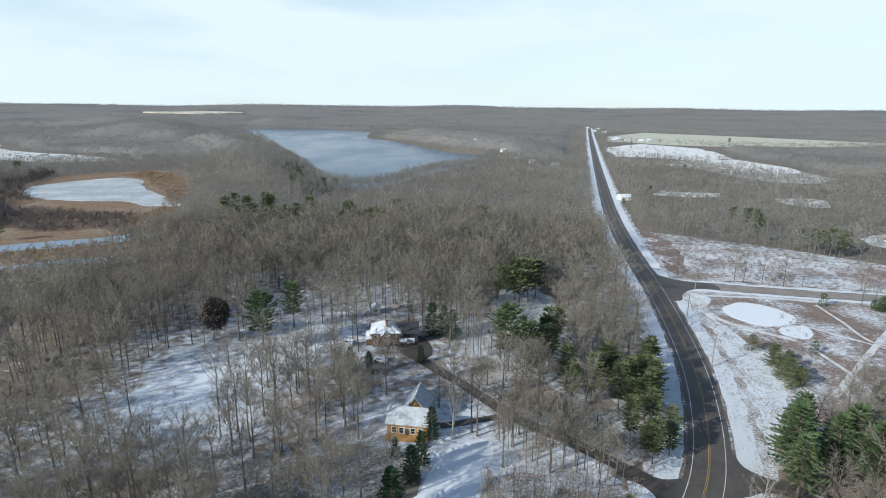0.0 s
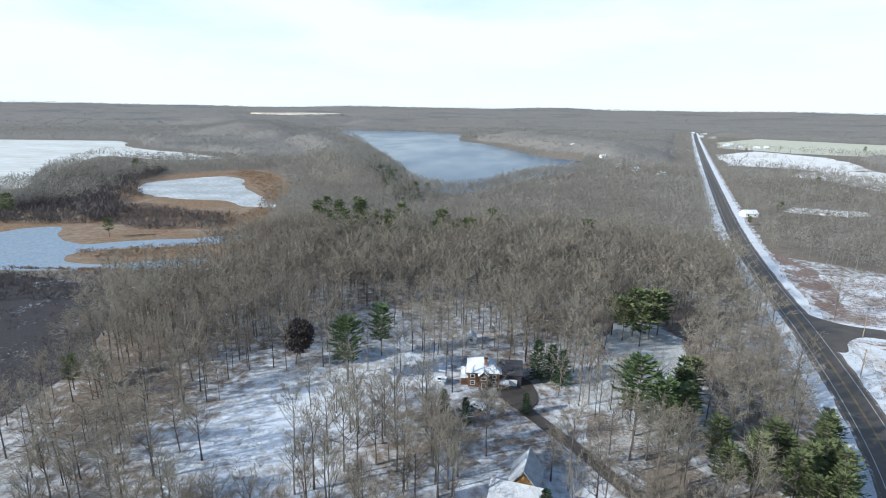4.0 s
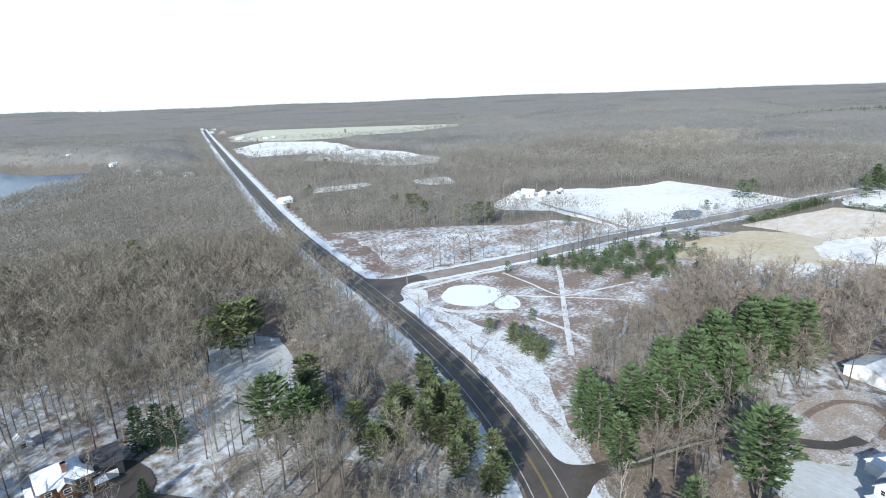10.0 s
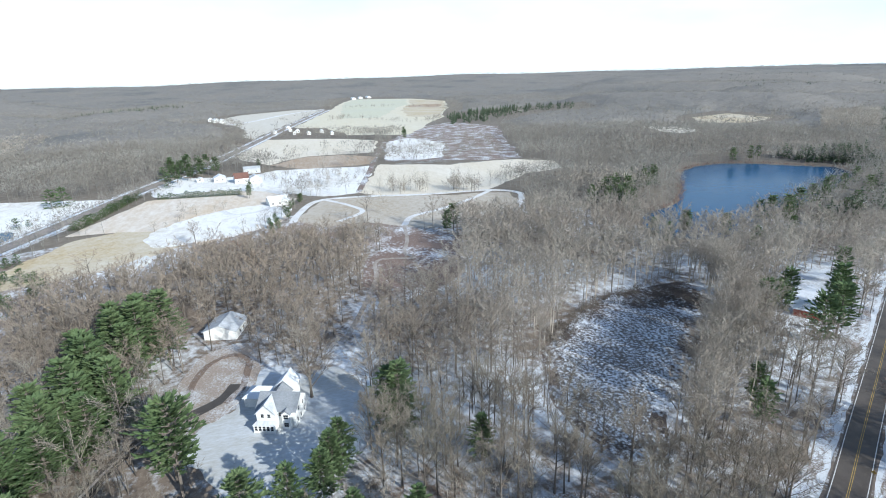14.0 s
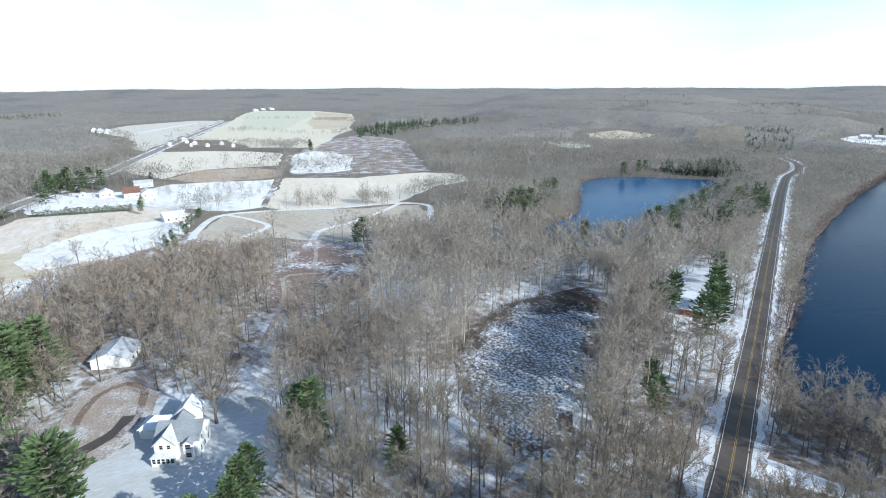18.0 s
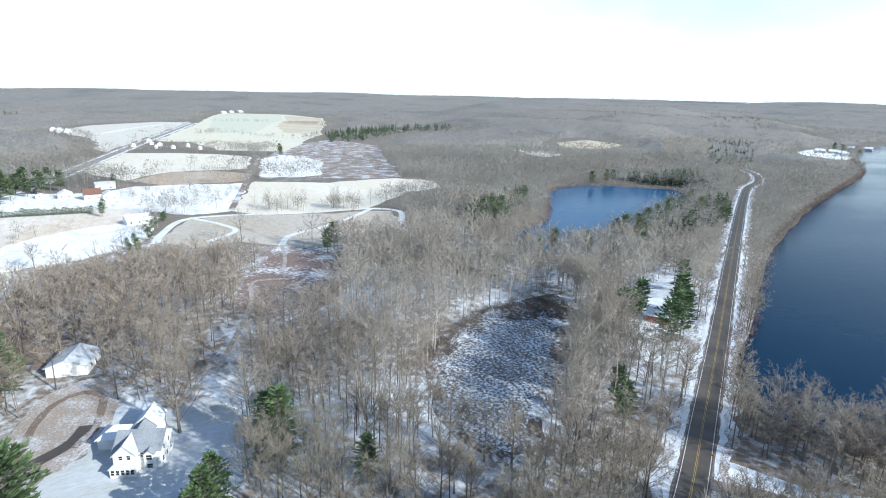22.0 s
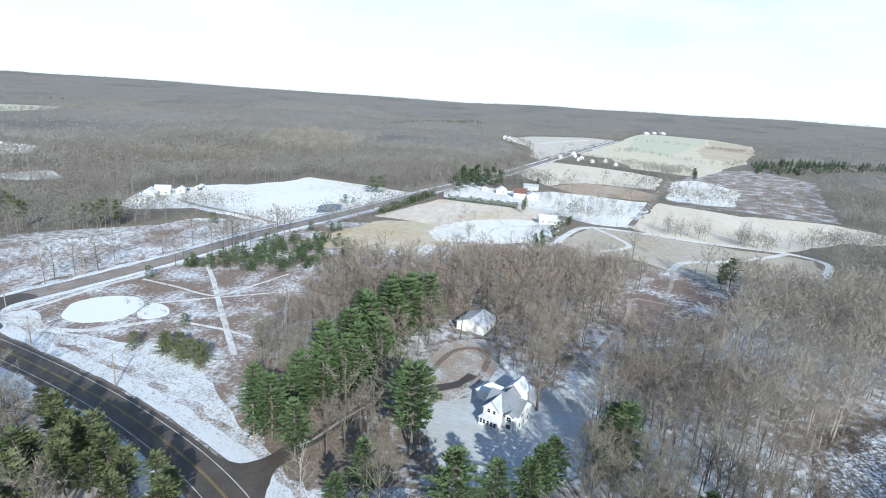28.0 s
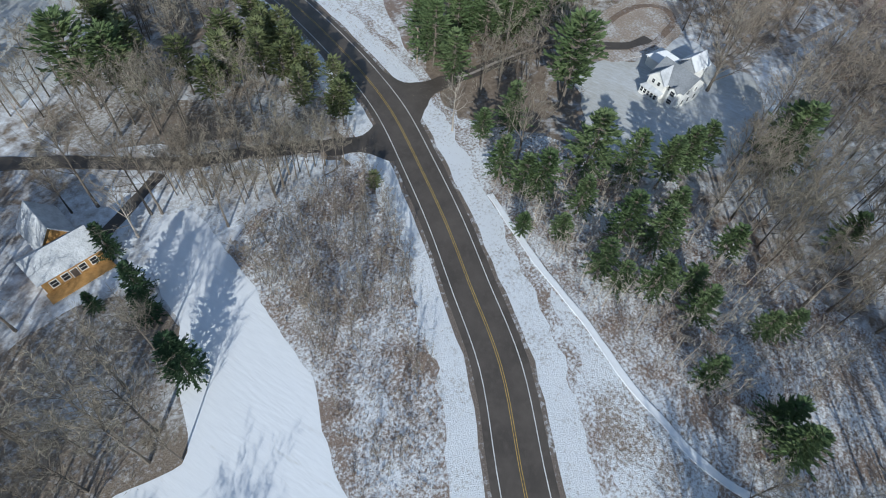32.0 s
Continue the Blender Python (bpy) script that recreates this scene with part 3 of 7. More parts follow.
patch("field_pale", [(368, 2), (494, -33), (479, -65), (465, -93), (471, -128), (469, -162), (446, -190), (405, -178), (394, -139), (366, -113), (341, -85), (341, -60), (346, -36), (353, -12)], M_stubble, 0.07, "large pale stubble field dusted with snow", "field", 3, straight=True)
patch("field_brown", [(532, 69), (581, 32), (577, -9), (548, -37), (500, -22), (500, 1), (496, 38)], M_brownfield, 0.12, "brown ploughed field", "field", 3, straight=True)
patch("field_mid", [(608, 108), (700, 96), (783, 82), (770, 28), (738, -28), (698, -62), (585, -40), (585, -10), (583, 34), (537, 72)], M_stubble, 0.07, "pale snowy field behind a tree line", "field", 4, straight=True)
patch("field_shrub", [(513, -41), (554, -47), (690, -74), (740, -98), (851, -144), (929, -229), (809, -270), (644, -218), (480, -172), (474, -140), (496, -90)], M_garden, 0.065, "snowy rough ground with shrubs", "field", 5, straight=True)
patch("snow_yard", [(520, -44), (563, -52), (672, -72), (706, -104), (627, -130), (560, -112), (512, -94)], M_snowfield, 0.10, "bright snowy yard beside the rough ground", "field", 4)
patch("field_upper", [(1541, -60), (1911, -118), (2240, -190), (2085, -394), (1784, -448), (1407, -353), (1042, -240), (964, -200), (753, -116), (790, -30), (930, -10), (962, 40), (1000, 40)], M_yellowfield, 0.07, "pale upper farm fields", "field", 8, straight=True)
patch("field_upper_north", [(1246, 205), (1422, 174), (1525, 90), (1579, 31), (1535, -34), (1116, 42), (888, 84), (792, 104), (896, 118), (1030, 137)], M_duskfield, 0.07, "grey-tan farm field by the side road", "field", 8, straight=True)
patch("hay_meadow", [(301, 46), (349, 29), (355, 9), (348, -16), (341, -39), (335, -61), (334, -84), (329, -98), (291, -92), (250, -78), (252, -55), (262, -18), (284, 10), (280, 32)], M_hay, 0.06, "dry hay meadow with mown snowy paths", "field", 2, straight=True)
patch("field_far_brown", [(783, -612), (821, -719), (711, -709), (655, -614), (686, -546)], M_tan, 0.06, "small tan field in the woods", "field", 5, straight=True)
patch("glade_far", [(700, -460), (662, -486), (601, -474), (590, -430), (640, -440)], M_stubble, 0.06, "narrow pale glade in the woods", "field", 5)
patch("farm_clearing", [(206, 507), (262, 502), (250, 484), (195, 488)], M_snowfield, 0.06, "snowy farm yard among trees", "clearing", 3)
patch("farm_clearing", [(300, 478), (335, 468), (310, 430), (292, 440)], M_snowfield, 0.06, "small snowy clearing in the woods", "clearing", 3)
patch("shore_lots", [(540, -1000), (490, -960), (424, -884), (425, -850), (500, -880)], M_snowfield, 0.15, "snowy lots on a lake point", "clearing", 4)

# ---------------------------------------------------------------- clearings near by
# dark sheet laid where the ravine lies in shade
patch("ravine_shade", [(-250, 226), (-190, 218), (-160, 192), (-142, 158), (-138, 138), (-137, 122), (-180, 108), (-260, 140), (-330, 180)], M_ravine_shade, 0.05, "ground coloured dark for the shaded ravine beside the creek", "bog", 4)
patch("bog", [(121, -37), (131, -54), (133, -69), (124, -74), (110, -68), (97, -54), (88, -45), (78, -34), (68, -25), (77, -19), (90, -19), (102, -22), (112, -27)], M_bog, 0.08, "small round bog under broken snow", "bog", 3)
patch("bog_edge", [(114, -23), (128, -37), (139, -53), (145, -68), (147, -83), (149, -97), (133, -97), (119, -88), (107, -76), (94, -60), (84, -48), (74, -38), (60, -25), (66, -18), (78, -16), (92, -17), (103, -19)], M_peat, 0.05, "dark brown brushy rim of the bog", "bog", 4)
patch("trail_glade", [(252, -8), (252, -28), (232, -32), (205, -28), (180, -14), (168, 0), (166, 14), (185, 20), (214, 16), (235, 4)], M_redbrush, 0.05, "open brown glade with snow on a wood trail", "clearing", 2)
patch("house_lawn", [(101, 72), (112, 62), (125, 64), (129, 52), (122, 44), (124, 36), (110, 30), (96, 31), (84, 36), (77, 46), (77, 58), (82, 64)], M_thinlawn, 0.06, "snowy lawn round the white house", "lawn", 3)
patch("drive_yard", [(142, 74), (148, 64), (132, 57), (116, 60), (106, 68), (111, 78), (127, 78)], M_gravel, 0.09, "brown gravel drive yard before the garage", "drive", 1)
patch("wood_margin", [(194, 124), (207, 102), (226, 81), (231, 52), (236, 26), (233, 6), (248, -12), (264, -16), (284, 10), (280, 32), (298, 46), (268, 92), (222, 102), (208, 120)], M_garden, 0.035, "brushy margin between wood and pastures, patchy snow", "brush", 3)
patch("road_lot", [(96, -91), (136, -140), (146, -163), (104, -123), (79, -92), (88, -84)], M_openwood, 0.05, "snowy house lot under tall pines", "clearing", 2)
patch("lakeside_lawn", [(49, -63), (38, -70), (30, -75), (22, -86), (16, -80), (34, -57), (42, -52)], M_lawn, 0.06, "snowy verge lawn by the lake", "lawn", 1)
patch("lawn_north", [(26, 220), (40, 221), (47, 210), (42, 186), (36, 172), (24, 160), (11, 162), (16, 186)], M_thinlawn, 0.06, "long snowy lawn between wood edges", "lawn", 2.5, straight=True)
patch("snow_lawn", [(10, 98), (4, 80), (0, 69), (-6, 61), (-10, 54), (-22, 52), (-32, 70), (-27, 80), (-18, 76), (-14, 80), (-10, 88), (-5, 92), (0, 105), (6, 112), (12, 110)], M_lawn, 0.06, "smooth snow-covered lawn with bluish shade", "lawn", 0.6)
patch("west_brush", [(12, 99), (40, 93), (33, 78), (20, 64), (9, 53), (-1, 43), (-16, 52), (-6, 72), (1, 90)], M_rough, 0.04, "dry brush and tall grass with broken snow", "brush", 0.8)
patch("east_brush", [(52, 74), (43, 58), (36, 47), (30, 30), (23, 4), (50, -4), (58, 20), (64, 36), (62, 52), (60, 70), (66, 84), (60, 86)], M_rough, 0.04, "brushy young pine ground with snow", "brush", 1.5)
patch("east_verge", [(58, 87), (50, 73), (44, 61), (38, 50), (32, 38), (28, 28), (23, 14), (10, 18), (14, 30), (26, 44), (38, 58), (48, 72), (55, 84)], M_roughsnow, 0.07, "broad rough snowy verge with a ditch", "verge", 0.8)

# ---------------------------------------------------------------- roads
MAIN = [(-420, -430), (-150, -130), (-45, -14), (-12, 20), (5, 36), (19, 48), (29, 60), (38, 71), (47.5, 84), (57, 98), (64, 112), (70.6, 128.7), (76.6, 147), (84, 176.5), (94, 226), (103.5, 282), (124, 383), (187, 640), (433, 1610), (604, 2270)]
SOUTH = [(2, 33), (14, 0), (41, -47), (59, -75), (88, -120), (135, -192), (194, -283), (259, -384), (302, -455), (322, -500), (352, -545), (400, -590)]
SIDE = [(98, 229), (112, 229), (136, 223), (181, 214), (235, 206), (289, 193), (347, 180), (428, 164), (591, 124), (706, 104), (1006, 52), (1512, -44)]


def road(name, pts, half, verge, z, material, label, lines=True, yellow=True, gravel=0.8, lane_edge=3.35, free=0.5):
    ob, edge = ribbon(name, pts, half, z, material, 3.0, uneven=0.12)
    tagged(ob, label, "road", kind="structure")
    _, wide = ribbon("shoulder", pts, half + gravel, z - 0.03, M_shoulder, 3.0, uneven=0.5, parent=ob)
    ribbon("verge", pts, half + verge, z - 0.06, M_verge, 1.5, uneven=1.3, parent=ob)
    ribbon("verge_fringe", pts, half + verge + 2.4, z - 0.1, M_rough, 2.0, uneven=2.6, parent=ob)
    p = spline(pts, 6.0)
    d = np.gradient(p, axis=0)
    d /= np.linalg.norm(d, axis=1)[:, None]
    nn = np.stack([d[:, 1], -d[:, 0]], 1) * (half + verge + free)
    OPEN.append(np.vstack([p - nn, (p + nn)[::-1]]))
    if lines:
        for s in (-1, 1):
            ribbon("edge_line", pts, 0.075, z + 0.012, M_white, 3.0, lane_edge * s, False, ob)
    if yellow:
        for s in (-1, 1):
            ribbon("centre_line", pts, 0.05, z + 0.012, M_yellow, 3.0, 0.16 * s, False, ob)
    return ob


road("main_road", MAIN, 4.6, 5.5, 0.22, M_asphalt, "dark two-lane asphalt road with yellow centre lines, snowy verges", free=3.5)
road("south_road", SOUTH, 3.2, 1.7, 0.20, M_asphalt, "grey two-lane asphalt road along the lake shore", gravel=0.5, lane_edge=2.8)
road("side_road", SIDE, 4.2, 3.5, 0.19, M_sideroad, "worn brownish-grey country road", False, False)
patch("road_junction", [(90, 212), (94, 238), (99.5, 248), (105, 240), (112, 234), (122, 230.5), (122, 222.5), (112, 223.5), (104, 218), (98, 208)], M_asphalt, 0.225, "dark asphalt of the road junction", "road", 0.2)
patch("drive_mouth", [(57, 91), (63, 103), (67, 108), (67, 102), (70, 98.5), (75, 96), (74, 92.5), (68, 94), (62, 92.5)], M_asphalt, 0.225, "dark asphalt drive mouth", "road", 0.2)
patch("drive_mouth", [(45, 88), (52, 98), (47, 98), (41, 103), (38, 100), (43, 95)], M_drive, 0.226, "dark asphalt drive mouth", "road", 0.2)


def lane(name, pts, half, material, label, z=0.13, category="drive", free=1.2):
    ob, edge = ribbon(name, pts, half, z, material, 1.5, uneven=0.25)
    p = spline(pts, 3.0)
    d = np.gradient(p, axis=0)
    d /= np.linalg.norm(d, axis=1)[:, None]
    nn = np.stack([d[:, 1], -d[:, 0]], 1) * (half + free)
    OPEN.append(np.vstack([p - nn, (p + nn)[::-1]]))
    return tagged(ob, label, category, kind="structure")


M_dirt = land("dirt_track", (0.15, 0.11, 0.085), (0.24, 0.185, 0.15), 0.2, 0.12, 1.1, 0.12)
lane("west_drive", [(46, 96), (41, 101), (30, 112), (19, 121), (7, 137), (-3, 149), (-9, 157), (-10, 164)], 1.7, M_drive, "narrow dark asphalt driveway through the wood", 0.18, free=2.0)
patch("drive_apron", [(-13, 158), (-6, 152), (-3, 158), (-5, 168), (-9, 172), (-14, 167)], M_drive, 0.178, "dark asphalt apron before the log house", "drive", 0.4)
lane("barn_drive", [(15, 121.5), (8, 119.4), (0, 117)], 1.1, M_drive, "short dark driveway spur to the barn", 0.185)
lane("east_drive", [(70, 97), (79, 92), (88, 89), (100, 84), (108, 78), (112, 71), (117, 65), (123, 63)], 1.6, M_drive, "wheel-worn brown driveway to the white house", 0.18)
lane("drive_strip", [(76, 94), (79, 92), (88, 89), (100, 84), (107, 79)], 0.35, M_trail, "strip of snow and dead grass between wheel tracks", 0.195)
lane("drive_loop", [(108, 78), (118, 75), (128, 74), (137, 71), (140.5, 65), (136, 60.5), (128, 60.5), (121, 61), (114, 64.5)], 0.95, M_dirt, "brown gravel loop of the driveway", 0.19)
lane("lake_drive", [(47, -51), (40, -58), (31, -66), (18, -74), (0, -80)], 1.8, M_sideroad, "short side lane to the lake shore", 0.165)
lane("footpath", [(49, 68), (45.1, 61.4), (39.1, 51.1), (35.8, 43.9), (32.2, 37.1), (27.7, 29.4), (25.3, 23.1), (23.0, 17.2), (22.5, 9.8), (26, -10)], 0.6, M_lawn, "narrow raised snow-packed footpath along the bank", 0.32, "path", 0.5)
lane("garden_path", [(179, 196), (162, 180), (146, 166), (128, 150), (109, 133)], 0.95, M_packed, "straight snow-covered garden path", 0.1, "path")
lane("garden_path", [(152, 205), (150, 188), (148, 168), (160, 163), (182, 157)], 0.55, M_packed, "snow-covered garden path", 0.09, "path")
lane("garden_path", [(132, 184), (146, 167), (163, 146)], 0.5, M_packed, "snow-covered garden path", 0.095, "path")
lane("garden_path", [(123, 163), (123, 146), (122, 132), (132, 131), (145, 137), (163, 146)], 0.6, M_packed, "snow-covered garden path", 0.092, "path")
lane("garden_path", [(101, 220), (107, 209), (104, 198), (105, 188), (111, 180), (122, 170)], 1.2, M_packed, "curving snow-covered garden path", 0.1, "path")
lane("garden_path", [(103, 217), (114, 215), (141, 212), (160, 207)], 1.0, M_packed, "snow-covered garden path", 0.105, "path")
patch("snow_island", [(116, 204), (123, 207), (131, 203), (135, 192), (129, 184), (117, 183), (111, 190), (111, 199)], M_lawn, 0.13, "smooth oval snow-covered lawn bed", "lawn", 0.2)
patch("snow_island", [(127, 183), (133, 182), (131, 175), (125, 171), (120, 176), (122, 180)], M_lawn, 0.12, "small rounded snow-covered bed", "lawn", 0.2)
lane("field_path", [(296, 48), (318, 44), (352, 30), (354, 0), (345, -40), (340, -92), (325, -104), (300, -95), (270, -84)], 2.2, M_packed, "mown snowy path round the hay meadow", 0.11, "path")
lane("field_path", [(340, -88), (316, -64), (298, -40), (286, -20), (268, -12)], 1.8, M_packed, "mown snowy path across the hay meadow", 0.10, "path")
lane("field_path", [(356, 28), (330, 12), (310, 6), (290, 22)], 1.6, M_packed, "mown snowy path across the hay meadow", 0.105, "path")
lane("wood_trail", [(268, -12), (240, -8), (219, -3), (212, -6), (214, 10), (190, 15), (156, 26), (140, 32)], 0.9, M_trail, "pale snowy trail through the wood", 0.1, "path")
lane("farm_drive", [(262, 212), (272, 240), (280, 275), (290, 305)], 1.8, M_gravel, "long farm driveway across a snowy field", 0.1)
lane("field_drive", [(352, 58), (336, 66), (330, 82), (345, 92)], 2.0, M_packed, "snowy turnaround beside the farmhouse", 0.12)
lane("fence_lane", [(372, 1), (399, -5), (458, -18), (548, -37), (678, -67)], 2.2, M_redbrush, "brushy lane between fields", 0.10, "lane")

# ground kept free of trees round buildings
for x, y, r in ((-16, 166, 12), (-9, 118.5, 9.5), (156, 70, 9), (-25, 192, 5), (107, 52, 13), (352, 57, 12), (110, -115, 8), (100, -99, 5), (92, -86, 4), (213, -262, 8), (158, 462, 9), (240, 116, 9), (860, 35, 80), (1212, 200, 40), (2280, -225, 90), (470, 95, 30), (430, 1340, 70), (540, 1800, 60), (520, -1080, 30)):
    OPEN.append(np.array([(x + r * math.cos(a), y + r * math.sin(a)) for a in np.linspace(0, 2 * math.pi, 12, endpoint=False)]))

patch("drive_lawn", [(38, 96), (31, 108), (20, 117), (12, 116), (5, 113), (10, 103), (20, 100), (30, 97)], M_openwood, 0.055, "snowy ground between driveway and spur", "lawn", 1.5, False)
patch("drive_bank", [(8, 142), (20, 127), (32, 116), (44, 105), (52, 112), (46, 124), (32, 136), (20, 152), (12, 154)], M_leafy, 0.045, "snowy wood floor beside the driveway", "ground", 3, False)
patch("upper_green", [(1150, -50), (1469, -80), (1900, -125), (2210, -200), (2060, -370), (1640, -290), (1480, -230), (1330, -190), (1130, -130)], M_green, 0.16, "pale green upper field", "field", 8, straight=True)
patch("upper_tan", [(1640, -300), (2000, -370), (1784, -440), (1407, -348), (1060, -240), (1130, -190), (1330, -215), (1480, -250)], M_tan, 0.14, "tan upper field", "field", 8, straight=True)
patch("upper_brown", [(1490, -262), (1600, -300), (1600, -385), (1400, -335), (1421, -300)], M_brownfield, 0.20, "small brown upper field", "field", 8, straight=True)
lane("upper_lane", [(1108, 165), (1177, 129), (1314, 84), (1444, 32), (1560, -36)], 6.0, M_packed, "snowy farm lane across the upper field", 0.2, "lane")

OPEN.append(np.array([(-420, 205), (-330, 222), (-237, 234), (-172, 252), (-150, 262), (-142, 240), (-170, 208), (-230, 188), (-420, 150)], float))     # low brush in front of the creek
OPEN.append(np.array([(110, 30), (128, 26), (150, 20), (170, 8), (172, 22), (150, 33), (128, 40), (114, 42)], float))     # snowy opening between wood and glade
OPEN.append(np.array([(58, 38), (76, 30), (86, 44), (86, 78), (70, 84), (60, 74)], float))     # room round the lawn pines

PALE_GROVES = (([(686, -777), (656, -856), (445, -585), (481, -545)], 420), ([(1027, -1500), (900, -1700), (636, -1260), (638, -1126)], 260), ([(300, -120), (330, -160), (300, -190), (262, -130)], 60), ([(560, 420), (900, 520), (900, 380), (560, 330)], 420))
STANDS = (([(682, -890), (622, -949), (410, -626), (433, -571)], 90), ([(384, -380), (350, -430), (306, -410), (322, -386), (352, -372)], 70), ([(1800, -2100), (1095, -1222), (1222, -1081), (2000, -1760)], 420), ([(1300, -2000), (950, -1714), (798, -1091), (1300, -1600)], 300), ([(1240, 560), (1560, 420), (1560, 300), (1300, 380)], 160), ([(880, -214), (1040, -250), (1150, -330), (1230, -470), (1107, -475), (1018, -391), (905, -290)], 170), ([(1107, -490), (1230, -490), (1240, -560), (1130, -600)], 50), ([(386, -411), (365, -454), (300, -418), (296, -385)], 60), ([(260, -330), (244, -344), (222, -300), (206, -250), (192, -206), (184, -214), (200, -262), (226, -322)], 40), ([(-232, 750), (-215, 790), (-150, 620), (-112, 515), (-100, 460), (-115, 450), (-160, 560), (-195, 630)], 120), ([(270, -128), (300, -180), (320, -215), (330, -205), (300, -140)], 30))
for area, _ in STANDS[5:7]:
    OPEN.append(np.array(area, float))

patch("road_bank", [(60, 92), (70, 70), (66, 30), (58, -12), (34, -30), (6, 4), (-14, 24), (-4, 42), (8, 54), (30, 80), (46, 98)], M_rough, 0.02, "rough grassy ground round the road fork, broken snow", "ground", 3, False)
patch("lawn_wood", [(-14, 46), (-11, 60), (-9, 80), (-4, 94), (-14, 108), (-40, 104), (-62, 100), (-84, 66), (-60, 34)], M_leafy, 0.03, "grassy wood floor beside the snowy lawn", "ground", 3, False)


# ---------------------------------------------------------------- trees: shapes
def unit(v):
    return v / (np.linalg.norm(v) + 1e-9)


class Sticks:
    """Collects tapered limbs and slivers as triangles."""

    def __init__(self, seed):
        self.v, self.f, self.r = [], [], np.random.default_rng(seed)

    def limb(self, pts, radii, sides):
        k0 = len(self.v)
        for i, (p, rad) in enumerate(zip(pts, radii)):
            d = unit(pts[min(i + 1, len(pts) - 1)] - pts[max(i - 1, 0)])
            a = unit(np.cross(d, (0.31, 0.87, 0.2)))
            b = np.cross(d, a)
            for s in range(sides):
                t = 2 * math.pi * s / sides
                self.v.append(p + rad * (math.cos(t) * a + math.sin(t) * b))
        for i in range(len(pts) - 1):
            for s in range(sides):
                q = [k0 + i * sides + s, k0 + i * sides + (s + 1) % sides, k0 + (i + 1) * sides + (s + 1) % sides, k0 + (i + 1) * sides + s]
                self.f += [(q[0], q[1], q[2]), (q[0], q[2], q[3])]

    def sliver(self, p, d, length, width):
        a = unit(np.cross(d, self.r.normal(size=3))) * width / 2
        k = len(self.v)
        self.v += [p - a, p + a, p + d * length]
        self.f.append((k, k + 1, k + 2))

    def blade(self, p, d, side, length, width):
        """A leaf-shaped spray: pointed at both ends, widest in the middle, slightly folded."""
        k = len(self.v)
        m = p + d * length * 0.45
        self.v += [p, m - side * width / 2, p + d * length, m + side * width / 2]
        self.f += [(k, k + 1, k + 2), (k, k + 2, k + 3)]

    def arrays(self):
        return np.array(self.v, np.float32).reshape(-1, 3), np.array(self.f, np.int32).reshape(-1, 3)


def bare_tree(seed, h=17.0, spread=0.22, limbs=11, subs=4, twigs=6, sides=6, low=0.34, thick=0.0125, width=0.075, lean=0.02):
    """A leafless broad-leaved tree: (wood, twigs) as arrays."""
    w, t = Sticks(seed), Sticks(seed + 500)
    r = w.r
    n = 6
    bend = np.cumsum(r.normal(0, lean * h / n, (n + 1, 2)), axis=0)
    zs = np.linspace(0, 0.86 * h, n + 1)
    trunk = np.column_stack([bend - bend[0], zs])
    rad = h * thick * (1 - 0.86 * (zs / (0.86 * h))) + 0.02
    rad[0] *= 1.35
    w.limb(trunk, rad, sides)
    for i in range(limbs):
        u = low + (0.98 - low) * ((i + r.random()) / limbs)
        k = u * n
        j = min(int(k), n - 1)
        p = trunk[j] + (trunk[j + 1] - trunk[j]) * (k - j)
        az = i * 2.4 + r.normal(0, 0.5)
        el = math.radians(r.uniform(16, 46) + 30 * u)
        d = np.array([math.cos(az) * math.cos(el), math.sin(az) * math.cos(el), math.sin(el)])
        ln = h * (spread * (1.5 - 0.8 * u)) * r.uniform(0.8, 1.2)
        mid = p + d * ln * 0.5 + np.array([0, 0, 0.04 * ln])
        end = p + d * ln + np.array([0, 0, 0.20 * ln])
        r0 = h * thick * 0.42 * (1.15 - 0.6 * u)
        w.limb(np.array([p, mid, end]), (r0, r0 * 0.6, 0.015), max(3, sides - 2))
        for s in range(subs):
            q = 0.3 + 0.7 * (s + r.random()) / subs
            b = p + (mid - p) * q * 2 if q < 0.5 else mid + (end - mid) * (q - 0.5) * 2
            e = unit(d + r.normal(0, 0.5, 3) + np.array([0, 0, 0.35]))
            l2 = ln * r.uniform(0.3, 0.55)
            w.sliver(b, e, l2, r0 * 0.8)
            w.sliver(b, e, l2, r0 * 0.8)
            for _ in range(twigs):
                c = b + e * l2 * r.uniform(0.15, 1.0)
                g = unit(e + r.normal(0, 0.8, 3) + np.array([0, 0, 0.12]))
                t.sliver(c, g, h * r.uniform(0.05, 0.12), width * r.uniform(0.6, 1.2))
    return w.arrays(), t.arrays()


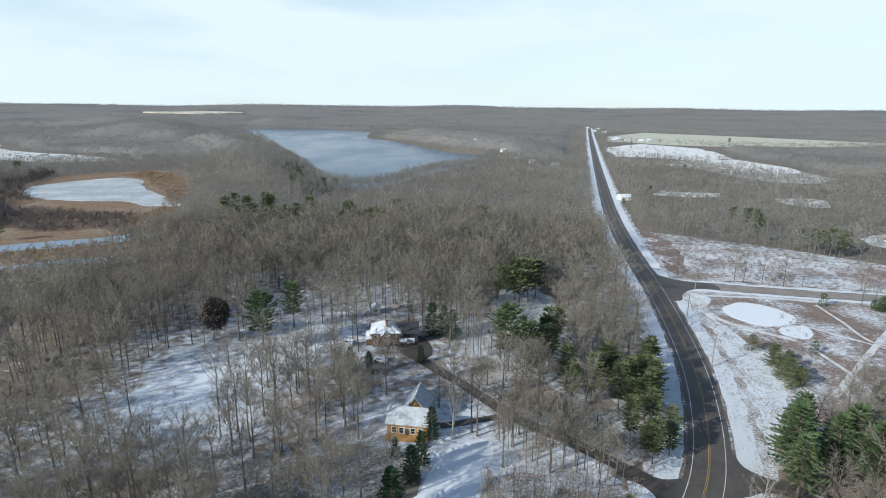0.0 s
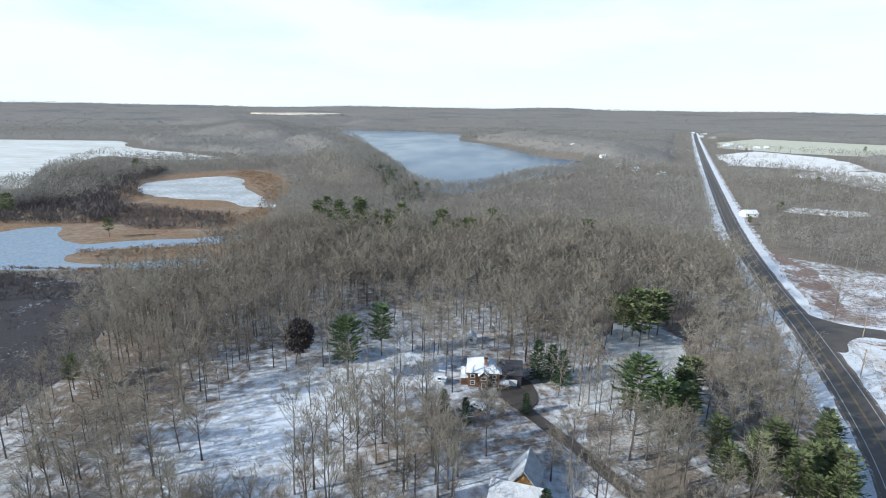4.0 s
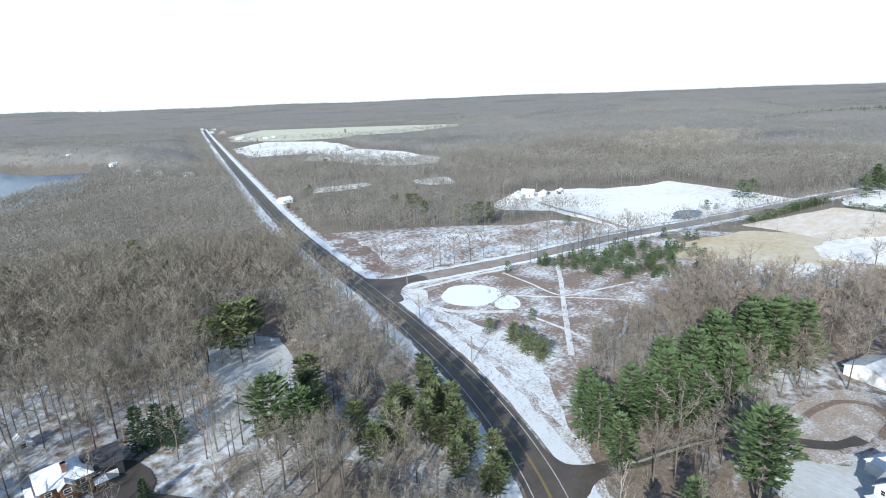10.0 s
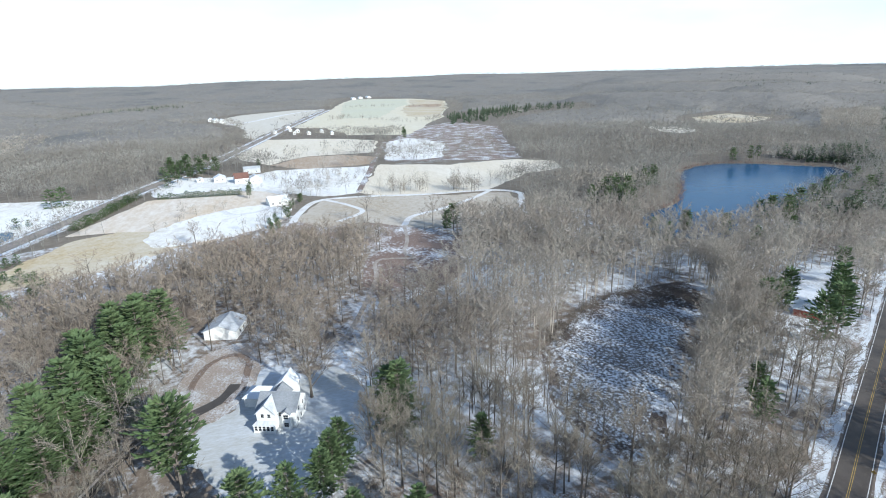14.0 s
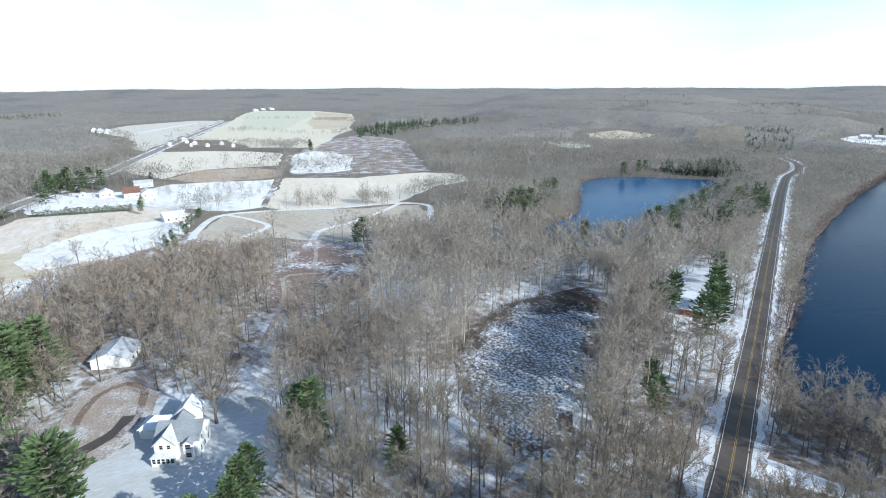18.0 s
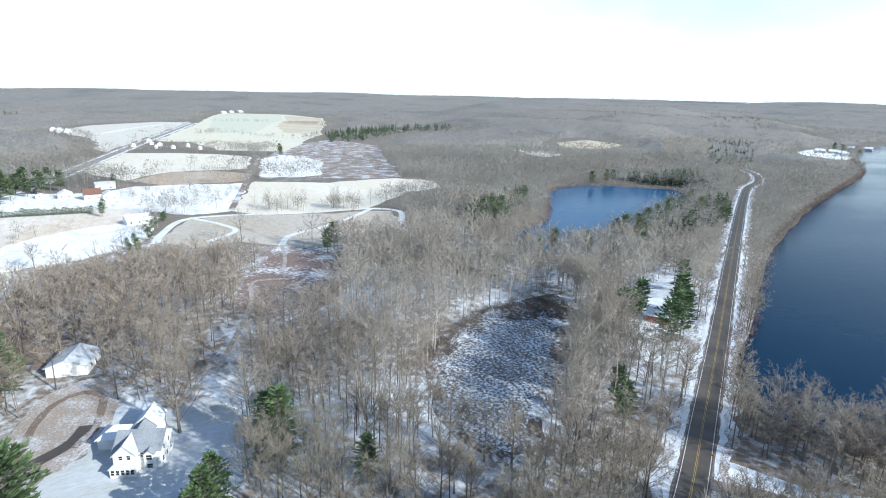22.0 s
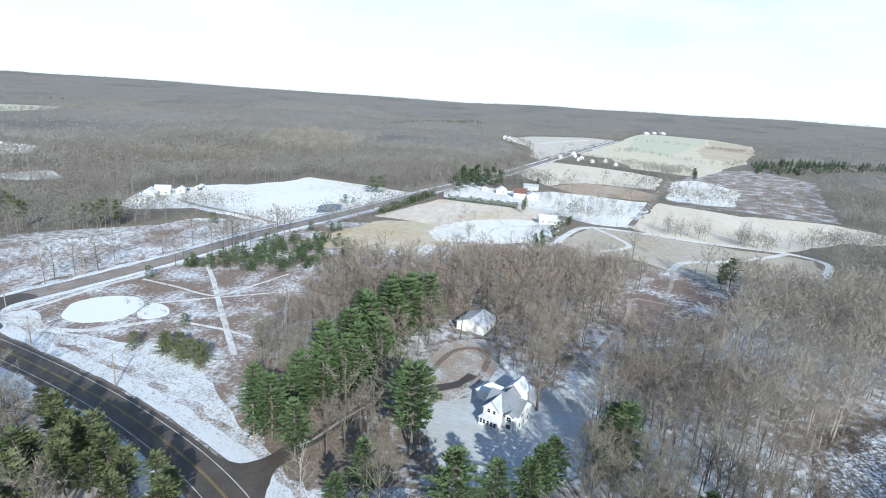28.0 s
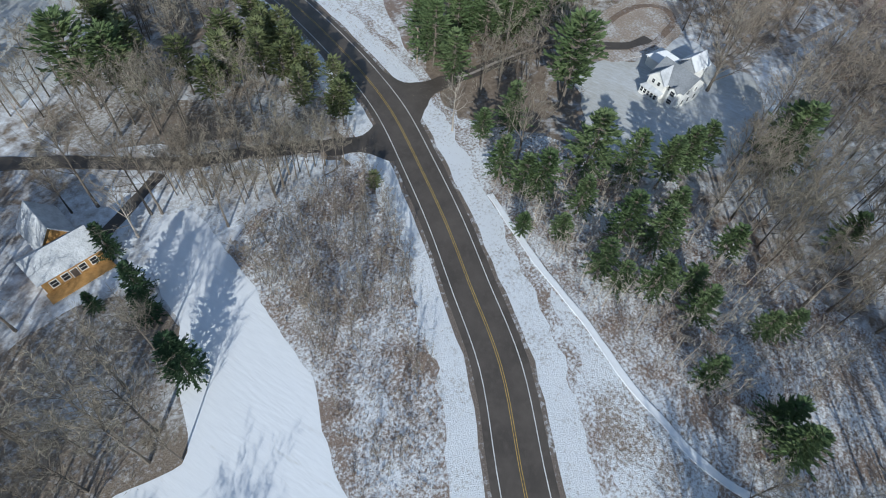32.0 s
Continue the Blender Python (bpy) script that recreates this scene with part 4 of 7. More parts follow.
def crown_tree(seed, h=16.0, radius=4.0, twigs=120, width=0.13, reach=(0.07, 0.14), low=0.4, limbs=8, trunk_w=0.17, sides=3):
    """A cheaper leafless tree for the depth of the wood: stem, slim limbs and a rounded haze of twigs. Stem triangles come first."""
    s = Sticks(seed)
    r = s.r
    top = np.array([r.normal(0, 0.025) * h, r.normal(0, 0.025) * h, 0.88 * h])
    if sides:
        s.limb(np.array([(0, 0, 0), top * 0.5 + r.normal(0, 0.15, 3) * (1, 1, 0), top]), (trunk_w * 1.1, trunk_w * 0.75, 0.03), sides)
    else:
        s.sliver(np.array([0, 0, 0.0]), unit(top), h * 0.9, trunk_w * 2)
    mid = np.array([top[0] * 0.75, top[1] * 0.75, h * (low + 1) / 2])
    half = np.array([radius, radius, h * (1 - low) / 2])
    arms = []
    for i in range(limbs):
        az, el = i * 2.4 + r.normal(0, 0.4), r.uniform(0.35, 1.0)
        d = np.array([math.cos(az) * math.cos(el), math.sin(az) * math.cos(el), math.sin(el)])
        u = low * 0.85 + (0.82 - low * 0.85) * (i + r.random()) / limbs
        p, ln = top * (u / 0.88), radius * r.uniform(1.1, 1.5) * (1.2 - 0.55 * u)
        s.sliver(p, d, ln, trunk_w * 0.8)
        arms.append((p, d, ln))
    arms.append((top * 0.75, unit(top), 0.32 * h))
    wood = len(s.f)
    if len(arms) > 6:          # twigs fan out from the limbs
        for i in range(twigs):
            p, d, ln = arms[i % len(arms)]
            q = 0.25 + 0.75 * r.random() ** 0.7
            e = unit(d + r.normal(0, 0.8, 3) + np.array([0, 0, 0.15]))
            c = p + d * ln * q + np.array([0, 0, 0.10 * ln * q * q]) + r.normal(0, 0.05 * radius, 3)
            s.sliver(c, e, h * r.uniform(*reach) * (1.25 - 0.5 * q), width * r.uniform(0.6, 1.3))
        v, f = s.arrays()
        return v, f, (np.arange(len(f)) >= wood).astype(np.int32)
    lobes = [unit(r.normal(size=3)) * 0.55 for _ in range(6)]
    for i in range(twigs):
        d = unit(r.normal(size=3) + lobes[i % 6] * 1.2)
        q = r.random() ** 0.45
        c = mid + d * q * half
        e = unit(d * half / half.max() * 0.7 + r.normal(0, 0.55, 3) + np.array([0, 0, 0.55]))
        s.sliver(c - e * h * reach[0] * 0.5, e, h * r.uniform(*reach), width * r.uniform(0.6, 1.3))
    v, f = s.arrays()
    return v, f, (np.arange(len(f)) >= wood).astype(np.int32)


def thin_tree(seed, h=16.0, spread=0.17, twigs=110, width=0.11, low=0.38, limbs=9, trunk_w=0.17):
    """A slender leafless tree or sapling with upright limbs."""
    return crown_tree(seed, h, h * spread * 1.15, twigs, width, (0.09, 0.17), low, limbs, trunk_w)


def far_tree(seed, h, radius, twigs, width, upright=1.0):
    """A leafless shrub or tuft of upright sprays."""
    s = Sticks(seed)
    r = s.r
    s.sliver(np.array([0, 0, 0.0]), np.array([0, 0, 1.0]), h * 0.9, width * 0.7)
    wood = 1
    for i in range(twigs):
        az, q = r.uniform(0, 6.283), r.random() ** 0.5 * radius
        p = np.array([math.cos(az) * q * 0.6, math.sin(az) * q * 0.6, h * r.uniform(0.05, 0.6)])
        d = unit(np.array([math.cos(az) * 0.7, math.sin(az) * 0.7, r.uniform(0.5, 1.4) * upright]))
        s.sliver(p, d, h * r.uniform(0.22, 0.4), width * r.uniform(0.7, 1.3))
    v, f = s.arrays()
    return v, f, (np.arange(len(f)) >= wood).astype(np.int32)


def pine(seed, h=15.0, radius=0.2, whorls=12, arms=6, sprays=9, low=0.18, droop=0.05, size=0.075, slim=0.5, dome=False):
    """An evergreen: stem with whorls of arms, each with flat sprays of needles."""
    w, t = Sticks(seed), Sticks(seed + 900)
    r = w.r
    w.limb(np.array([(0, 0, 0), (r.normal(0, 0.1), r.normal(0, 0.1), h * 0.5), (0, 0, h * 0.98)]), (h * 0.016, h * 0.010, 0.02), 6)
    for i in range(whorls):
        u = low + (0.985 - low) * (i + 0.5 * r.random()) / whorls
        reach = h * radius * (1 - u) ** 0.72 * (1.0 if u > low + 0.12 else 0.75) * r.uniform(0.85, 1.15) + 0.25
        if dome:
            q = (u - low) / (1 - low)
            reach = h * radius * (1 - q) ** 0.5 * (0.4 + 0.6 * min(1, q * 3)) * r.uniform(0.75, 1.2) + 0.3
        for a in range(arms):
            az = 6.283 * (a + r.uniform(-0.35, 0.35)) / arms + i * 1.1
            ln = reach * r.uniform(0.6, 1.3)
            d = unit(np.array([math.cos(az), math.sin(az), 0.42 * u - droop + r.normal(0, 0.07)]))
            p = np.array([0, 0, h * u])
            w.limb(np.array([p, p + d * ln * 0.85]), (h * 0.0042, 0.012), 3)
            side = unit(np.cross(d, (0, 0, 1)))
            for s in range(sprays):
                q = 0.22 + 0.78 * (s + r.random()) / sprays
                c = p + d * ln * q
                e = unit(d + side * r.uniform(-1.0, 1.0) + np.array([0, 0, r.uniform(-0.15, 0.55)]))
                k = unit(np.cross(e, (r.normal(0, 0.5), r.normal(0, 0.5), 1)))
                t.blade(c, e, k, h * size * r.uniform(0.7, 1.3), h * size * slim * r.uniform(0.7, 1.2))
    for _ in range(10):
        e = unit(np.array([r.normal(0, 0.4), r.normal(0, 0.4), 1]))
        t.blade(np.array([0, 0, h * r.uniform(0.92, 0.97)]), e, unit(np.cross(e, (1, 0.2, 0))), h * size * 0.8, h * size * 0.3)
    return w.arrays(), t.arrays()


def leafy(seed, h=12.0, radius=0.36, leaves=700, low=0.3, size=0.5):
    """A round tree that kept its dry leaves: limbs and a crown of many small leaf clumps."""
    w, t = Sticks(seed), Sticks(seed + 300)
    r = w.r
    w.limb(np.array([(0, 0, 0), (0.1, 0, h * 0.4), (0, 0.1, h * 0.85)]), (h * 0.018, h * 0.012, 0.04), 6)
    for i in range(12):
        az, el = i * 2.4, r.uniform(0.4, 1.2)
        d = np.array([math.cos(az) * math.cos(el), math.sin(az) * math.cos(el), math.sin(el)])
        p = np.array([0, 0, h * r.uniform(0.3, 0.7)])
        w.limb(np.array([p, p + d * h * radius * 0.9]), (h * 0.006, 0.02), 3)
    for _ in range(leaves):
        d = unit(r.normal(size=3))
        q = r.random() ** 0.35
        c = np.array([0, 0, h * (low + 1) / 2]) + d * q * np.array([h * radius, h * radius, h * (1 - low) / 2])
        e = unit(r.normal(size=3))
        t.blade(c, e, unit(np.cross(e, r.normal(size=3))), size * r.uniform(0.7, 1.4), size * 0.6)
    return w.arrays(), t.arrays()


def tree_thing(kind, shape, bark, leaf, label, category, group=""):
    """A tree as a thing with a trunk and a crown, far under the plan until it is copied."""
    e = new(kind)
    for nm, (v, f), m in (("trunk", shape[0], bark), ("crown", shape[1], leaf)):
        ob = new(nm, mesh_from(nm, v, f, [m]))
        ob.parent = e
    return tagged(e, label, category, group)


def plant(things, spots, rng, low=0.85, high=1.15, heights=None, base=1.0):
    """Sets copies of a row of model trees on spots; the models themselves take the first ones."""
    for i, (x, y) in enumerate(spots):
        k = heights[i] / base if heights is not None else 1.0
        s = k * rng.uniform(low, high)
        m = Matrix.Translation((x, y, float(ground_height(x, y)) - 0.05)) @ Matrix.Rotation(rng.uniform(0, 6.283), 4, "Z")
        src = things[i % len(things)]
        ob = copy_thing(src, m) if i >= len(things) else src
        ob.matrix_basis = m @ Matrix.Diagonal((s, s, s, 1))


def merge(name, shapes, spots, scales, mats, label, category, rng, rounded=0.0):
    """Many plants as one piece of stuff. rounded: how far far-off crowns are shaded as one soft mass."""
    vs, fs, ks, ns, off = [], [], [], [], 0
    which = rng.integers(0, len(shapes), len(spots))
    turn = rng.uniform(0, 6.283, len(spots))
    for j, (v, f, k) in enumerate(shapes):
        sel = np.where(which == j)[0]
        if not len(sel):
            continue
        c, s = np.cos(turn[sel])[:, None], np.sin(turn[sel])[:, None]
        sc = scales[sel][:, None]
        x = (v[None, :, 0] * c - v[None, :, 1] * s) * sc + spots[sel][:, :1]
        y = (v[None, :, 0] * s + v[None, :, 1] * c) * sc + spots[sel][:, 1:2]
        z = v[None, :, 2] * sc + ground_height(spots[sel][:, 0], spots[sel][:, 1])[:, None]
        vs.append(np.stack([x, y, z], 2).reshape(-1, 3))
        if rounded:
            top, wide = v[:, 2].max(), np.abs(v[:, :2]).max()
            q = np.stack([v[:, 0] / wide, v[:, 1] / wide, (v[:, 2] / top - 0.55) / 0.45], 1)
            q /= np.linalg.norm(q, axis=1)[:, None] + 1e-6
            q = q + np.array([0, 0, 0.45]) + rng.normal(0, 1 - rounded, q.shape)
            q /= np.linalg.norm(q, axis=1)[:, None] + 1e-6
            ns.append(np.stack([q[None, :, 0] * c - q[None, :, 1] * s, q[None, :, 0] * s + q[None, :, 1] * c, np.broadcast_to(q[None, :, 2], (len(sel), len(v)))], 2).reshape(-1, 3))
        fs.append((f[None] + (np.arange(len(sel)) * len(v))[:, None, None] + off).reshape(-1, 3))
        ks.append(np.tile(k, len(sel)))
        off += len(sel) * len(v)
    me = mesh_from(name, np.vstack(vs), np.vstack(fs), mats, np.concatenate(ks))
    if rounded:
        me.attributes.new("custom_normal", "FLOAT_VECTOR", "POINT").data.foreach_set("vector", np.vstack(ns).astype(np.float32).ravel())
    return tagged(new(name, me), label, category, kind="stuff")


CENTRE = np.array([-12.0, 40.0])


def grid_spots(step, r0, r1, rng, jitter=0.45, sector=True):
    """Jittered spots of woodland between two radii, off the open ground, in the half of the plan that the walk looks at."""
    a = np.arange(-r1, r1, step)
    g = np.stack(np.meshgrid(a, a), -1).reshape(-1, 2)
    g = g + rng.uniform(-jitter, jitter, g.shape) * step
    r = np.hypot(g[:, 0], g[:, 1])
    az = np.degrees(np.arctan2(g[:, 0], g[:, 1]))
    keep = (r >= r0) & (r < r1)
    if sector:
        keep &= ((az > -54) & (az < 163))
    g = g[keep] + CENTRE
    return clear_of(g)


def clear_of(g):
    free = np.ones(len(g), bool)
    for q in OPEN:
        lo, hi = q.min(axis=0), q.max(axis=0)
        box = free & (g[:, 0] > lo[0]) & (g[:, 0] < hi[0]) & (g[:, 1] > lo[1]) & (g[:, 1] < hi[1])
        k = np.where(box)[0]
        if len(k):
            free[k[inside(q, g[k])]] = False
    return g[free]


def thin_out(g, rng, scale, share):
    """Drops spots in loose patches, so that the wood has lighter and denser parts."""
    k = np.array([noise.noise(Vector((x / scale, y / scale, 5.5))) for x, y in g]) * 0.5 + 0.5
    return g[rng.random(len(g)) < np.clip(share + (k - 0.5) * 1.2, 0.05, 1)]


def spots_in(poly, n, rng, free=False):
    """n random spots inside an outline of the plan."""
    poly = np.asarray(poly, float)
    out = np.empty((0, 2))
    while len(out) < n:
        q = rng.uniform(poly.min(axis=0), poly.max(axis=0), (n * 2, 2))
        q = q[inside(poly, q)]
        out = np.vstack([out, clear_of(q) if free else q])
    return out[:n]


# ---------------------------------------------------------------- evergreens, one by one
RNG = np.random.default_rng(11)
PINES_EAST = [(139, 94, 19), (140, 88, 19), (116, 93, 18), (107, 95, 18), (144, 83, 18), (94, 95, 17), (107, 86, 17), (96, 88, 15), (82, 108, 12), (76, 100, 14), (78, 103, 13), (75, 40, 11), (67, 74, 10), (63, 55, 14), (68, 48, 12), (71, 42, 11), (54, 69, 9), (52, 63, 9), (54, 60, 10), (60, 77, 8), (89, 24, 15), (80, 38, 11), (91, 26, 14)]
PINES_EAST += [(43, 58, 6), (55, 52, 8), (49, 29, 7), (43, 39, 7), (62, 37, 9), (51, 13, 7), (75, 9, 10), (96, 22, 10), (46, 52, 7), (54, 43, 10), (54, 37, 11), (44, 43, 8), (60, 26, 9), (45, 26, 8), (45, 34, 9), (35, 21, 7), (29, 9, 10), (33, 11, 9), (48, 16, 7), (124, 98, 17), (131, 92, 18), (100, 99, 16), (126, 88, 17), (88, 100, 14), (111, 90, 17), (120, 95, 18), (134, 87, 18), (98, 92, 15), (89, 94, 14), (103, 91, 16), (84, 99, 13), (147, 90, 17), (72, 92, 12)]
PINES_WEST = [(35, 135, 13), (34, 126, 12), (40, 128, 14), (46, 124, 14), (54, 124, 12), (45, 112, 11), (58, 139, 13), (56, 128, 13), (33, 155, 15), (26, 140, 12), (30, 144, 14), (35, 164, 14), (47, 132, 13), (34, 158, 13), (42, 131, 12), (47, 103, 11), (60, 142, 12), (54, 131, 13), (39, 167, 13), (51, 115, 12), (58, 135, 11), (64, 150, 10), (48, 120, 11), (32, 155, 14), (50, 128, 13), (51, 119, 13), (54, 111, 10), (33, 150, 14), (46, 104, 9), (52, 106, 9), (36, 86, 6), (45, 133, 14)]
SPRUCE_WEST = [(-9, 85, 12), (-2, 112, 8), (-4, 102, 8), (-6, 97, 9), (-10, 105, 5), (-27, 147, 7), (-21, 144, 7), (-6, 151, 6), (-3, 171, 12), (1, 170, 12), (4, 168, 11)]
PINES_SOUTH = [(318, -205, 14), (300, -185, 14), (306, -196, 13), (286, -148, 15), (295, -160, 14), (278, -158, 15), (268, -150, 14), (264, -136, 13), (272, -146, 16), (200, -190, 15), (204, -204, 15), (195, -196, 14), (206, -208, 14), (213, -222, 15), (221, -240, 15), (236, -270, 15), (232, -262, 14), (243, -138, 14), (186, -150, 13), (198, -138, 13), (74, -60, 11), (116, -113, 15), (104, -119, 17), (110, -104, 14), (128, -150, 14), (480, 122, 16), (492, 112, 16), (503, 138, 17), (472, 130, 15), (488, 140, 16), (515, 130, 16), (524, 140, 16), (535, 126, 15), (500, 150, 16), (460, 138, 15), (512, 152, 16), (249, -35, 14), (244, -30, 13), (271, 58, 8), (281, 55, 8), (303, 50, 8), (344, 43, 7), (351, 42, 7), (338, 47, 6), (326, 49, 7), (318, 52, 6), (296, 57, 7), (290, 60, 6), (379, 77, 9), (714, -99, 15), (518, 78, 9), (109, -96, 15), (106, -122, 19), (94, -108, 18), (90, -97, 17), (66, -54, 12), (277, -140, 15), (284, -150, 15), (262, -142, 14), (250, -136, 14), (195, -118, 12), (187, -120, 12), (234, -318, 14), (221, -305, 14), (205, -252, 13), (197, -235, 12), (691, -96, 14), (176, -178, 12), (200, -280, 13), (168, -150, 12), (270, -128, 14), (292, -165, 13), (366, -317, 14), (368, -337, 13), (373, -350, 13), (243, -289, 14), (256, -315, 14), (229, -292, 14), (219, -246, 13), (203, -186, 14), (198, -137, 13), (503, -986, 16), (480, -967, 15), (424, -901, 14)]
PINES_FAR = [(341, 203, 6), (346, 199, 4), (245, 242, 7), (257, 186, 6), (260, 174, 5), (263, 171, 5), (154, 204, 5), (173, 198, 6), (121, 160, 4), (496, 149, 12), (515, 143, 12), (496, 129, 12), (528, 124, 12), (446, 142, 11), (506, 136, 13), (480, 152, 12), (404, 78, 7), (400, 199, 13), (396, 205, 12)]

PINES_NORTH = [(26, 204, 16), (30, 208, 18), (35, 206, 17), (31, 200, 15), (23, 208, 14), (39, 211, 16), (201, 347, 14), (200, 333, 14), (190, 314, 14), (208, 293, 13), (206, 283, 13), (216, 289, 13), (214, 279, 12), (176, 453, 14), (284, 633, 13), (660, 1260, 14), (1295, 1587, 14), (1301, 1549, 14), (145, 425, 7), (196, 356, 13), (210, 352, 13), (222, 286, 13), (204, 297, 12), (-107, 486, 14), (-140, 499, 14), (-129, 140, 10), (-127, 147, 9), (-252, 298, 12), (422, 1220, 8), (-98, 492, 13), (-146, 358, 16), (-148, 380, 15), (-140, 382, 14), (-116, 309, 16), (-129, 388, 15), (-98, 356, 14), (-85, 354, 14), (-63, 347, 16), (-31, 362, 16), (-25, 328, 16), (25, 331, 17), (-443, 564, 18), (-355, 330, 17)]

NORTH_STAND = np.array([(-150, 352), (-110, 300), (-75, 305), (-20, 318), (-14, 340), (-60, 345), (-110, 372)], float)
q = RNG.uniform((-150, 300), (-14, 372), (160, 2))
PINES_NORTH += [(float(x), float(y), 12.5 + 1.4 * (i % 5)) for i, (x, y) in enumerate(q[inside(NORTH_STAND, q)][:32])]
white_pines = [tree_thing("pine_tree", pine(20 + i, 15, 0.37, 13, 8, 24, lw, 0.08, 0.056, 0.42), M_bark, M_needle, "tall green white pine with layered branches", "tree", "pines by the road bend") for i, lw in enumerate((0.16, 0.24, 0.12, 0.3))]
spots = PINES_EAST
plant(white_pines, [p[:2] for p in spots], RNG, 0.95, 1.08, [p[2] for p in spots], 12.3)
lone_pines = [tree_thing("pine_tree", pine(26 + i, 15, 0.33, 12, 8, 24, 0.34, -0.05, 0.06, 0.42, True), M_bark, M_needle, "broad white pine with a rounded crown standing in snow", "tree", "broad lone pines") for i in range(2)]
plant(lone_pines, [(-57, 159), (-52, 177), (20, 146), (25, 142), (82, 69)], RNG, 0.95, 1.08, [20, 17, 21, 18, 21], 15)
yellow_pines = [tree_thing("pine_tree", pine(40 + i, 15, 0.28, 12, 7, 19, lw, 0.0, 0.062, 0.42, True), M_bark, M_needle3, "slender yellowish-green pine at the wood edge", "tree", "pines along the west verge") for i, lw in enumerate((0.30, 0.38, 0.25))]
plant(yellow_pines, [p[:2] for p in PINES_WEST], RNG, 0.95, 1.08, [p[2] for p in PINES_WEST], 15)
spruces = [tree_thing("spruce_tree", pine(50 + i, 15, 0.29, 16, 9, 20, 0.05, 0.06, 0.05, 0.45), M_bark, M_needle2, "dark green spruce standing in snow", "tree", "dark spruces") for i in range(3)]
plant(spruces, [p[:2] for p in SPRUCE_WEST], RNG, 0.95, 1.08, [p[2] for p in SPRUCE_WEST], 15)
lake_pines = [tree_thing("pine_tree", pine(60 + i, 15, 0.26, 12, 7, 11, 0.26, 0.0, 0.08, 0.45, True), M_bark, M_needle, "dark green pine near water and fields", "tree", "pines to the south") for i in range(3)]
plant(lake_pines, [p[:2] for p in PINES_SOUTH], RNG, 0.95, 1.08, [p[2] for p in PINES_SOUTH], 15)
north_pines = [tree_thing("spruce_tree", pine(56 + i, 15, 0.27, 9, 6, 8, 0.34, 0.0, 0.11, 0.5, True), M_bark, M_needle3, "green conifer among bare trees", "tree", "dark conifers to the north") for i in range(2)]
plant(north_pines, [p[:2] for p in PINES_NORTH], RNG, 0.95, 1.08, [p[2] for p in PINES_NORTH], 15)
small_pines = [tree_thing("conifer", pine(70 + i, 6, 0.40, 8, 6, 5, 0.04, 0.06, 0.15), M_bark, M_needle, "small bushy green conifer in the garden scrub", "tree", "small garden conifers") for i in range(3)]
far_spots = [(x, y) for x, y, h in PINES_FAR]
far_h = [h for x, y, h in PINES_FAR]
belt = np.array([(156, 206), (186, 199), (221, 192), (243, 172), (236, 150), (213, 138), (186, 148), (176, 172), (172, 190)], float)
k = 0
while k < 105:
    q = RNG.uniform((156, 138), (244, 206))
    if inside(belt, q[None])[0]:
        far_spots.append(tuple(q))
        far_h.append(RNG.uniform(3.2, 6.4))
        k += 1
for a, b, n in (((324, 169), (412, 158), 44), ((324, 166), (412, 155), 40), ((399, 139), (395, 84), 34)):
    for i in range(n):
        u = i / (n - 1)
        far_spots.append((a[0] + (b[0] - a[0]) * u, a[1] + (b[1] - a[1]) * u))
        far_h.append(RNG.uniform(3.4, 5.0))
plant(small_pines, far_spots, RNG, 0.9, 1.1, far_h, 6)

BANK_PINES = [(102, 162, 6), (102, 151, 7), (105, 148, 6), (104, 153, 5), (101, 141, 7), (103, 138, 6), (100, 144, 5), (104, 141, 5), (99, 137, 5), (122, 133, 5), (118, 129, 6)]
bank_pines = [tree_thing("young_pine", pine(75 + i, 6, 0.46, 9, 8, 9, 0.03, 0.0, 0.10), M_bark, M_needle3, "bushy young pine on the snowy road bank", "tree", "young pines on the bank") for i in range(2)]
plant(bank_pines, [p[:2] for p in BANK_PINES], RNG, 0.95, 1.1, [p[2] for p in BANK_PINES], 6)

oak = tree_thing("oak_tree", leafy(80, 11.5, 0.40, 2600, 0.30, 0.75), M_bark, M_oakleaf, "round dark brown oak that kept its dead leaves", "tree")
oak.matrix_basis = pose(-76, 166, 0, 0, 9, 0) @ Matrix.Diagonal((1.0, 1.1, 1.3, 1))
russets = [tree_thing("beech_tree", leafy(81 + i, 12, 0.34, 420, 0.35, 0.42), M_bark, M_russet, "small tree with russet dry leaves", "tree", "russet trees") for i in range(2)]
plant(russets, [(31, -90), (36, -91), (27, -88), (22, -92), (44, -88), (17, 205), (14, 172), (168, 92), (210, 62), (224, 70), (98, 110), (128, 20), (112, 12)], RNG, 0.75, 1.1)

def along(line, step, off, rng):
    p = spline(line, step)
    return p + rng.uniform(-off, off, p.shape)


# ---------------------------------------------------------------- bare woods
wood_models = [tree_thing("bare_tree", bare_tree(100 + i, 16, sp * 1.35, 14, 6, 10, 5, lw, width=0.065), M_bark, M_twig, "leafless grey-brown hardwood tree with fine twigs", "tree", "bare trees near the road bend") for i, (sp, lw) in enumerate(((0.22, 0.36), (0.19, 0.42), (0.25, 0.30), (0.17, 0.48), (0.21, 0.38), (0.24, 0.34)))]
near = thin_out(grid_spots(4.7, 0, 300, np.random.default_rng(5), sector=False), np.random.default_rng(6), 45, 1.0)
open_wood = outline([(-80, 204), (-53, 224), (-22, 232), (-14, 192), (-6, 150), (6, 134), (-2, 122), (-18, 128), (-40, 104), (-60, 96), (-90, 110), (-86, 150), (-92, 180)], 4)
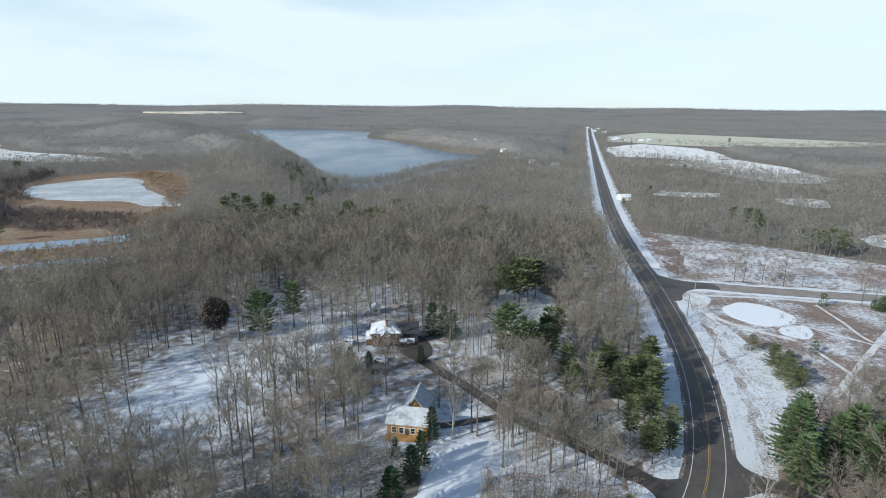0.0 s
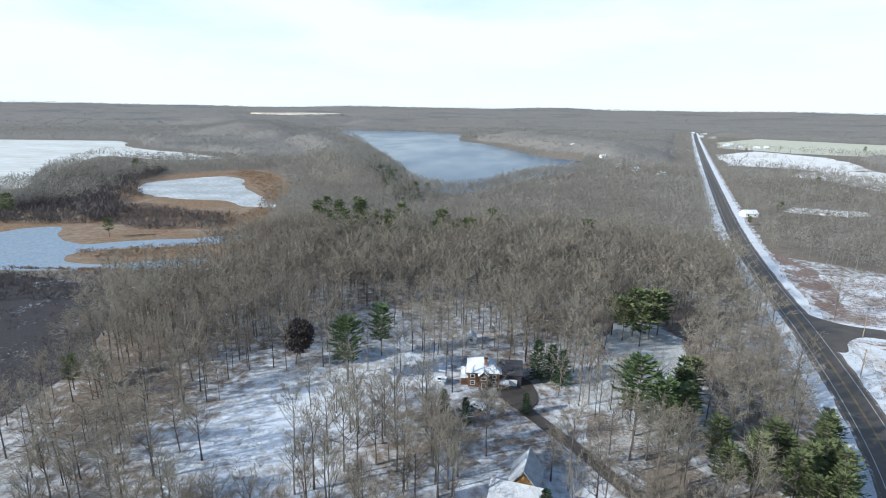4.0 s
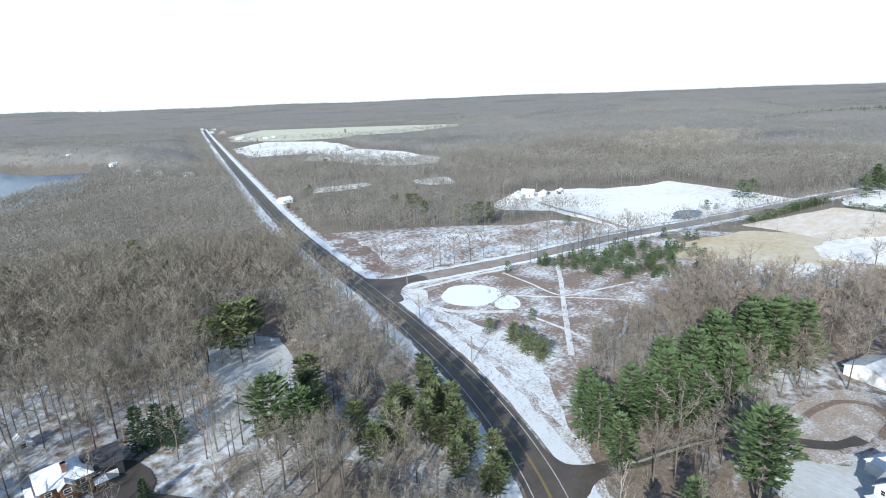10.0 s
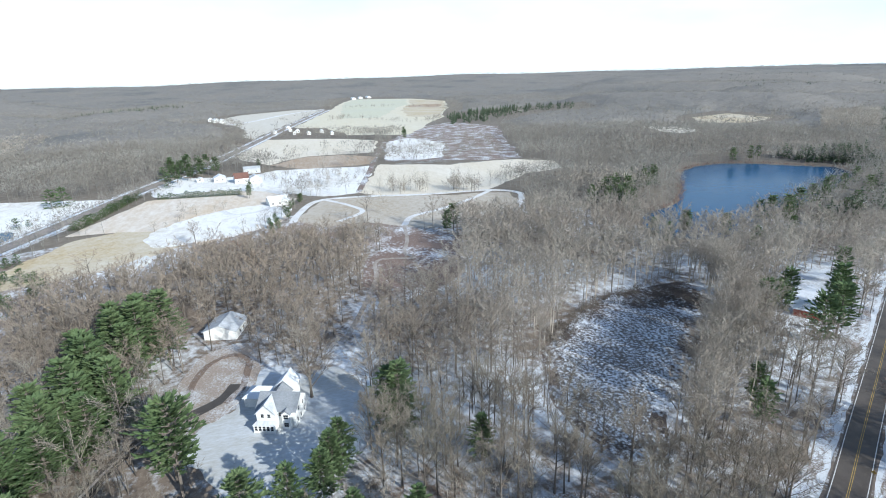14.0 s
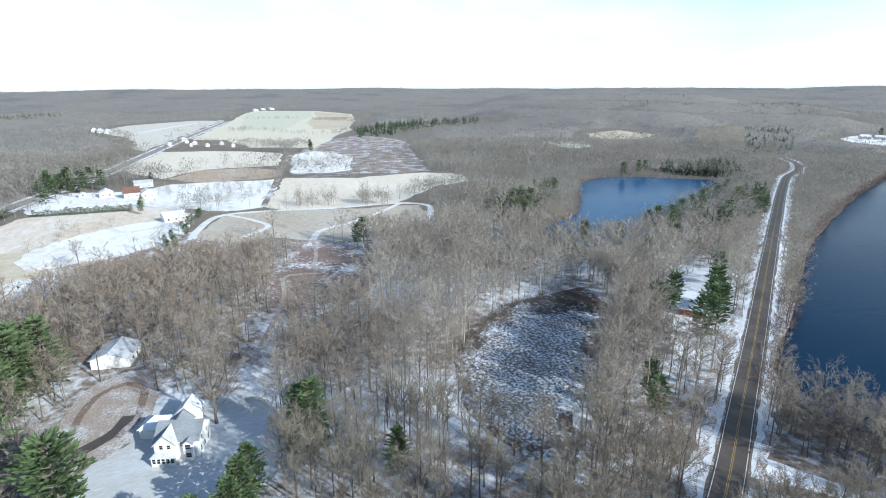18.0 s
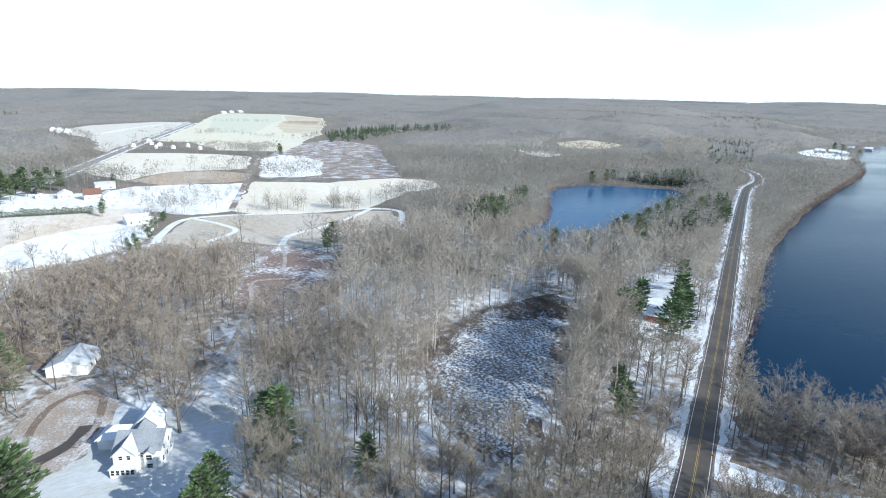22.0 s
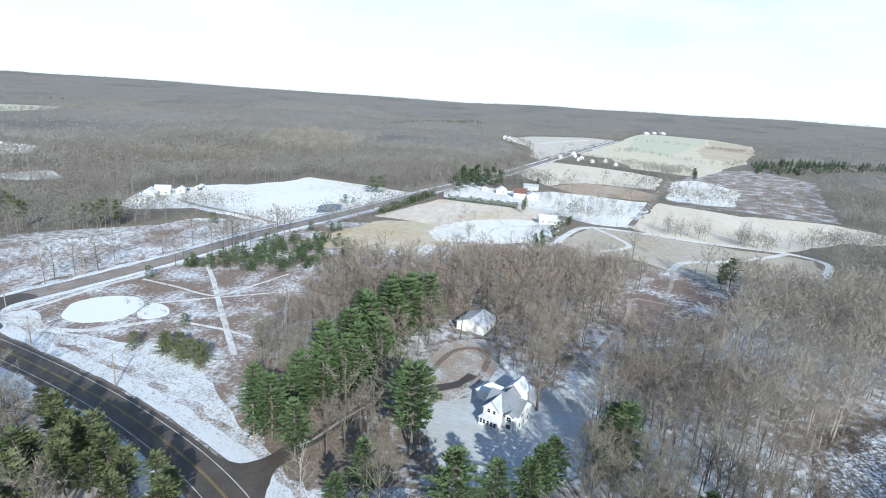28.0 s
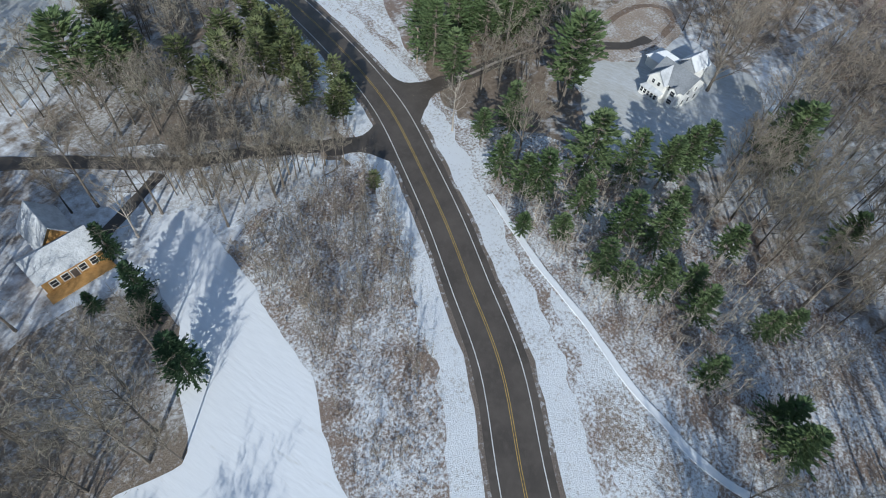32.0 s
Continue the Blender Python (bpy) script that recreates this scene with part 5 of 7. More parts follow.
near = near[~inside(open_wood, near) | (np.random.default_rng(3).random(len(near)) < 0.36)]
drive_wood = np.array([(-20, 152), (2, 152), (20, 126), (40, 102), (12, 110), (-4, 122)], float)
near = near[~inside(drive_wood, near) | (np.random.default_rng(23).random(len(near)) < 0.42)]
glades = [np.array(q, float) for q in ([(-70, 100), (-80, 125), (-82, 144), (-80, 160), (-72, 166), (-60, 146), (-52, 120), (-48, 102)], [(-8, 156), (8, 158), (14, 134), (8, 122), (0, 130)], [(-26, 92), (14, 90), (20, 108), (8, 120), (-6, 122), (-24, 112)], [(-42, 136), (-4, 136), (2, 160), (-40, 160)])]
for k, q in enumerate(glades):
    near = near[~inside(q, near) | (np.random.default_rng(31 + k).random(len(near)) < (0.32, 0.5, 0.4, 0.45)[k])]
# evergreens stand clear of the bare trees
EVER = np.array([p[:2] for p in PINES_EAST + PINES_WEST + [(-57, 159), (-52, 177), (20, 146), (25, 142), (82, 69)] + SPRUCE_WEST + PINES_SOUTH + PINES_NORTH], float)
gap = np.array([np.hypot(*(EVER - q).T).min() for q in near])
near = near[gap > 5.4]
az = np.degrees(np.arctan2(near[:, 0] - CENTRE[0], near[:, 1] - CENTRE[1]))
dist = np.hypot(near[:, 0] - CENTRE[0], near[:, 1] - CENTRE[1])
ahead = (az > -62) & (az < 170)
# the brush strips beside the road and the mown lawns stay free of tall trees
tall = ahead | ((dist > 30) & (dist < 130))
lawn_side = np.array([(-70, 10), (-22, 4), (-6, 44), (-22, 52), (-34, 70), (-30, 84), (-70, 70)], float)
west_edge = np.array([(-150, 40), (-62, 50), (-58, 118), (-100, 165), (-160, 130)], float)
tall &= ~(inside(west_edge, near) & (np.random.default_rng(14).random(len(near)) < 0.48))
bog_front = np.array([(48, -8), (74, -26), (100, -20), (94, -6), (66, 4)], float)
tall &= ~(inside(bog_front, near) & (np.random.default_rng(17).random(len(near)) < 0.3))
tall &= ~(inside(lawn_side, near) & (np.random.default_rng(4).random(len(near)) < 0.7))
near, dist, ahead = near[tall], dist[tall], ahead[tall]
order = np.argsort(np.where(ahead, dist, 1e4))
single, rest = order[:270], order[270:]
high_wood = (near[single][:, 1] > 88) & (near[single][:, 0] < 20)
plant(wood_models, near[single], np.random.default_rng(7), 0.72, 1.18, np.where(high_wood, 1.06, 1.0))

yard_tree = tree_thing("bare_tree", bare_tree(137, 20, 0.34, 20, 8, 13, 6, 0.16, 0.016, 0.065), M_bark, M_twig_mid, "large pale spreading bare tree beside the white house", "tree")
yard_tree.matrix_basis = pose(110.5, 43.2, -0.05)
big_models = [tree_thing("bare_tree", bare_tree(130 + i, 18, 0.30, 14, 5, 8, 6, 0.22, 0.014, 0.06), M_pale, M_twig_pale, "large pale spreading bare tree", "tree", "large lone bare trees") for i in range(3)]
plant(big_models, [(8, 152), (90, 100), (-30, 118), (-36, 126), (-52, 112), (-44, 140), (-25, 137), (60, 84), (3, 112), (14, 116), (340, -10), (372, 30), (420, 20), (300, -6), (367, -23), (366, -31), (366, -40), (371, -49), (356, -66), (363, -72), (363, -80), (356, -94)], RNG, 0.6, 0.85)

thin = [crown_tree(200 + i, 16, rad, 380, 0.095, (0.055, 0.12), lw, 14, 0.17) for i, (rad, lw) in enumerate(((4.0, 0.42), (4.8, 0.38), (3.4, 0.48), (4.3, 0.44), (5.3, 0.40)))]
hazy = [crown_tree(210 + i, 16, rad, 200, 0.18, (0.065, 0.13), lw, 10, 0.19) for i, (rad, lw) in enumerate(((4.2, 0.40), (5.0, 0.36), (3.7, 0.45), (4.6, 0.42)))]
g = near[rest]
pale_zone = (g[:, 1] < -5) & (g[:, 0] > 110) & (g[:, 0] < 330)
light_zone = ~pale_zone & (((g[:, 1] < 75) & (g[:, 0] > 20)) | ((g[:, 1] < 180) & (g[:, 0] > 84)))
brown_zone = ~pale_zone & (g[:, 0] > 118) & (g[:, 0] < 300) & (g[:, 1] > 18) & (g[:, 1] < 135)
light_zone &= ~brown_zone
dark_zone = ~pale_zone & ~light_zone & ~brown_zone
close = np.hypot(g[:, 0] - CENTRE[0], g[:, 1] - CENTRE[1]) < 185
rr = np.random.default_rng(8)
for zone, name, mats, label in ((light_zone, "light_woods", [M_bark, M_twig_mid], "light grey-tan leafless wood with pale stems"), (brown_zone, "brown_woods", [M_bark, M_twig_brown], "warm brown leafless wood behind the garage"), (dark_zone, "near_woods", [M_bark, M_twig], "grey-brown leafless wood with fine twigs"), (pale_zone, "pale_woods", [M_pale, M_twig_pale], "pale grey leafless aspen wood")):
    for shapes, sel in ((thin, zone & close), (hazy, zone & ~close)):
        if sel.any():
            merge(name, shapes, g[sel], rr.uniform(0.7, 1.2, sel.sum()) * np.where((g[sel][:, 1] > 150) & (g[sel][:, 0] < 10 + (g[sel][:, 1] - 150) * 0.22), 1.15, 1.0), mats, label, "woods", rr, 0.7)

g = np.vstack([clear_of(along([(62, -34), (82, -54), (104, -78), (126, -100), (146, -104)], 1.6, 4.0, rr)), clear_of(along([(70, -50), (90, -70), (112, -94)], 2.2, 4.0, rr))])
merge("pale_woods", thin, g, rr.uniform(0.95, 1.3, len(g)), [M_pale, M_twig_pale], "tall pale grey trees beside the bog", "woods", rr, 0.55)
g = clear_of(spots_in([(12, 121), (24, 113), (36, 100), (41, 91), (34, 82), (26, 90), (14, 108)], 60, rr))
merge("near_woods", thin, g, rr.uniform(0.5, 0.85, len(g)), [M_bark, M_twig], "slender leafless trees beside the driveway fork", "woods", rr, 0.6)
mid = [crown_tree(300 + i, 16, 5.0, 60, 0.31, (0.075, 0.14), 0.34, 2, 0.13, 0) for i in range(5)]
half = [crown_tree(306 + i, 16, 5.4, 32, 0.58, (0.09, 0.16), 0.38, 0, 0.15, 0) for i in range(5)]
g = thin_out(grid_spots(6.2, 300, 500, np.random.default_rng(9)), rr, 70, 1.0)
merge("mid_woods", mid, g, rr.uniform(0.7, 1.15, len(g)), [M_twig_far, M_twig_far], "leafless woodland, grey-brown crowns", "woods", rr, 0.9)
g = thin_out(grid_spots(7.0, 500, 780, np.random.default_rng(19)), rr, 70, 1.0)
merge("mid_woods", half, g, rr.uniform(0.7, 1.15, len(g)), [M_twig_far, M_twig_far], "leafless woodland, grey-brown crowns", "woods", rr, 0.9)
g = np.vstack([along([(x + dx, y + dy) for x, y in ((-328, 1047), (-208, 755), (-168, 660), (-118, 542), (-75, 514), (-48, 550), (-28, 602), (-4, 664), (46, 728), (78, 880))], 4.0, 5.0, rr) for dx, dy in ((0, -7), (4, -17), (0, -28))])
merge("shore_woods", mid, g, rr.uniform(0.75, 1.0, len(g)), [M_twig_far, M_twig_far], "leafless wood along the lake shore", "woods", rr, 0.9)
far = [crown_tree(320 + i, 15, 7.0, 10, 0.95, (0.12, 0.22), 0.5, 0, 0.2, 0) for i in range(4)]
g = thin_out(grid_spots(14.0, 770, 2000, np.random.default_rng(10)), rr, 160, 0.95)
merge("far_woods", far, g, rr.uniform(0.75, 1.15, len(g)), [M_twig_far, M_twig_far], "distant leafless woodland", "woods", rr, 0.9)
ridge = [crown_tree(340 + i, 15, 20.0, 10, 2.4, (0.2, 0.36), 0.5, 0, 0.6, 0) for i in range(4)]
g = thin_out(grid_spots(64, 2000, 4880, np.random.default_rng(12)), rr, 420, 1.0)
merge("ridge_woods", ridge, g, rr.uniform(0.8, 1.2, len(g)), [M_twig_far, M_twig_far], "far wooded ridges on the horizon", "woods", rr, 0.9)


def far_conifer(seed, h, radius, blades, width):
    s = Sticks(seed)
    r = s.r
    s.sliver(np.array([0, 0, 0.0]), np.array([0, 0, 1.0]), h, width * 0.6)
    for i in range(blades):
        u = 0.1 + 0.85 * i / blades
        az = i * 2.4
        d = unit(np.array([math.cos(az), math.sin(az), 0.1]))
        s.sliver(np.array([0, 0, h * u]) - d * 0.3, d, radius * (1.05 - u) + 0.4, width * (1.3 - u))
    v, f = s.arrays()
    return v, f, np.minimum(np.arange(len(f)), 1).astype(np.int32)


for area, n in PALE_GROVES:
    g = spots_in(area, n, rr, True)
    merge("pale_grove", half, g, rr.uniform(0.85, 1.2, n), [M_pale, M_twig_pale], "pale grove of leafless birches among darker woods", "woods", rr, 0.9)

green = [far_conifer(360 + i, 11.5, 4.4, 30, 2.0) for i in range(3)]
for area, n in STANDS:
    g = spots_in(area, n, rr)
    merge("conifer_woods", green, g, rr.uniform(0.8, 1.35, n), [M_bark, M_needle4], "dark green conifer stand among bare woods", "woods", rr)

# ---------------------------------------------------------------- brush, reeds and grass
under = [far_tree(395 + i, 3.6, 2.0, 17, 0.085) for i in range(3)]
g = thin_out(grid_spots(4.6, 25, 270, np.random.default_rng(15)), rr, 30, 0.62)
g = g[(g[:, 0] > 60) & (g[:, 1] < 170)]
merge("undergrowth", under, g, rr.uniform(0.5, 1.3, len(g)), [M_bark, M_twig_mid], "thin grey undergrowth beneath the bare wood", "brush", rr)
g = thin_out(grid_spots(5.2, 40, 230, np.random.default_rng(16)), rr, 30, 0.5)
g = g[g[:, 0] < 60]
merge("undergrowth", under, g, rr.uniform(0.4, 1.1, len(g)), [M_bark, M_twig], "brown undergrowth beneath the bare wood", "brush", rr)

shrub = [far_tree(400 + i, 2.2, 1.4, 22, 0.10) for i in range(3)]
tuft = [far_tree(410 + i, 0.8, 0.5, 7, 0.10) for i in range(3)]
sapling = [thin_tree(420 + i, 7, 0.16, 60, 0.09, 0.3, 7, 0.06) for i in range(3)]
reedclump = [far_tree(430 + i, 2.0, 2.2, 8, 0.7) for i in range(3)]
WEST_BRUSH = [(10, 97), (40, 92), (33, 78), (20, 64), (9, 53), (-1, 45), (-9, 54), (1, 68), (6, 83)]
EAST_BRUSH = [(49, 68), (44, 58), (37, 47), (32, 30), (26, 8), (60, 0), (76, 30), (70, 60), (58, 72)]
MEADOW = [(113, 298), (154, 298), (200, 266), (249, 256), (260, 218), (185, 226), (142, 236), (113, 243)]
GARDEN = [(112, 170), (140, 205), (161, 204), (212, 188), (232, 146), (187, 138), (139, 130), (108, 128), (108, 150)]
BANK = [(100, 215), (108, 205), (102, 180), (104, 150), (90, 128), (78, 112), (72, 106), (74, 118), (84, 150), (94, 200)]


def scatter(name, shapes, area, n, low, high, mats, label, category):
    g = spots_in(area, n, rr)
    return merge(name, shapes, g, rr.uniform(low, high, n), mats, label, category, rr)


shore = along([(-40, -205), (18, -117), (40, -94), (60, -90), (80, -118), (98, -153), (128, -202), (157, -258), (211, -387), (240, -466), (289, -609), (330, -716), (418, -876)], 0.7, 3.0, rr)
merge("shore_brush", shrub, shore, rr.uniform(0.9, 2.0, len(shore)), [M_bark, M_twig_red], "dense russet brush along the lake shore", "brush", rr)
shore = along([(246, -150), (258, -178), (300, -215), (348, -251), (368, -290), (365, -322), (340, -352), (317, -372), (292, -362)], 0.8, 2.5, rr) * 1.005
merge("shore_brush", shrub, shore, rr.uniform(0.8, 1.8, len(shore)), [M_bark, M_twig_red], "russet brush round the pond", "brush", rr)
scatter("dry_grass", tuft, WEST_BRUSH, 1800, 0.7, 1.5, [M_grass, M_grass], "dry grass tufts standing out of the snow", "grass")
scatter("saplings", sapling, [(10, 97), (40, 92), (33, 78), (24, 68), (4, 70), (6, 83)], 240, 0.5, 1.1, [M_bark, M_twig_mid], "dense grey leafless saplings", "brush")
VERGE_MAIN = spline(MAIN[2:14], 1.0)
d = np.gradient(VERGE_MAIN, axis=0)
d /= np.linalg.norm(d, axis=1)[:, None]
g = np.vstack([VERGE_MAIN + np.stack([d[:, 1], -d[:, 0]], 1) * (sd * rr.uniform(6.2, 11.5, len(d)) ** 1.0)[:, None] for sd in (-1, 1) for _ in range(5)])
merge("verge_grass", tuft, g + rr.uniform(-0.4, 0.4, g.shape), rr.uniform(0.25, 0.7, len(g)), [M_grass, M_grass], "short dry grass poking out of verge snow", "grass", rr)
scatter("wood_brush", shrub, [(-22, 60), (-28, 80), (-14, 84), (-8, 96), (-24, 104), (-60, 98), (-80, 66), (-50, 44)], 420, 0.3, 0.8, [M_bark, M_twig_red], "low brown brush under trees beside the lawn", "brush")
scatter("saplings", sapling, WEST_BRUSH, 60, 0.5, 1.1, [M_bark, M_twig], "grey leafless saplings in brush", "brush")
scatter("dry_grass", tuft, EAST_BRUSH, 2000, 0.7, 1.5, [M_grass, M_twig_red], "dry reddish grass tufts in snow", "grass")
scatter("east_scrub", shrub, EAST_BRUSH, 320, 0.3, 0.8, [M_bark, M_twig_red], "low red-brown scrub in snow", "brush")
scatter("saplings", sapling, EAST_BRUSH, 330, 0.5, 1.2, [M_pale, M_twig_pale], "pale leafless saplings in brush", "brush")
scatter("meadow_brush", shrub, MEADOW, 900, 0.5, 1.3, [M_bark, M_twig_red], "low red-brown meadow brush", "brush")
scatter("margin_brush", shrub, [(198, 120), (210, 103), (230, 82), (235, 52), (240, 26), (238, 8), (262, -8), (280, 12), (276, 34), (294, 48), (264, 90), (222, 100)], 800, 0.6, 1.9, [M_bark, M_twig_brown], "brown brush between wood and pastures", "brush")
scatter("saplings", sapling, [(198, 120), (210, 103), (230, 82), (235, 52), (240, 26), (238, 8), (250, 0), (256, 40), (244, 84), (222, 100)], 90, 0.7, 1.3, [M_bark, M_twig_brown], "young bare trees at the wood edge", "brush")
scatter("garden_brush", shrub, GARDEN, 700, 0.3, 0.8, [M_bark, M_twig_red], "low brown garden scrub", "brush")
scatter("dry_grass", tuft, BANK, 900, 0.6, 1.3, [M_grass, M_grass], "dry grass tufts on the snowy bank", "grass")
scatter("bog_brush", shrub, [(122, -26), (134, -40), (146, -60), (152, -86), (132, -97), (127, -82), (138, -58), (128, -44), (112, -27)], 700, 0.5, 1.2, [M_bark, M_bark], "dark brown brush on the bog rim", "brush")
scatter("bog_tussocks", tuft, [(112, -27), (128, -44), (138, -58), (127, -82), (98, -57), (82, -36), (70, -24), (98, -20)], 950, 0.5, 1.1, [M_bark, M_bark], "dark tussocks standing out of bog snow", "grass")
scatter("marsh_brush", [far_tree(440 + i, 5, 3.0, 16, 0.4) for i in range(3)], [(-330, 395), (-264, 385), (-212, 372), (-200, 350), (-205, 335), (-245, 318), (-300, 335), (-340, 370)], 700, 0.6, 1.1, [M_bark, M_twig_dark], "dark leafless marsh shrubs", "brush")
scatter("marsh_brush", [far_tree(440 + i, 8, 4.0, 18, 0.5) for i in range(3)], [(-350, 385), (-330, 430), (-385, 490), (-430, 600), (-480, 640), (-560, 560), (-440, 420), (-400, 330)], 900, 0.7, 1.2, [M_bark, M_twig_dark], "dark leafless trees at the marsh edge", "brush")
scatter("marsh_brush", [far_tree(450 + i, 9, 4.0, 22, 0.45) for i in range(3)], [(-410, 300), (-330, 318), (-292, 322), (-285, 345), (-312, 385), (-345, 415), (-410, 390)], 420, 0.6, 1.2, [M_bark, M_twig_dark], "dark bare trees by the creek pool", "brush")
scatter("marsh_brush", [far_tree(446 + i, 5, 2.6, 16, 0.3) for i in range(3)], [(-330, 215), (-237, 226), (-176, 246), (-150, 256), (-142, 240), (-170, 208), (-230, 188), (-330, 170)], 900, 0.4, 1.0, [M_bark, M_twig_dark], "dark low brush on the creek bank", "brush")
scatter("reeds", reedclump, [(-270, 560), (-222, 465), (-192, 375), (-170, 330), (-185, 318), (-214, 360), (-215, 405), (-245, 475), (-285, 525), (-310, 570), (-350, 590), (-350, 640), (-300, 605)], 900, 0.6, 1.2, [M_reedblade, M_reedblade], "rusty standing reeds", "reeds")
scatter("reeds", reedclump, [(-330, 240), (-250, 232), (-200, 238), (-172, 255), (-188, 245), (-240, 235), (-300, 228)], 260, 0.5, 1.0, [M_reedblade, M_reedblade], "rusty standing reeds", "reeds")
# added brush, dark to go with the ravine's painted shade
scatter("swamp_brush", [far_tree(440 + i, 4, 2.4, 16, 0.2) for i in range(3)], [(-250, 224), (-192, 216), (-164, 192), (-146, 158), (-142, 138), (-141, 124), (-180, 112), (-260, 144)], 240, 0.4, 1.1, [M_bark, M_twig_dark], "dark leafless brush added on ground coloured for shade", "brush")
scatter("reeds", reedclump, [(-245, 268), (-214, 285), (-190, 299), (-178, 294), (-174, 276), (-205, 264), (-236, 256)], 320, 0.5, 1.0, [M_reedblade, M_reedblade], "rusty reed island in the creek", "reeds")


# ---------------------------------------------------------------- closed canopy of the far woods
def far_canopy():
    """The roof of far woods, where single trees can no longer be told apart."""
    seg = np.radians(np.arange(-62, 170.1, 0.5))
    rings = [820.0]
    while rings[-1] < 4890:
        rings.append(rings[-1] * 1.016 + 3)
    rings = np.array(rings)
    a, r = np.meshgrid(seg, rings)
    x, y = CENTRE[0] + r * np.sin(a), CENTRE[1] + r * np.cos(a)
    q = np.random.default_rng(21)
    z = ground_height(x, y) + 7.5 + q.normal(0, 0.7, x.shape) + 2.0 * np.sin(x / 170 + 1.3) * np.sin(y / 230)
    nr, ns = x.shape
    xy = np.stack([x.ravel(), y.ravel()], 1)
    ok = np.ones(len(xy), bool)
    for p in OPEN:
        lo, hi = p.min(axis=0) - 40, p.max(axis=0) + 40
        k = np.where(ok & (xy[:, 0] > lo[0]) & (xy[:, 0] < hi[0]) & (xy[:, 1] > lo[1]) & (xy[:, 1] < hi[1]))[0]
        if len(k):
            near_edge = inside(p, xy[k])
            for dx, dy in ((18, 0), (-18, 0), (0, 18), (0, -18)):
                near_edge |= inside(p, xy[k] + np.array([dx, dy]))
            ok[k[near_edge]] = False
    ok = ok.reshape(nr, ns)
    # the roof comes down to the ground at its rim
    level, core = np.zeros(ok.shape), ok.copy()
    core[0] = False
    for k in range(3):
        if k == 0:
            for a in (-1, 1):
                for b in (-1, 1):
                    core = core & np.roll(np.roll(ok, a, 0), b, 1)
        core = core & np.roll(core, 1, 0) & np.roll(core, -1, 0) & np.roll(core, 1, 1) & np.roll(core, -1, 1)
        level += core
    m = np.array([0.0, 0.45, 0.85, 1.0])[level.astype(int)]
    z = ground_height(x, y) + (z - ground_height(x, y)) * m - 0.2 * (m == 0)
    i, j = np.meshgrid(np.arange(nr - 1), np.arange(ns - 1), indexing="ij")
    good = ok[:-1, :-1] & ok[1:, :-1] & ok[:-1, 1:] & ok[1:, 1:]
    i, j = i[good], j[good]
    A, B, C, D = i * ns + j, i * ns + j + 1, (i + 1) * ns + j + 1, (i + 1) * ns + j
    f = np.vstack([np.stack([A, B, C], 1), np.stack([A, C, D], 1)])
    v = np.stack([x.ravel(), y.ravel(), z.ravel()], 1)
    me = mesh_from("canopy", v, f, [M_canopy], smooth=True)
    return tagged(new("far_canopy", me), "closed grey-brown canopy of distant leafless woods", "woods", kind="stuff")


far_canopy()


def wood_edges(step):
    """Spots of trees along the rims of the far open grounds."""
    out = []
    for own, q in enumerate(OPEN):
        c = q.mean(axis=0)
        if 500 < np.hypot(*(c - CENTRE)) < 2600 and len(q) > 20 and np.ptp(q, axis=0).max() > 60:
            d = np.roll(q, -1, 0) - q
            k = np.hypot(d[:, 0], d[:, 1])
            nn = np.stack([d[:, 1], -d[:, 0]], 1) / (k[:, None] + 1e-6)
            for a, e, o, w in zip(q, d, nn, k):
                for _ in range(rr.poisson(w / step)):
                    out.append(np.concatenate([a + e * rr.random(), o, [own]]))
    out = np.array(out)
    # only where wood stands behind the rim
    spots, o = out[:, :2], out[:, 2:4]
    wood = np.ones(len(out), bool)
    for k, q in enumerate(OPEN):
        other = out[:, 4] != k
        wood &= ~(other & (inside(q, spots + o * 20) | inside(q, spots - o * 20)))
    spots = spots[wood]
    return clear_of(spots + rr.uniform(-9, 9, spots.shape))


g = wood_edges(13)
edge_trees = [crown_tree(480 + i, 13, 4.2, 40, 0.42, (0.10, 0.20), 0.25, 3, 0.25, 0) for i in range(4)]
merge("field_edge_woods", edge_trees, g, rr.uniform(0.6, 1.15, len(g)), [M_twig_far, M_twig_far], "bare trees along the rims of far fields and lakes", "woods", rr, 0.75)

hedge_rows = np.vstack([along([(1160, -30), (1131, -61), (1101, -90), (978, -153), (962, -200)], 6, 7, rr), along([(1572, -103), (1574, -163), (1541, -226)], 5, 14, rr), along([(1490, -262), (1450, -300), (1421, -338)], 5, 14, rr), along([(1180, -70), (1120, -40), (1090, -30)], 5, 12, rr), along([(600, 140), (720, 116), (800, 100)], 7, 5, rr), along([(1240, 190), (1200, 175), (1130, 158), (1060, 146)], 8, 10, rr), along([(824, 14), (788, -67), (768, -110)], 7, 8, rr), along([(790, 80), (830, 20), (800, -10), (770, -30)], 6, 14, rr), along([(450, 74), (446, 40), (450, 20), (427, 1)], 9, 5, rr), along([(600, 118), (757, 88), (1000, 46)], 14, 6, rr), along([(519, 78), (556, 46), (576, 2), (542, -38)], 12, 6, rr), along([(523, -40), (629, -68), (700, -138)], 11, 8, rr), along([(300, 120), (330, 110), (352, 92)], 9, 4, rr), along([(285, 75), (300, 62), (330, 52)], 8, 4, rr), along([(262, 830), (310, 790), (366, 700), (362, 590)], 12, 6, rr), along([(275, 1000), (400, 1060), (560, 960)], 12, 10, rr)])
yard_crowns = [crown_tree(460 + i, 9, 3.4, 80, 0.24, (0.09, 0.18), 0.14, 3, 0.12, 0) for i in range(4)]
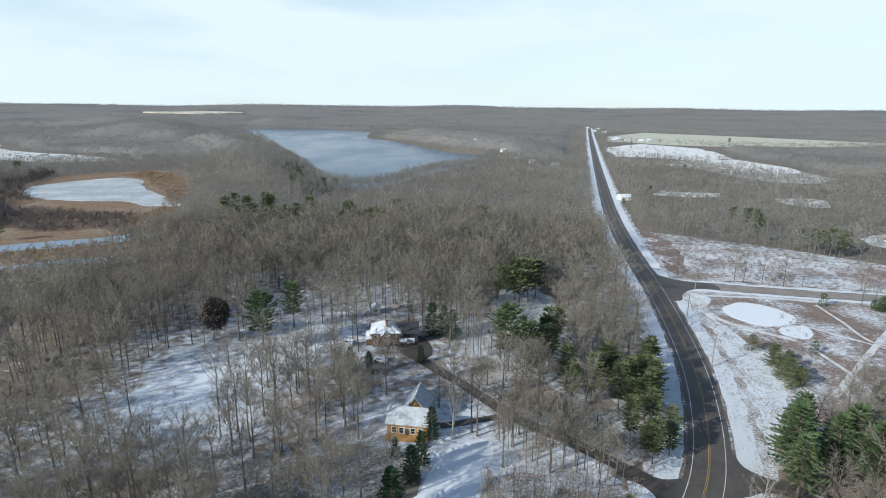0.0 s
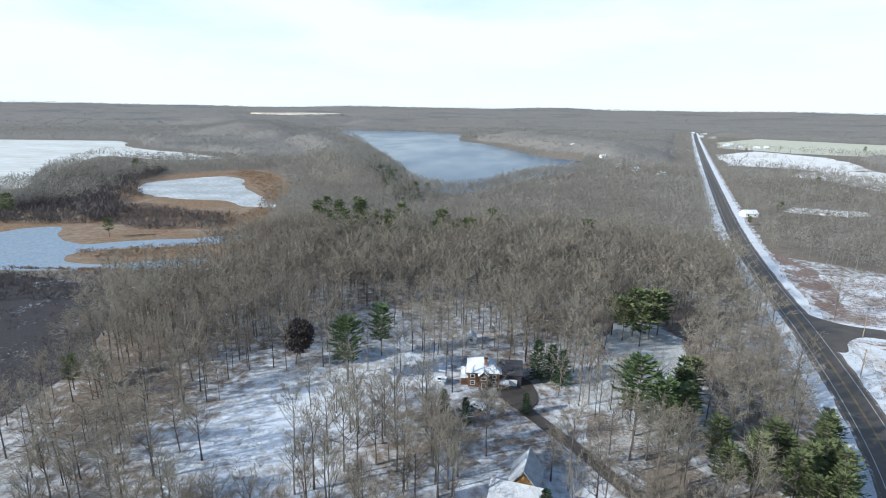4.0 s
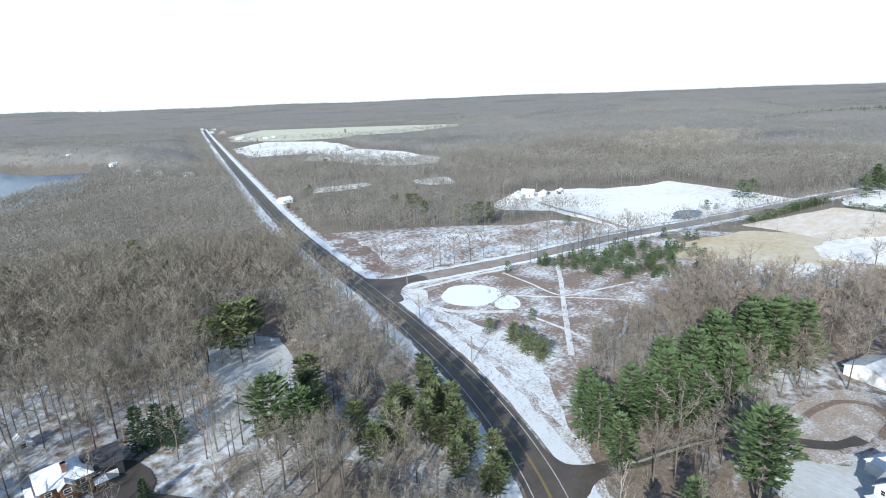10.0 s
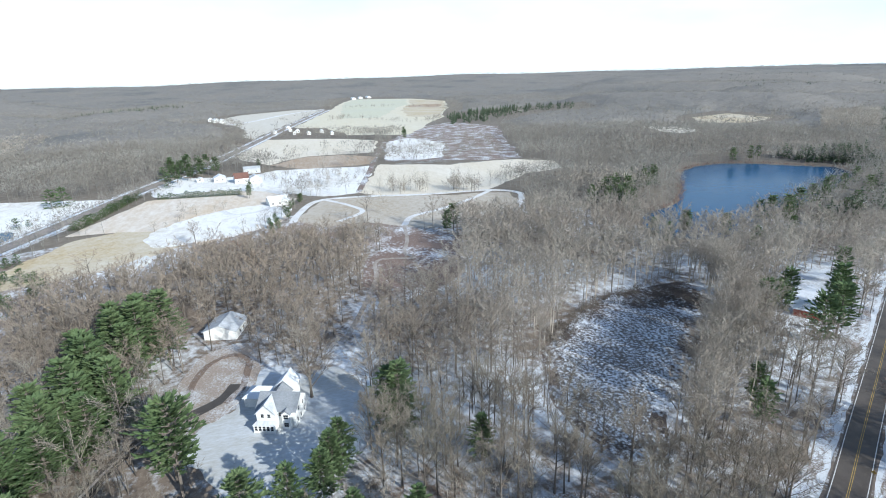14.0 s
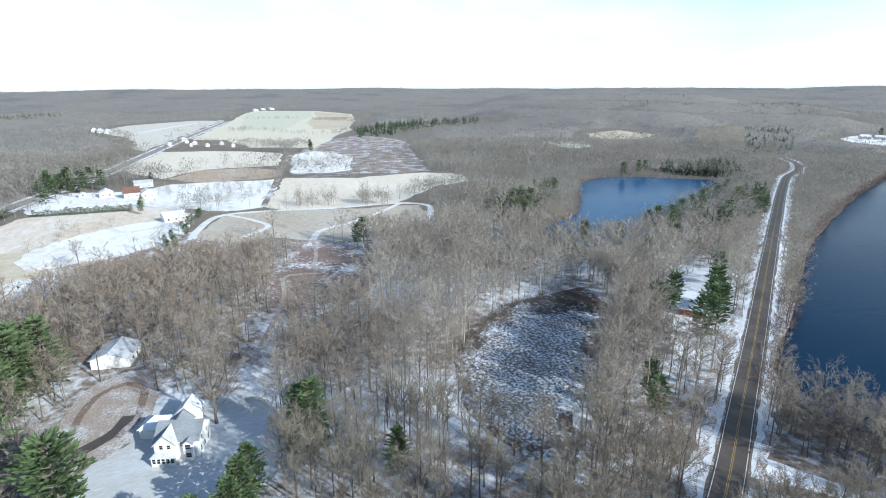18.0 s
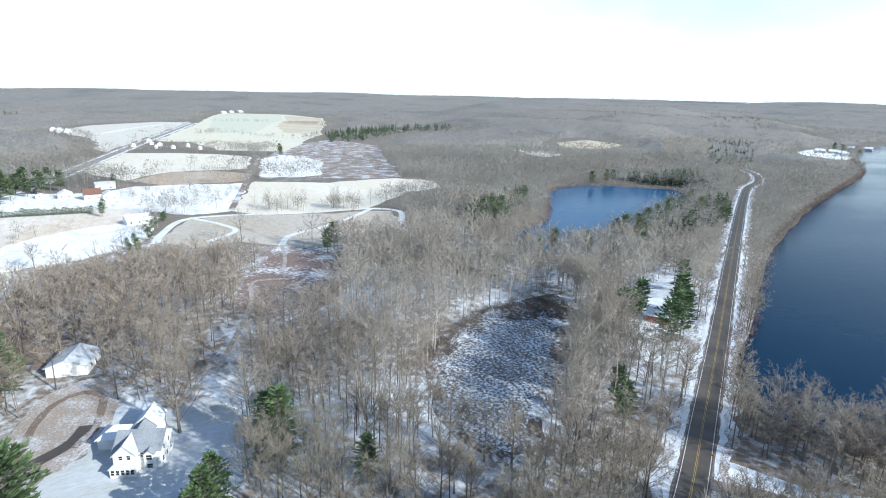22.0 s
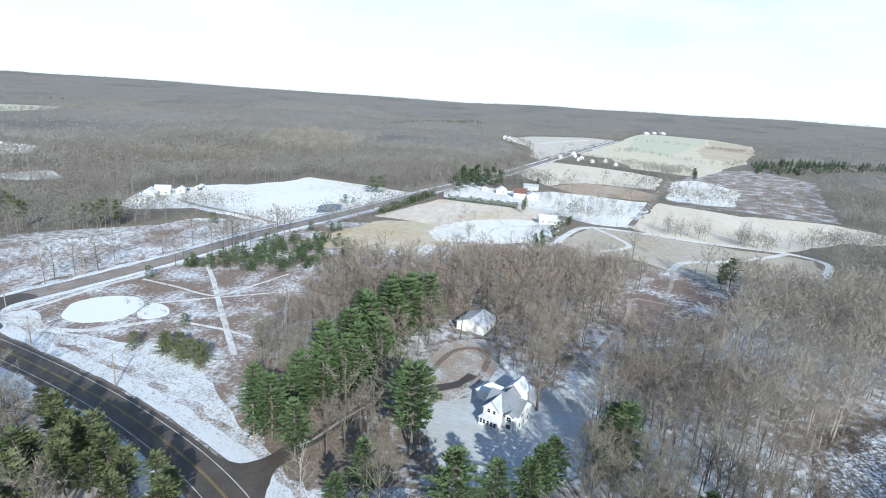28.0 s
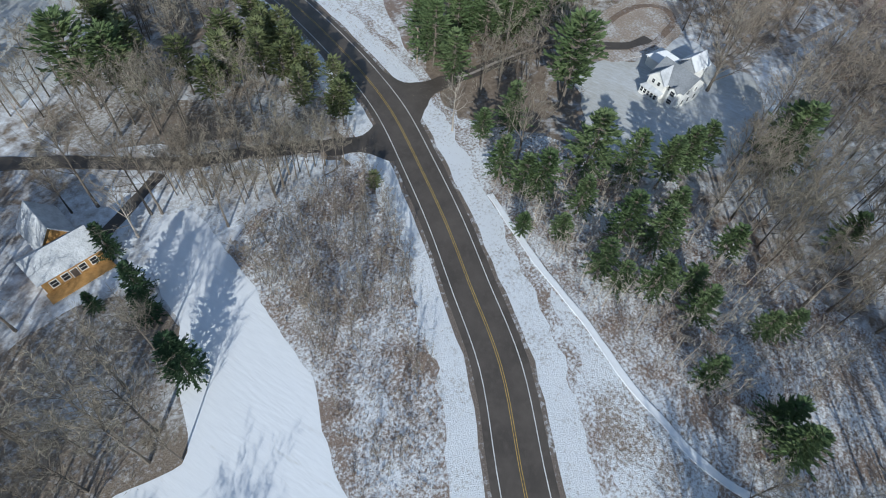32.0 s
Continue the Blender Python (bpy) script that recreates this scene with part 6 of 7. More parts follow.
merge("field_trees", yard_crowns, hedge_rows, rr.uniform(0.5, 1.2, len(hedge_rows)), [M_bark, M_twig_mid], "scattered small bare trees along field edges", "woods", rr)
scatter("field_trees", yard_crowns, [(800, 84), (975, 78), (965, 36), (870, -14), (800, -24)], 60, 0.5, 1.0, [M_bark, M_twig_mid], "bare yard trees round the hamlet", "woods")
scatter("field_trees", yard_crowns, [(345, 640), (406, 590), (455, 640), (470, 760), (450, 850), (370, 800)], 70, 0.6, 1.2, [M_bark, M_twig_far], "bare trees dotted over a snowy field", "woods")
scatter("field_trees", yard_crowns, [(300, 800), (340, 900), (393, 845), (470, 885), (500, 860), (470, 840), (380, 820), (330, 740)], 70, 0.6, 1.2, [M_bark, M_twig_far], "bare trees between snowy fields", "woods")
scatter("field_trees", yard_crowns, [(420, 150), (486, 138), (470, 92), (496, 60), (484, -24), (400, -4), (392, 40), (400, 90), (408, 140)], 85, 0.4, 1.0, [M_bark, M_twig_mid], "bare trees dotted over a narrow snowy field", "woods")
for clump in ([(370, -20), (352, -20), (350, -48), (366, -48)], [(360, -60), (344, -58), (338, -80), (354, -82)]):
    scatter("field_trees", yard_crowns, clump, 15, 0.9, 1.5, [M_bark, M_twig_mid], "clump of bare trees at the foot of a pale field", "woods")
scatter("field_trees", yard_crowns, [(560, -60), (640, -76), (720, -120), (800, -210), (740, -230), (600, -190), (500, -160)], 70, 0.5, 1.1, [M_bark, M_twig_mid], "bare trees dotted over rough ground", "woods")
scatter("field_scrub", shrub, [(523, -38), (629, -66), (700, -138), (700, -230), (571, -196), (494, -174)], 500, 0.8, 2.2, [M_bark, M_twig], "brown scrub on rough ground", "brush")

g = spots_in([(8, -78), (24, -88), (36, -80), (48, -72), (60, -88), (42, -93), (24, -98), (4, -100), (-14, -92)], 70, rr)
merge("lakeside_trees", thin, g, rr.uniform(0.5, 0.9, len(g)), [M_bark, M_twig_brown], "brown-grey bare trees on the lake bank", "woods", rr)

# ---------------------------------------------------------------- buildings
M_siding = plain("white_siding", (0.70, 0.71, 0.70), (0.80, 0.80, 0.78), 1.4, 0.6, 0.3, (1, 1, 8))
M_logs = plain("brown_log_wall", (0.13, 0.072, 0.045), (0.24, 0.145, 0.085), 2.0, 0.7, 0.25, (0.6, 0.6, 5), 0.7, 0.06)
M_tanwood = plain("golden_wood_siding", (0.36, 0.20, 0.07), (0.5, 0.30, 0.12), 2.2, 0.7, 0.25, (5, 5, 0.6), 0.5, 0.03)
M_greywall = plain("grey_siding", (0.40, 0.42, 0.44), (0.52, 0.54, 0.55), 1.6, 0.7, 0.2, (1, 1, 6))
M_redwall = plain("red_siding", (0.22, 0.06, 0.045), (0.33, 0.10, 0.07), 1.6, 0.7, 0.2, (6, 6, 1))
M_shingle = plain("grey_shingles", (0.20, 0.215, 0.235), (0.29, 0.31, 0.335), 2.6, 0.85, 0.2)
M_darkroof_shade = plain("dark_shingles_wall_shade", (0.035, 0.036, 0.042), (0.07, 0.07, 0.08), 2.6, 0.8, 0.25)
M_redroof = plain("brown_red_roof", (0.14, 0.075, 0.06), (0.21, 0.115, 0.09), 1.5, 0.8, 0.2)
M_roofsnow = land("snow_on_roof", (0.22, 0.23, 0.25), (0.30, 0.31, 0.33), 0.95, 0.25, 0.9, 0.10)
M_thinsnow = land("thin_snow_on_shingles", (0.20, 0.215, 0.235), (0.28, 0.295, 0.315), 0.52, 0.3, 0.9, 0.25)
M_glass = plain("dark_window_glass", (0.02, 0.025, 0.03), (0.04, 0.045, 0.055), 0.8, 0.08, 0.5)
M_trim = plain("white_trim", (0.74, 0.74, 0.73), (0.82, 0.82, 0.8), 3, 0.5)
M_brick = plain("chimney_brick", (0.20, 0.11, 0.085), (0.30, 0.18, 0.14), 5, 0.85, 0.2)
M_door = plain("dark_door", (0.10, 0.08, 0.07), (0.16, 0.13, 0.11), 2, 0.6)
M_pole = plain("weathered_pole", (0.22, 0.18, 0.14), (0.34, 0.29, 0.24), 4, 0.85, 0.2, (6, 6, 0.5))
M_wire = plain("wire", (0.10, 0.10, 0.10), (0.16, 0.16, 0.16), 2, 0.5)
M_carblue = plain("dark_car_paint", (0.05, 0.06, 0.075), (0.07, 0.08, 0.10), 2, 0.3, 0.5)
M_carwhite = plain("white_car_paint", (0.66, 0.67, 0.68), (0.74, 0.74, 0.74), 2, 0.3, 0.5)
M_rubber = plain("tyre_rubber", (0.02, 0.02, 0.02), (0.035, 0.035, 0.035), 5, 0.85, 0.2)


def box(bm, x0, x1, y0, y1, z0, z1):
    v = [bm.verts.new(p) for p in ((x0, y0, z0), (x1, y0, z0), (x1, y1, z0), (x0, y1, z0), (x0, y0, z1), (x1, y0, z1), (x1, y1, z1), (x0, y1, z1))]
    for f in ((3, 2, 1, 0), (4, 5, 6, 7), (0, 1, 5, 4), (1, 2, 6, 5), (2, 3, 7, 6), (3, 0, 4, 7)):
        bm.faces.new([v[i] for i in f])


def slab(bm, quad, t):
    """A roof plane with thickness t, from its four (or three) upper corners."""
    up = [Vector(p) for p in quad]
    n = (up[1] - up[0]).cross(up[2] - up[0]).normalized()
    if n.z < 0:
        up.reverse()
        n = -n
    a = [bm.verts.new(p) for p in up]
    b = [bm.verts.new(p - n * t) for p in up]
    bm.faces.new(a)
    bm.faces.new(b[::-1])
    k = len(a)
    for i in range(k):
        bm.faces.new((a[i], b[i], b[(i + 1) % k], a[(i + 1) % k]))


def block(parent, x0, x1, y0, y1, eave, ridge, axis, wall, roof, over=0.45):
    """One volume of a house: walls up to eaves and gables, and a roof of planes with overhang. axis: x, y (gable) or h (hip)."""
    bm = bmesh.new()
    if axis == "h":
        box(bm, x0, x1, y0, y1, -0.2, eave)
    else:
        c = (y0 + y1) / 2 if axis == "x" else (x0 + x1) / 2
        if axis == "x":
            ring = [[(x, y0, -0.2), (x, y1, -0.2), (x, y1, eave), (x, c, ridge - 0.12), (x, y0, eave)] for x in (x0, x1)]
        else:
            ring = [[(x0, y, -0.2), (x1, y, -0.2), (x1, y, eave), (c, y, ridge - 0.12), (x0, y, eave)] for y in (y0, y1)]
        a = [bm.verts.new(p) for p in ring[0]]
        b = [bm.verts.new(p) for p in ring[1]]
        bm.faces.new(a)
        bm.faces.new(b[::-1])
        for i in range(5):
            bm.faces.new((a[i], b[i], b[(i + 1) % 5], a[(i + 1) % 5]))
        bmesh.ops.recalc_face_normals(bm, faces=bm.faces)
    part("wall", bm, wall, parent)
    bm = bmesh.new()
    t = 0.22
    ox0, ox1, oy0, oy1 = x0 - over, x1 + over, y0 - over, y1 + over
    if axis == "x":
        c, k = (y0 + y1) / 2, (ridge - eave) / ((y1 - y0) / 2)
        e = eave - k * over + 0.15
        slab(bm, [(ox0, oy0, e), (ox1, oy0, e), (ox1, c, ridge + 0.15), (ox0, c, ridge + 0.15)], t)
        slab(bm, [(ox0, c, ridge + 0.15), (ox1, c, ridge + 0.15), (ox1, oy1, e), (ox0, oy1, e)], t)
    elif axis == "y":
        c, k = (x0 + x1) / 2, (ridge - eave) / ((x1 - x0) / 2)
        e = eave - k * over + 0.15
        slab(bm, [(ox0, oy0, e), (c, oy0, ridge + 0.15), (c, oy1, ridge + 0.15), (ox0, oy1, e)], t)
        slab(bm, [(c, oy0, ridge + 0.15), (ox1, oy0, e), (ox1, oy1, e), (c, oy1, ridge + 0.15)], t)
    else:
        w, d = x1 - x0, y1 - y0
        m = min(w, d) / 2
        if w >= d:
            r0, r1 = (x0 + m, (y0 + y1) / 2, ridge), (x1 - m, (y0 + y1) / 2, ridge)
        else:
            r0, r1 = ((x0 + x1) / 2, y0 + m, ridge), ((x0 + x1) / 2, y1 - m, ridge)
        e = eave + 0.05
        A, B, C, D = (ox0, oy0, e), (ox1, oy0, e), (ox1, oy1, e), (ox0, oy1, e)
        planes = ([A, B, r1, r0], [C, D, r0, r1], [D, A, r0], [B, C, r1]) if w >= d else ([B, C, r1, r0], [D, A, r0, r1], [A, B, r0], [C, D, r1])
        for q in planes:
            slab(bm, q, 0.12)
    part("roof", bm, roof, parent)


def opening(parent, face, at, u, z, w, h, kind="window"):
    """A window or door set proud on a wall. face: the side it looks to (w, e, s, n); at: where the wall stands; u: along it."""
    sx = {"w": -1, "e": 1, "s": -1, "n": 1}[face]

    def place(bm, a, b, z0, z1, d0, d1):
        lo, hi = sorted((at + sx * d0, at + sx * d1))
        if face in "we":
            box(bm, lo, hi, a, b, z0, z1)
        else:
            box(bm, a, b, lo, hi, z0, z1)

    bm = bmesh.new()
    t = 0.12
    place(bm, u - w / 2 - t, u + w / 2 + t, z + h, z + h + t, -0.05, 0.07)
    place(bm, u - w / 2 - t, u + w / 2 + t, z - t, z, -0.05, 0.10)
    place(bm, u - w / 2 - t, u - w / 2, z, z + h, -0.05, 0.07)
    place(bm, u + w / 2, u + w / 2 + t, z, z + h, -0.05, 0.07)
    if kind == "window" and h > 1.0:
        place(bm, u - w / 2, u + w / 2, z + h * 0.5 - 0.03, z + h * 0.5 + 0.03, -0.05, 0.05)
    fr = part("window" if kind == "window" else "door", bm, M_trim, parent)
    bm = bmesh.new()
    place(bm, u - w / 2, u + w / 2, z, z + h, -0.05, 0.03)
    part("pane" if kind == "window" else "leaf", bm, M_glass if kind == "window" else (M_door if kind == "door" else M_trim), fr)


def chimney(parent, x, y, z0, z1, s=0.45):
    bm = bmesh.new()
    box(bm, x - s, x + s, y - s, y + s, z0, z1)
    box(bm, x - s - 0.1, x + s + 0.1, y - s - 0.1, y + s + 0.1, z1 - 0.25, z1)
    part("chimney", bm, M_brick, parent)


def house(name, label, x, y, turn=0.0, category="house"):
    e = new(name)
    e.matrix_basis = pose(x, y, float(ground_height(x, y)), 0, 0, turn)
    return tagged(e, label, category)


# the white farmhouse, its front to the west
wh = house("farmhouse", "white two-storey farmhouse with grey roof and glazed porch", 98.0, 47.4, -20)
wh.matrix_basis = wh.matrix_basis @ Matrix.Diagonal((0.88, 0.88, 0.86, 1))
block(wh, 0.9, 9.6, 0.0, 10.4, 5.2, 8.2, "y", M_siding, M_shingle)
block(wh, -0.5, 5.4, 4.9, 10.1, 5.15, 7.8, "x", M_siding, M_thinsnow, 0.4)
block(wh, -2.3, -0.55, 4.6, 10.4, 2.5, 3.5, "h", M_siding, M_thinsnow, 0.3)
block(wh, -0.3, 0.85, 0.9, 3.3, 4.9, 5.9, "x", M_siding, M_shingle, 0.25)
block(wh, 9.2, 14.0, 5.4, 10.6, 3.6, 6.0, "x", M_siding, M_shingle, 0.3)
block(wh, 9.3, 15.4, 10.4, 18.2, 3.0, 5.3, "h", M_siding, M_roofsnow)
block(wh, 13.6, 19.6, 5.2, 10.7, 4.2, 6.8, "x", M_siding, M_roofsnow, 0.4)
for u in (5.3, 6.4, 7.5, 8.6, 9.7):
    opening(wh, "w", -2.3, u, 0.9, 0.75, 1.35)
for u in (6.6, 8.4):
    opening(wh, "w", -0.5, u, 3.75, 0.8, 1.1)
for z in (0.9, 3.3):
    opening(wh, "w", -0.3, 2.1, z, 1.3, 1.3)
opening(wh, "w", 0.9, 4.1, 3.4, 0.7, 1.2)
for u in (2.4, 4.8, 7.4):
    opening(wh, "s", 0.0, u, 1.0, 0.9, 1.4)
for u in (3.4, 6.6):
    opening(wh, "s", 0.0, u, 3.7, 0.8, 1.3)
for u in (3.4, 7.5):
    opening(wh, "n", 10.4, u, 3.5, 0.8, 1.3)
opening(wh, "n", 10.4, 6.4, 0.3, 1.0, 2.05, "door")
for u in (12.6, 16.0):
    opening(wh, "w", 9.3, u, 0.15, 2.6, 2.2, "garage")
opening(wh, "e", 19.6, 8.0, 1.0, 1.2, 1.3)

ga = house("garage", "white gabled garage with thin snow on its grey roof", 151.4, 65.2, -14, "garage")
ga.matrix_basis = ga.matrix_basis @ Matrix.Diagonal((0.9, 0.93, 0.88, 1))
block(ga, 0, 12.0, 0, 11.0, 3.4, 5.6, "x", M_siding, M_thinsnow)
for u in (3.0, 7.8):
    opening(ga, "w", 0.0, u, 0.1, 3.2, 2.4, "garage")
opening(ga, "s", 0.0, 4.0, 1.1, 0.9, 1.1)
opening(ga, "s", 0.0, 7.5, 0.2, 0.95, 2.05, "door")

# the log house in the wood
lg = house("log_house", "brown two-storey log house with snowy hipped roof", -23.0, 162.4, 5)
lg.matrix_basis = lg.matrix_basis @ Matrix.Diagonal((0.92, 0.94, 0.82, 1))
block(lg, 0.6, 10.2, 0.0, 8.6, 5.6, 9.0, "h", M_logs, M_roofsnow, 0.7)
# the wing's walls take the dark roof colour to stand for their shade
block(lg, 9.8, 17.0, 1.4, 9.0, 4.6, 7.8, "x", M_darkroof_shade, M_darkroof_shade, 0.4)
block(lg, -1.6, 0.8, 1.0, 8.0, 2.7, 3.7, "h", M_logs, M_roofsnow, 0.3)
block(lg, 3.9, 6.7, -1.3, 0.4, 5.2, 6.6, "y", M_logs, M_roofsnow, 0.35)
for u in (1.9, 8.6):
    opening(lg, "s", 0.0, u, 1.0, 1.2, 1.3)
    opening(lg, "s", 0.0, u, 3.6, 1.1, 1.1)
opening(lg, "s", -1.3, 5.3, 0.3, 1.0, 2.05, "door")
opening(lg, "s", -1.3, 5.3, 3.4, 1.4, 1.2)
for u in (11.6, 14.4):
    opening(lg, "s", 1.4, u, 0.3, 2.4, 2.1, "garage")
opening(lg, "w", -1.6, 4.5, 0.9, 1.2, 1.2)
chimney(lg, 5.9, 2.2, 6.4, 9.8, 0.5)
bm = bmesh.new()
box(bm, 10.4, 13.0, -1.6, 1.3, 2.35, 2.55)
part("porch_roof", bm, M_roofsnow, lg)
for u in (10.5, 12.9):
    bm = bmesh.new()
    box(bm, u - 0.09, u + 0.09, -1.5, -1.32, -0.1, 2.36)
    part("post", bm, M_logs, lg)

# the golden wood cottage
bn = house("cottage", "golden wood cottage with snow on its grey roof", -12.6, 113.4, -8)
block(bn, 0.0, 9.6, 0.0, 6.4, 3.4, 6.0, "x", M_tanwood, M_thinsnow)
block(bn, 2.8, 8.6, 5.8, 13.0, 3.6, 7.2, "y", M_tanwood, M_thinsnow)
for u in (1.6, 3.4, 6.2, 8.0):
    opening(bn, "s", 0.0, u, 0.9, 1.0, 1.4)
opening(bn, "s", 0.0, 4.8, 0.2, 0.95, 2.05, "door")
for u in (1.8, 4.6):
    opening(bn, "e", 9.6, u, 1.0, 0.9, 1.2)
opening(bn, "n", 13.0, 5.7, 1.0, 1.2, 1.3)
bm = bmesh.new()
box(bm, -0.4, 10.0, -2.4, -0.05, 0.25, 0.4)
part("deck", bm, M_tanwood, bn, "wooden deck")


def cabin(name, label, x, y, turn, w, d, eave, ridge, wall, roof, axis="x", windows=2, category="house", doors=0):
    h = house(name, label, x, y, turn, category)
    block(h, -w / 2, w / 2, -d / 2, d / 2, eave, ridge, axis, wall, roof, 0.35)
    for i in range(windows):
        u = -w / 2 + w * (i + 0.5) / windows
        opening(h, "s", -d / 2, u, 1.0, min(1.1, w / windows * 0.4), 1.2)
        v = -d / 2 + d * (i + 0.5) / windows
        opening(h, "w", -w / 2, v, 1.0, min(1.1, d / windows * 0.4), 1.2)
    if doors:
        opening(h, "w", -w / 2, 0, 0.1, 2.6, 2.2, "garage")
    return h


cabin("shed", "small snow-roofed garden shed in the open wood", -25, 192.5, 10, 3.2, 3.8, 2.2, 3.3, M_greywall, M_roofsnow, "y", 1, "shed")
cabin("shed", "low snow-covered shed beside the log house", -30.5, 163, -6, 3.0, 2.4, 1.5, 2.1, M_greywall, M_roofsnow, "x", 1, "shed")
cabin("farmhouse", "white ranch house with snow-covered roof by a pasture", 352, 57, 15, 10, 13, 3.0, 5.6, M_siding, M_roofsnow, "y", 3)
cabin("barn", "white barn with brown-red roof", 450, 88, 12, 12, 11, 4.0, 7.6, M_siding, M_redroof, "y", 2, "barn")
cabin("barn", "white barn annexe with snowy roof", 446, 77, 12, 10, 9, 3.4, 6.0, M_siding, M_roofsnow, "x", 2, "barn")
cabin("house", "small white house by the side road pines", 462, 106, 8, 12, 9, 3.0, 5.4, M_siding, M_roofsnow, "x", 2)
cabin("shed", "grey metal farm shed", 498, 83, 8, 12, 14, 4.0, 5.6, M_greywall, M_greywall, "y", 2, "shed")
cabin("shed", "small white shed by the side road", 466, 122, 8, 5, 5, 2.4, 3.6, M_siding, M_roofsnow, "x", 1, "shed")
cabin("farmhouse", "white farmhouse with snowy roof on the snow field", 288, 325, 30, 12, 9, 3.6, 6.4, M_siding, M_roofsnow, "x", 3)
cabin("farmhouse_wing", "white gabled farmhouse wing", 302, 326, 30, 8, 10, 3.2, 6.4, M_siding, M_roofsnow, "y", 2)
cabin("garage", "white farm garage with snowy roof", 274, 318, 30, 10, 7, 2.8, 4.6, M_siding, M_roofsnow, "x", 2, "garage")
cabin("shed", "small white farm shed", 314, 321, 30, 7, 6, 2.6, 4.4, M_siding, M_roofsnow, "x", 1, "shed")
cabin("shed", "low grey farm shed", 333, 320, 20, 9, 4, 2.2, 3.2, M_greywall, M_roofsnow, "x", 1, "shed")
cabin("shed", "long low grey-roofed shed at the wood edge", 240, 116, -30, 14, 5, 2.4, 3.4, M_greywall, M_greywall, "x", 2, "shed")
cabin("cabin", "small red cabin under tall pines", 110, -116, 35, 8, 6, 2.8, 5.0, M_redwall, M_roofsnow, "x", 2, "cabin")
cabin("shed", "snow-covered shed beside the lake road", 100, -99, 35, 5, 4, 2.2, 3.4, M_greywall, M_roofsnow, "x", 1, "shed")
cabin("shed", "small snowy shed among bare trees", 92, -86, 30, 4, 3.2, 2.0, 3.0, M_greywall, M_roofsnow, "x", 1, "shed")
cabin("cottage", "snow-roofed cottage by the lake road", 213, -262, 30, 9, 7, 2.8, 5.0, M_greywall, M_roofsnow, "x", 2, "cottage")
cabin("house", "snow-roofed house near the long road", 158, 462, 10, 10, 8, 2.8, 5.0, M_siding, M_roofsnow, "x", 2)
for i in range(5):
    hp = cabin("hoop_shed", "low white ribbed hoop shed in a farm clearing", 206 + 7 * i, 492 - 2.6 * i, 20, 5, 12, 1.6, 3.0, M_siding, M_roofsnow, "y", 1, "shed")
    tagged(hp, group="hoop sheds")
for x, y, t, w, d in ((505, -948, 40, 14, 9), (488, -955, 35, 12, 9), (470, -946, 30, 10, 8), (455, -925, 40, 9, 8), (500, -1090, 20, 14, 10), (520, -1075, 20, 10, 8)):
    cabin("lake_house", "snow-roofed house on the lake point", x, y, t, w, d, 3.4, 6.2, M_greywall, M_roofsnow, "x", 3)
for x, y, t, w, d in ((874, 73, 5, 11, 8), (955, 54, 12, 10, 8), (878, 39, 0, 11, 8), (834, 23, 8, 8, 7), (854, 3, 0, 10, 7), (813, -10, 10, 8, 6), (905, 50, 10, 7, 6), (842, 44, 0, 5, 5)):
    cabin("village_house", "white house with snowy roof in a far hamlet", x, y, t, w * 0.8, d * 0.8, 3.0, 5.4, M_siding, M_roofsnow, "x", 2)
for x, y, t, w, d in ((2230, -190, 5, 40, 16), (2290, -225, 5, 30, 14), (2330, -262, 5, 46, 16), (1215, 200, 10, 34, 14), (1188, 186, 10, 22, 12), (1240, 214, 10, 16, 10)):
    cabin("farm_building", "long white farm building with snowy roof", x, y, t, w, d, 4.5, 8.0, M_siding, M_roofsnow, "x", 4, "barn")
for x, y, t, w, d in ((436, 1308, 10, 14, 10), (468, 1296, 0, 12, 9), (446, 1398, 10, 16, 10), (420, 1340, 5, 12, 9), (498, 1320, 5, 10, 8), (520, 1770, 5, 16, 12), (505, 1830, 5, 14, 10), (575, 2050, 5, 18, 12), (560, 2140, 5, 16, 12)):
    cabin("roadside_house", "pale house with snowy roof by the long road", x, y, t, w, d, 3.6, 6.8, M_greywall, M_roofsnow, "x", 2)
for x, y in ((85, 905), (95, 800), (110, 760), (45, 1005), (135, 720)):
    cabin("lake_cottage", "small pale cottage among lakeside trees", x + 18, y + 14, 30, 9, 7, 3.0, 5.6, M_siding, M_roofsnow, "x", 2, "cottage")


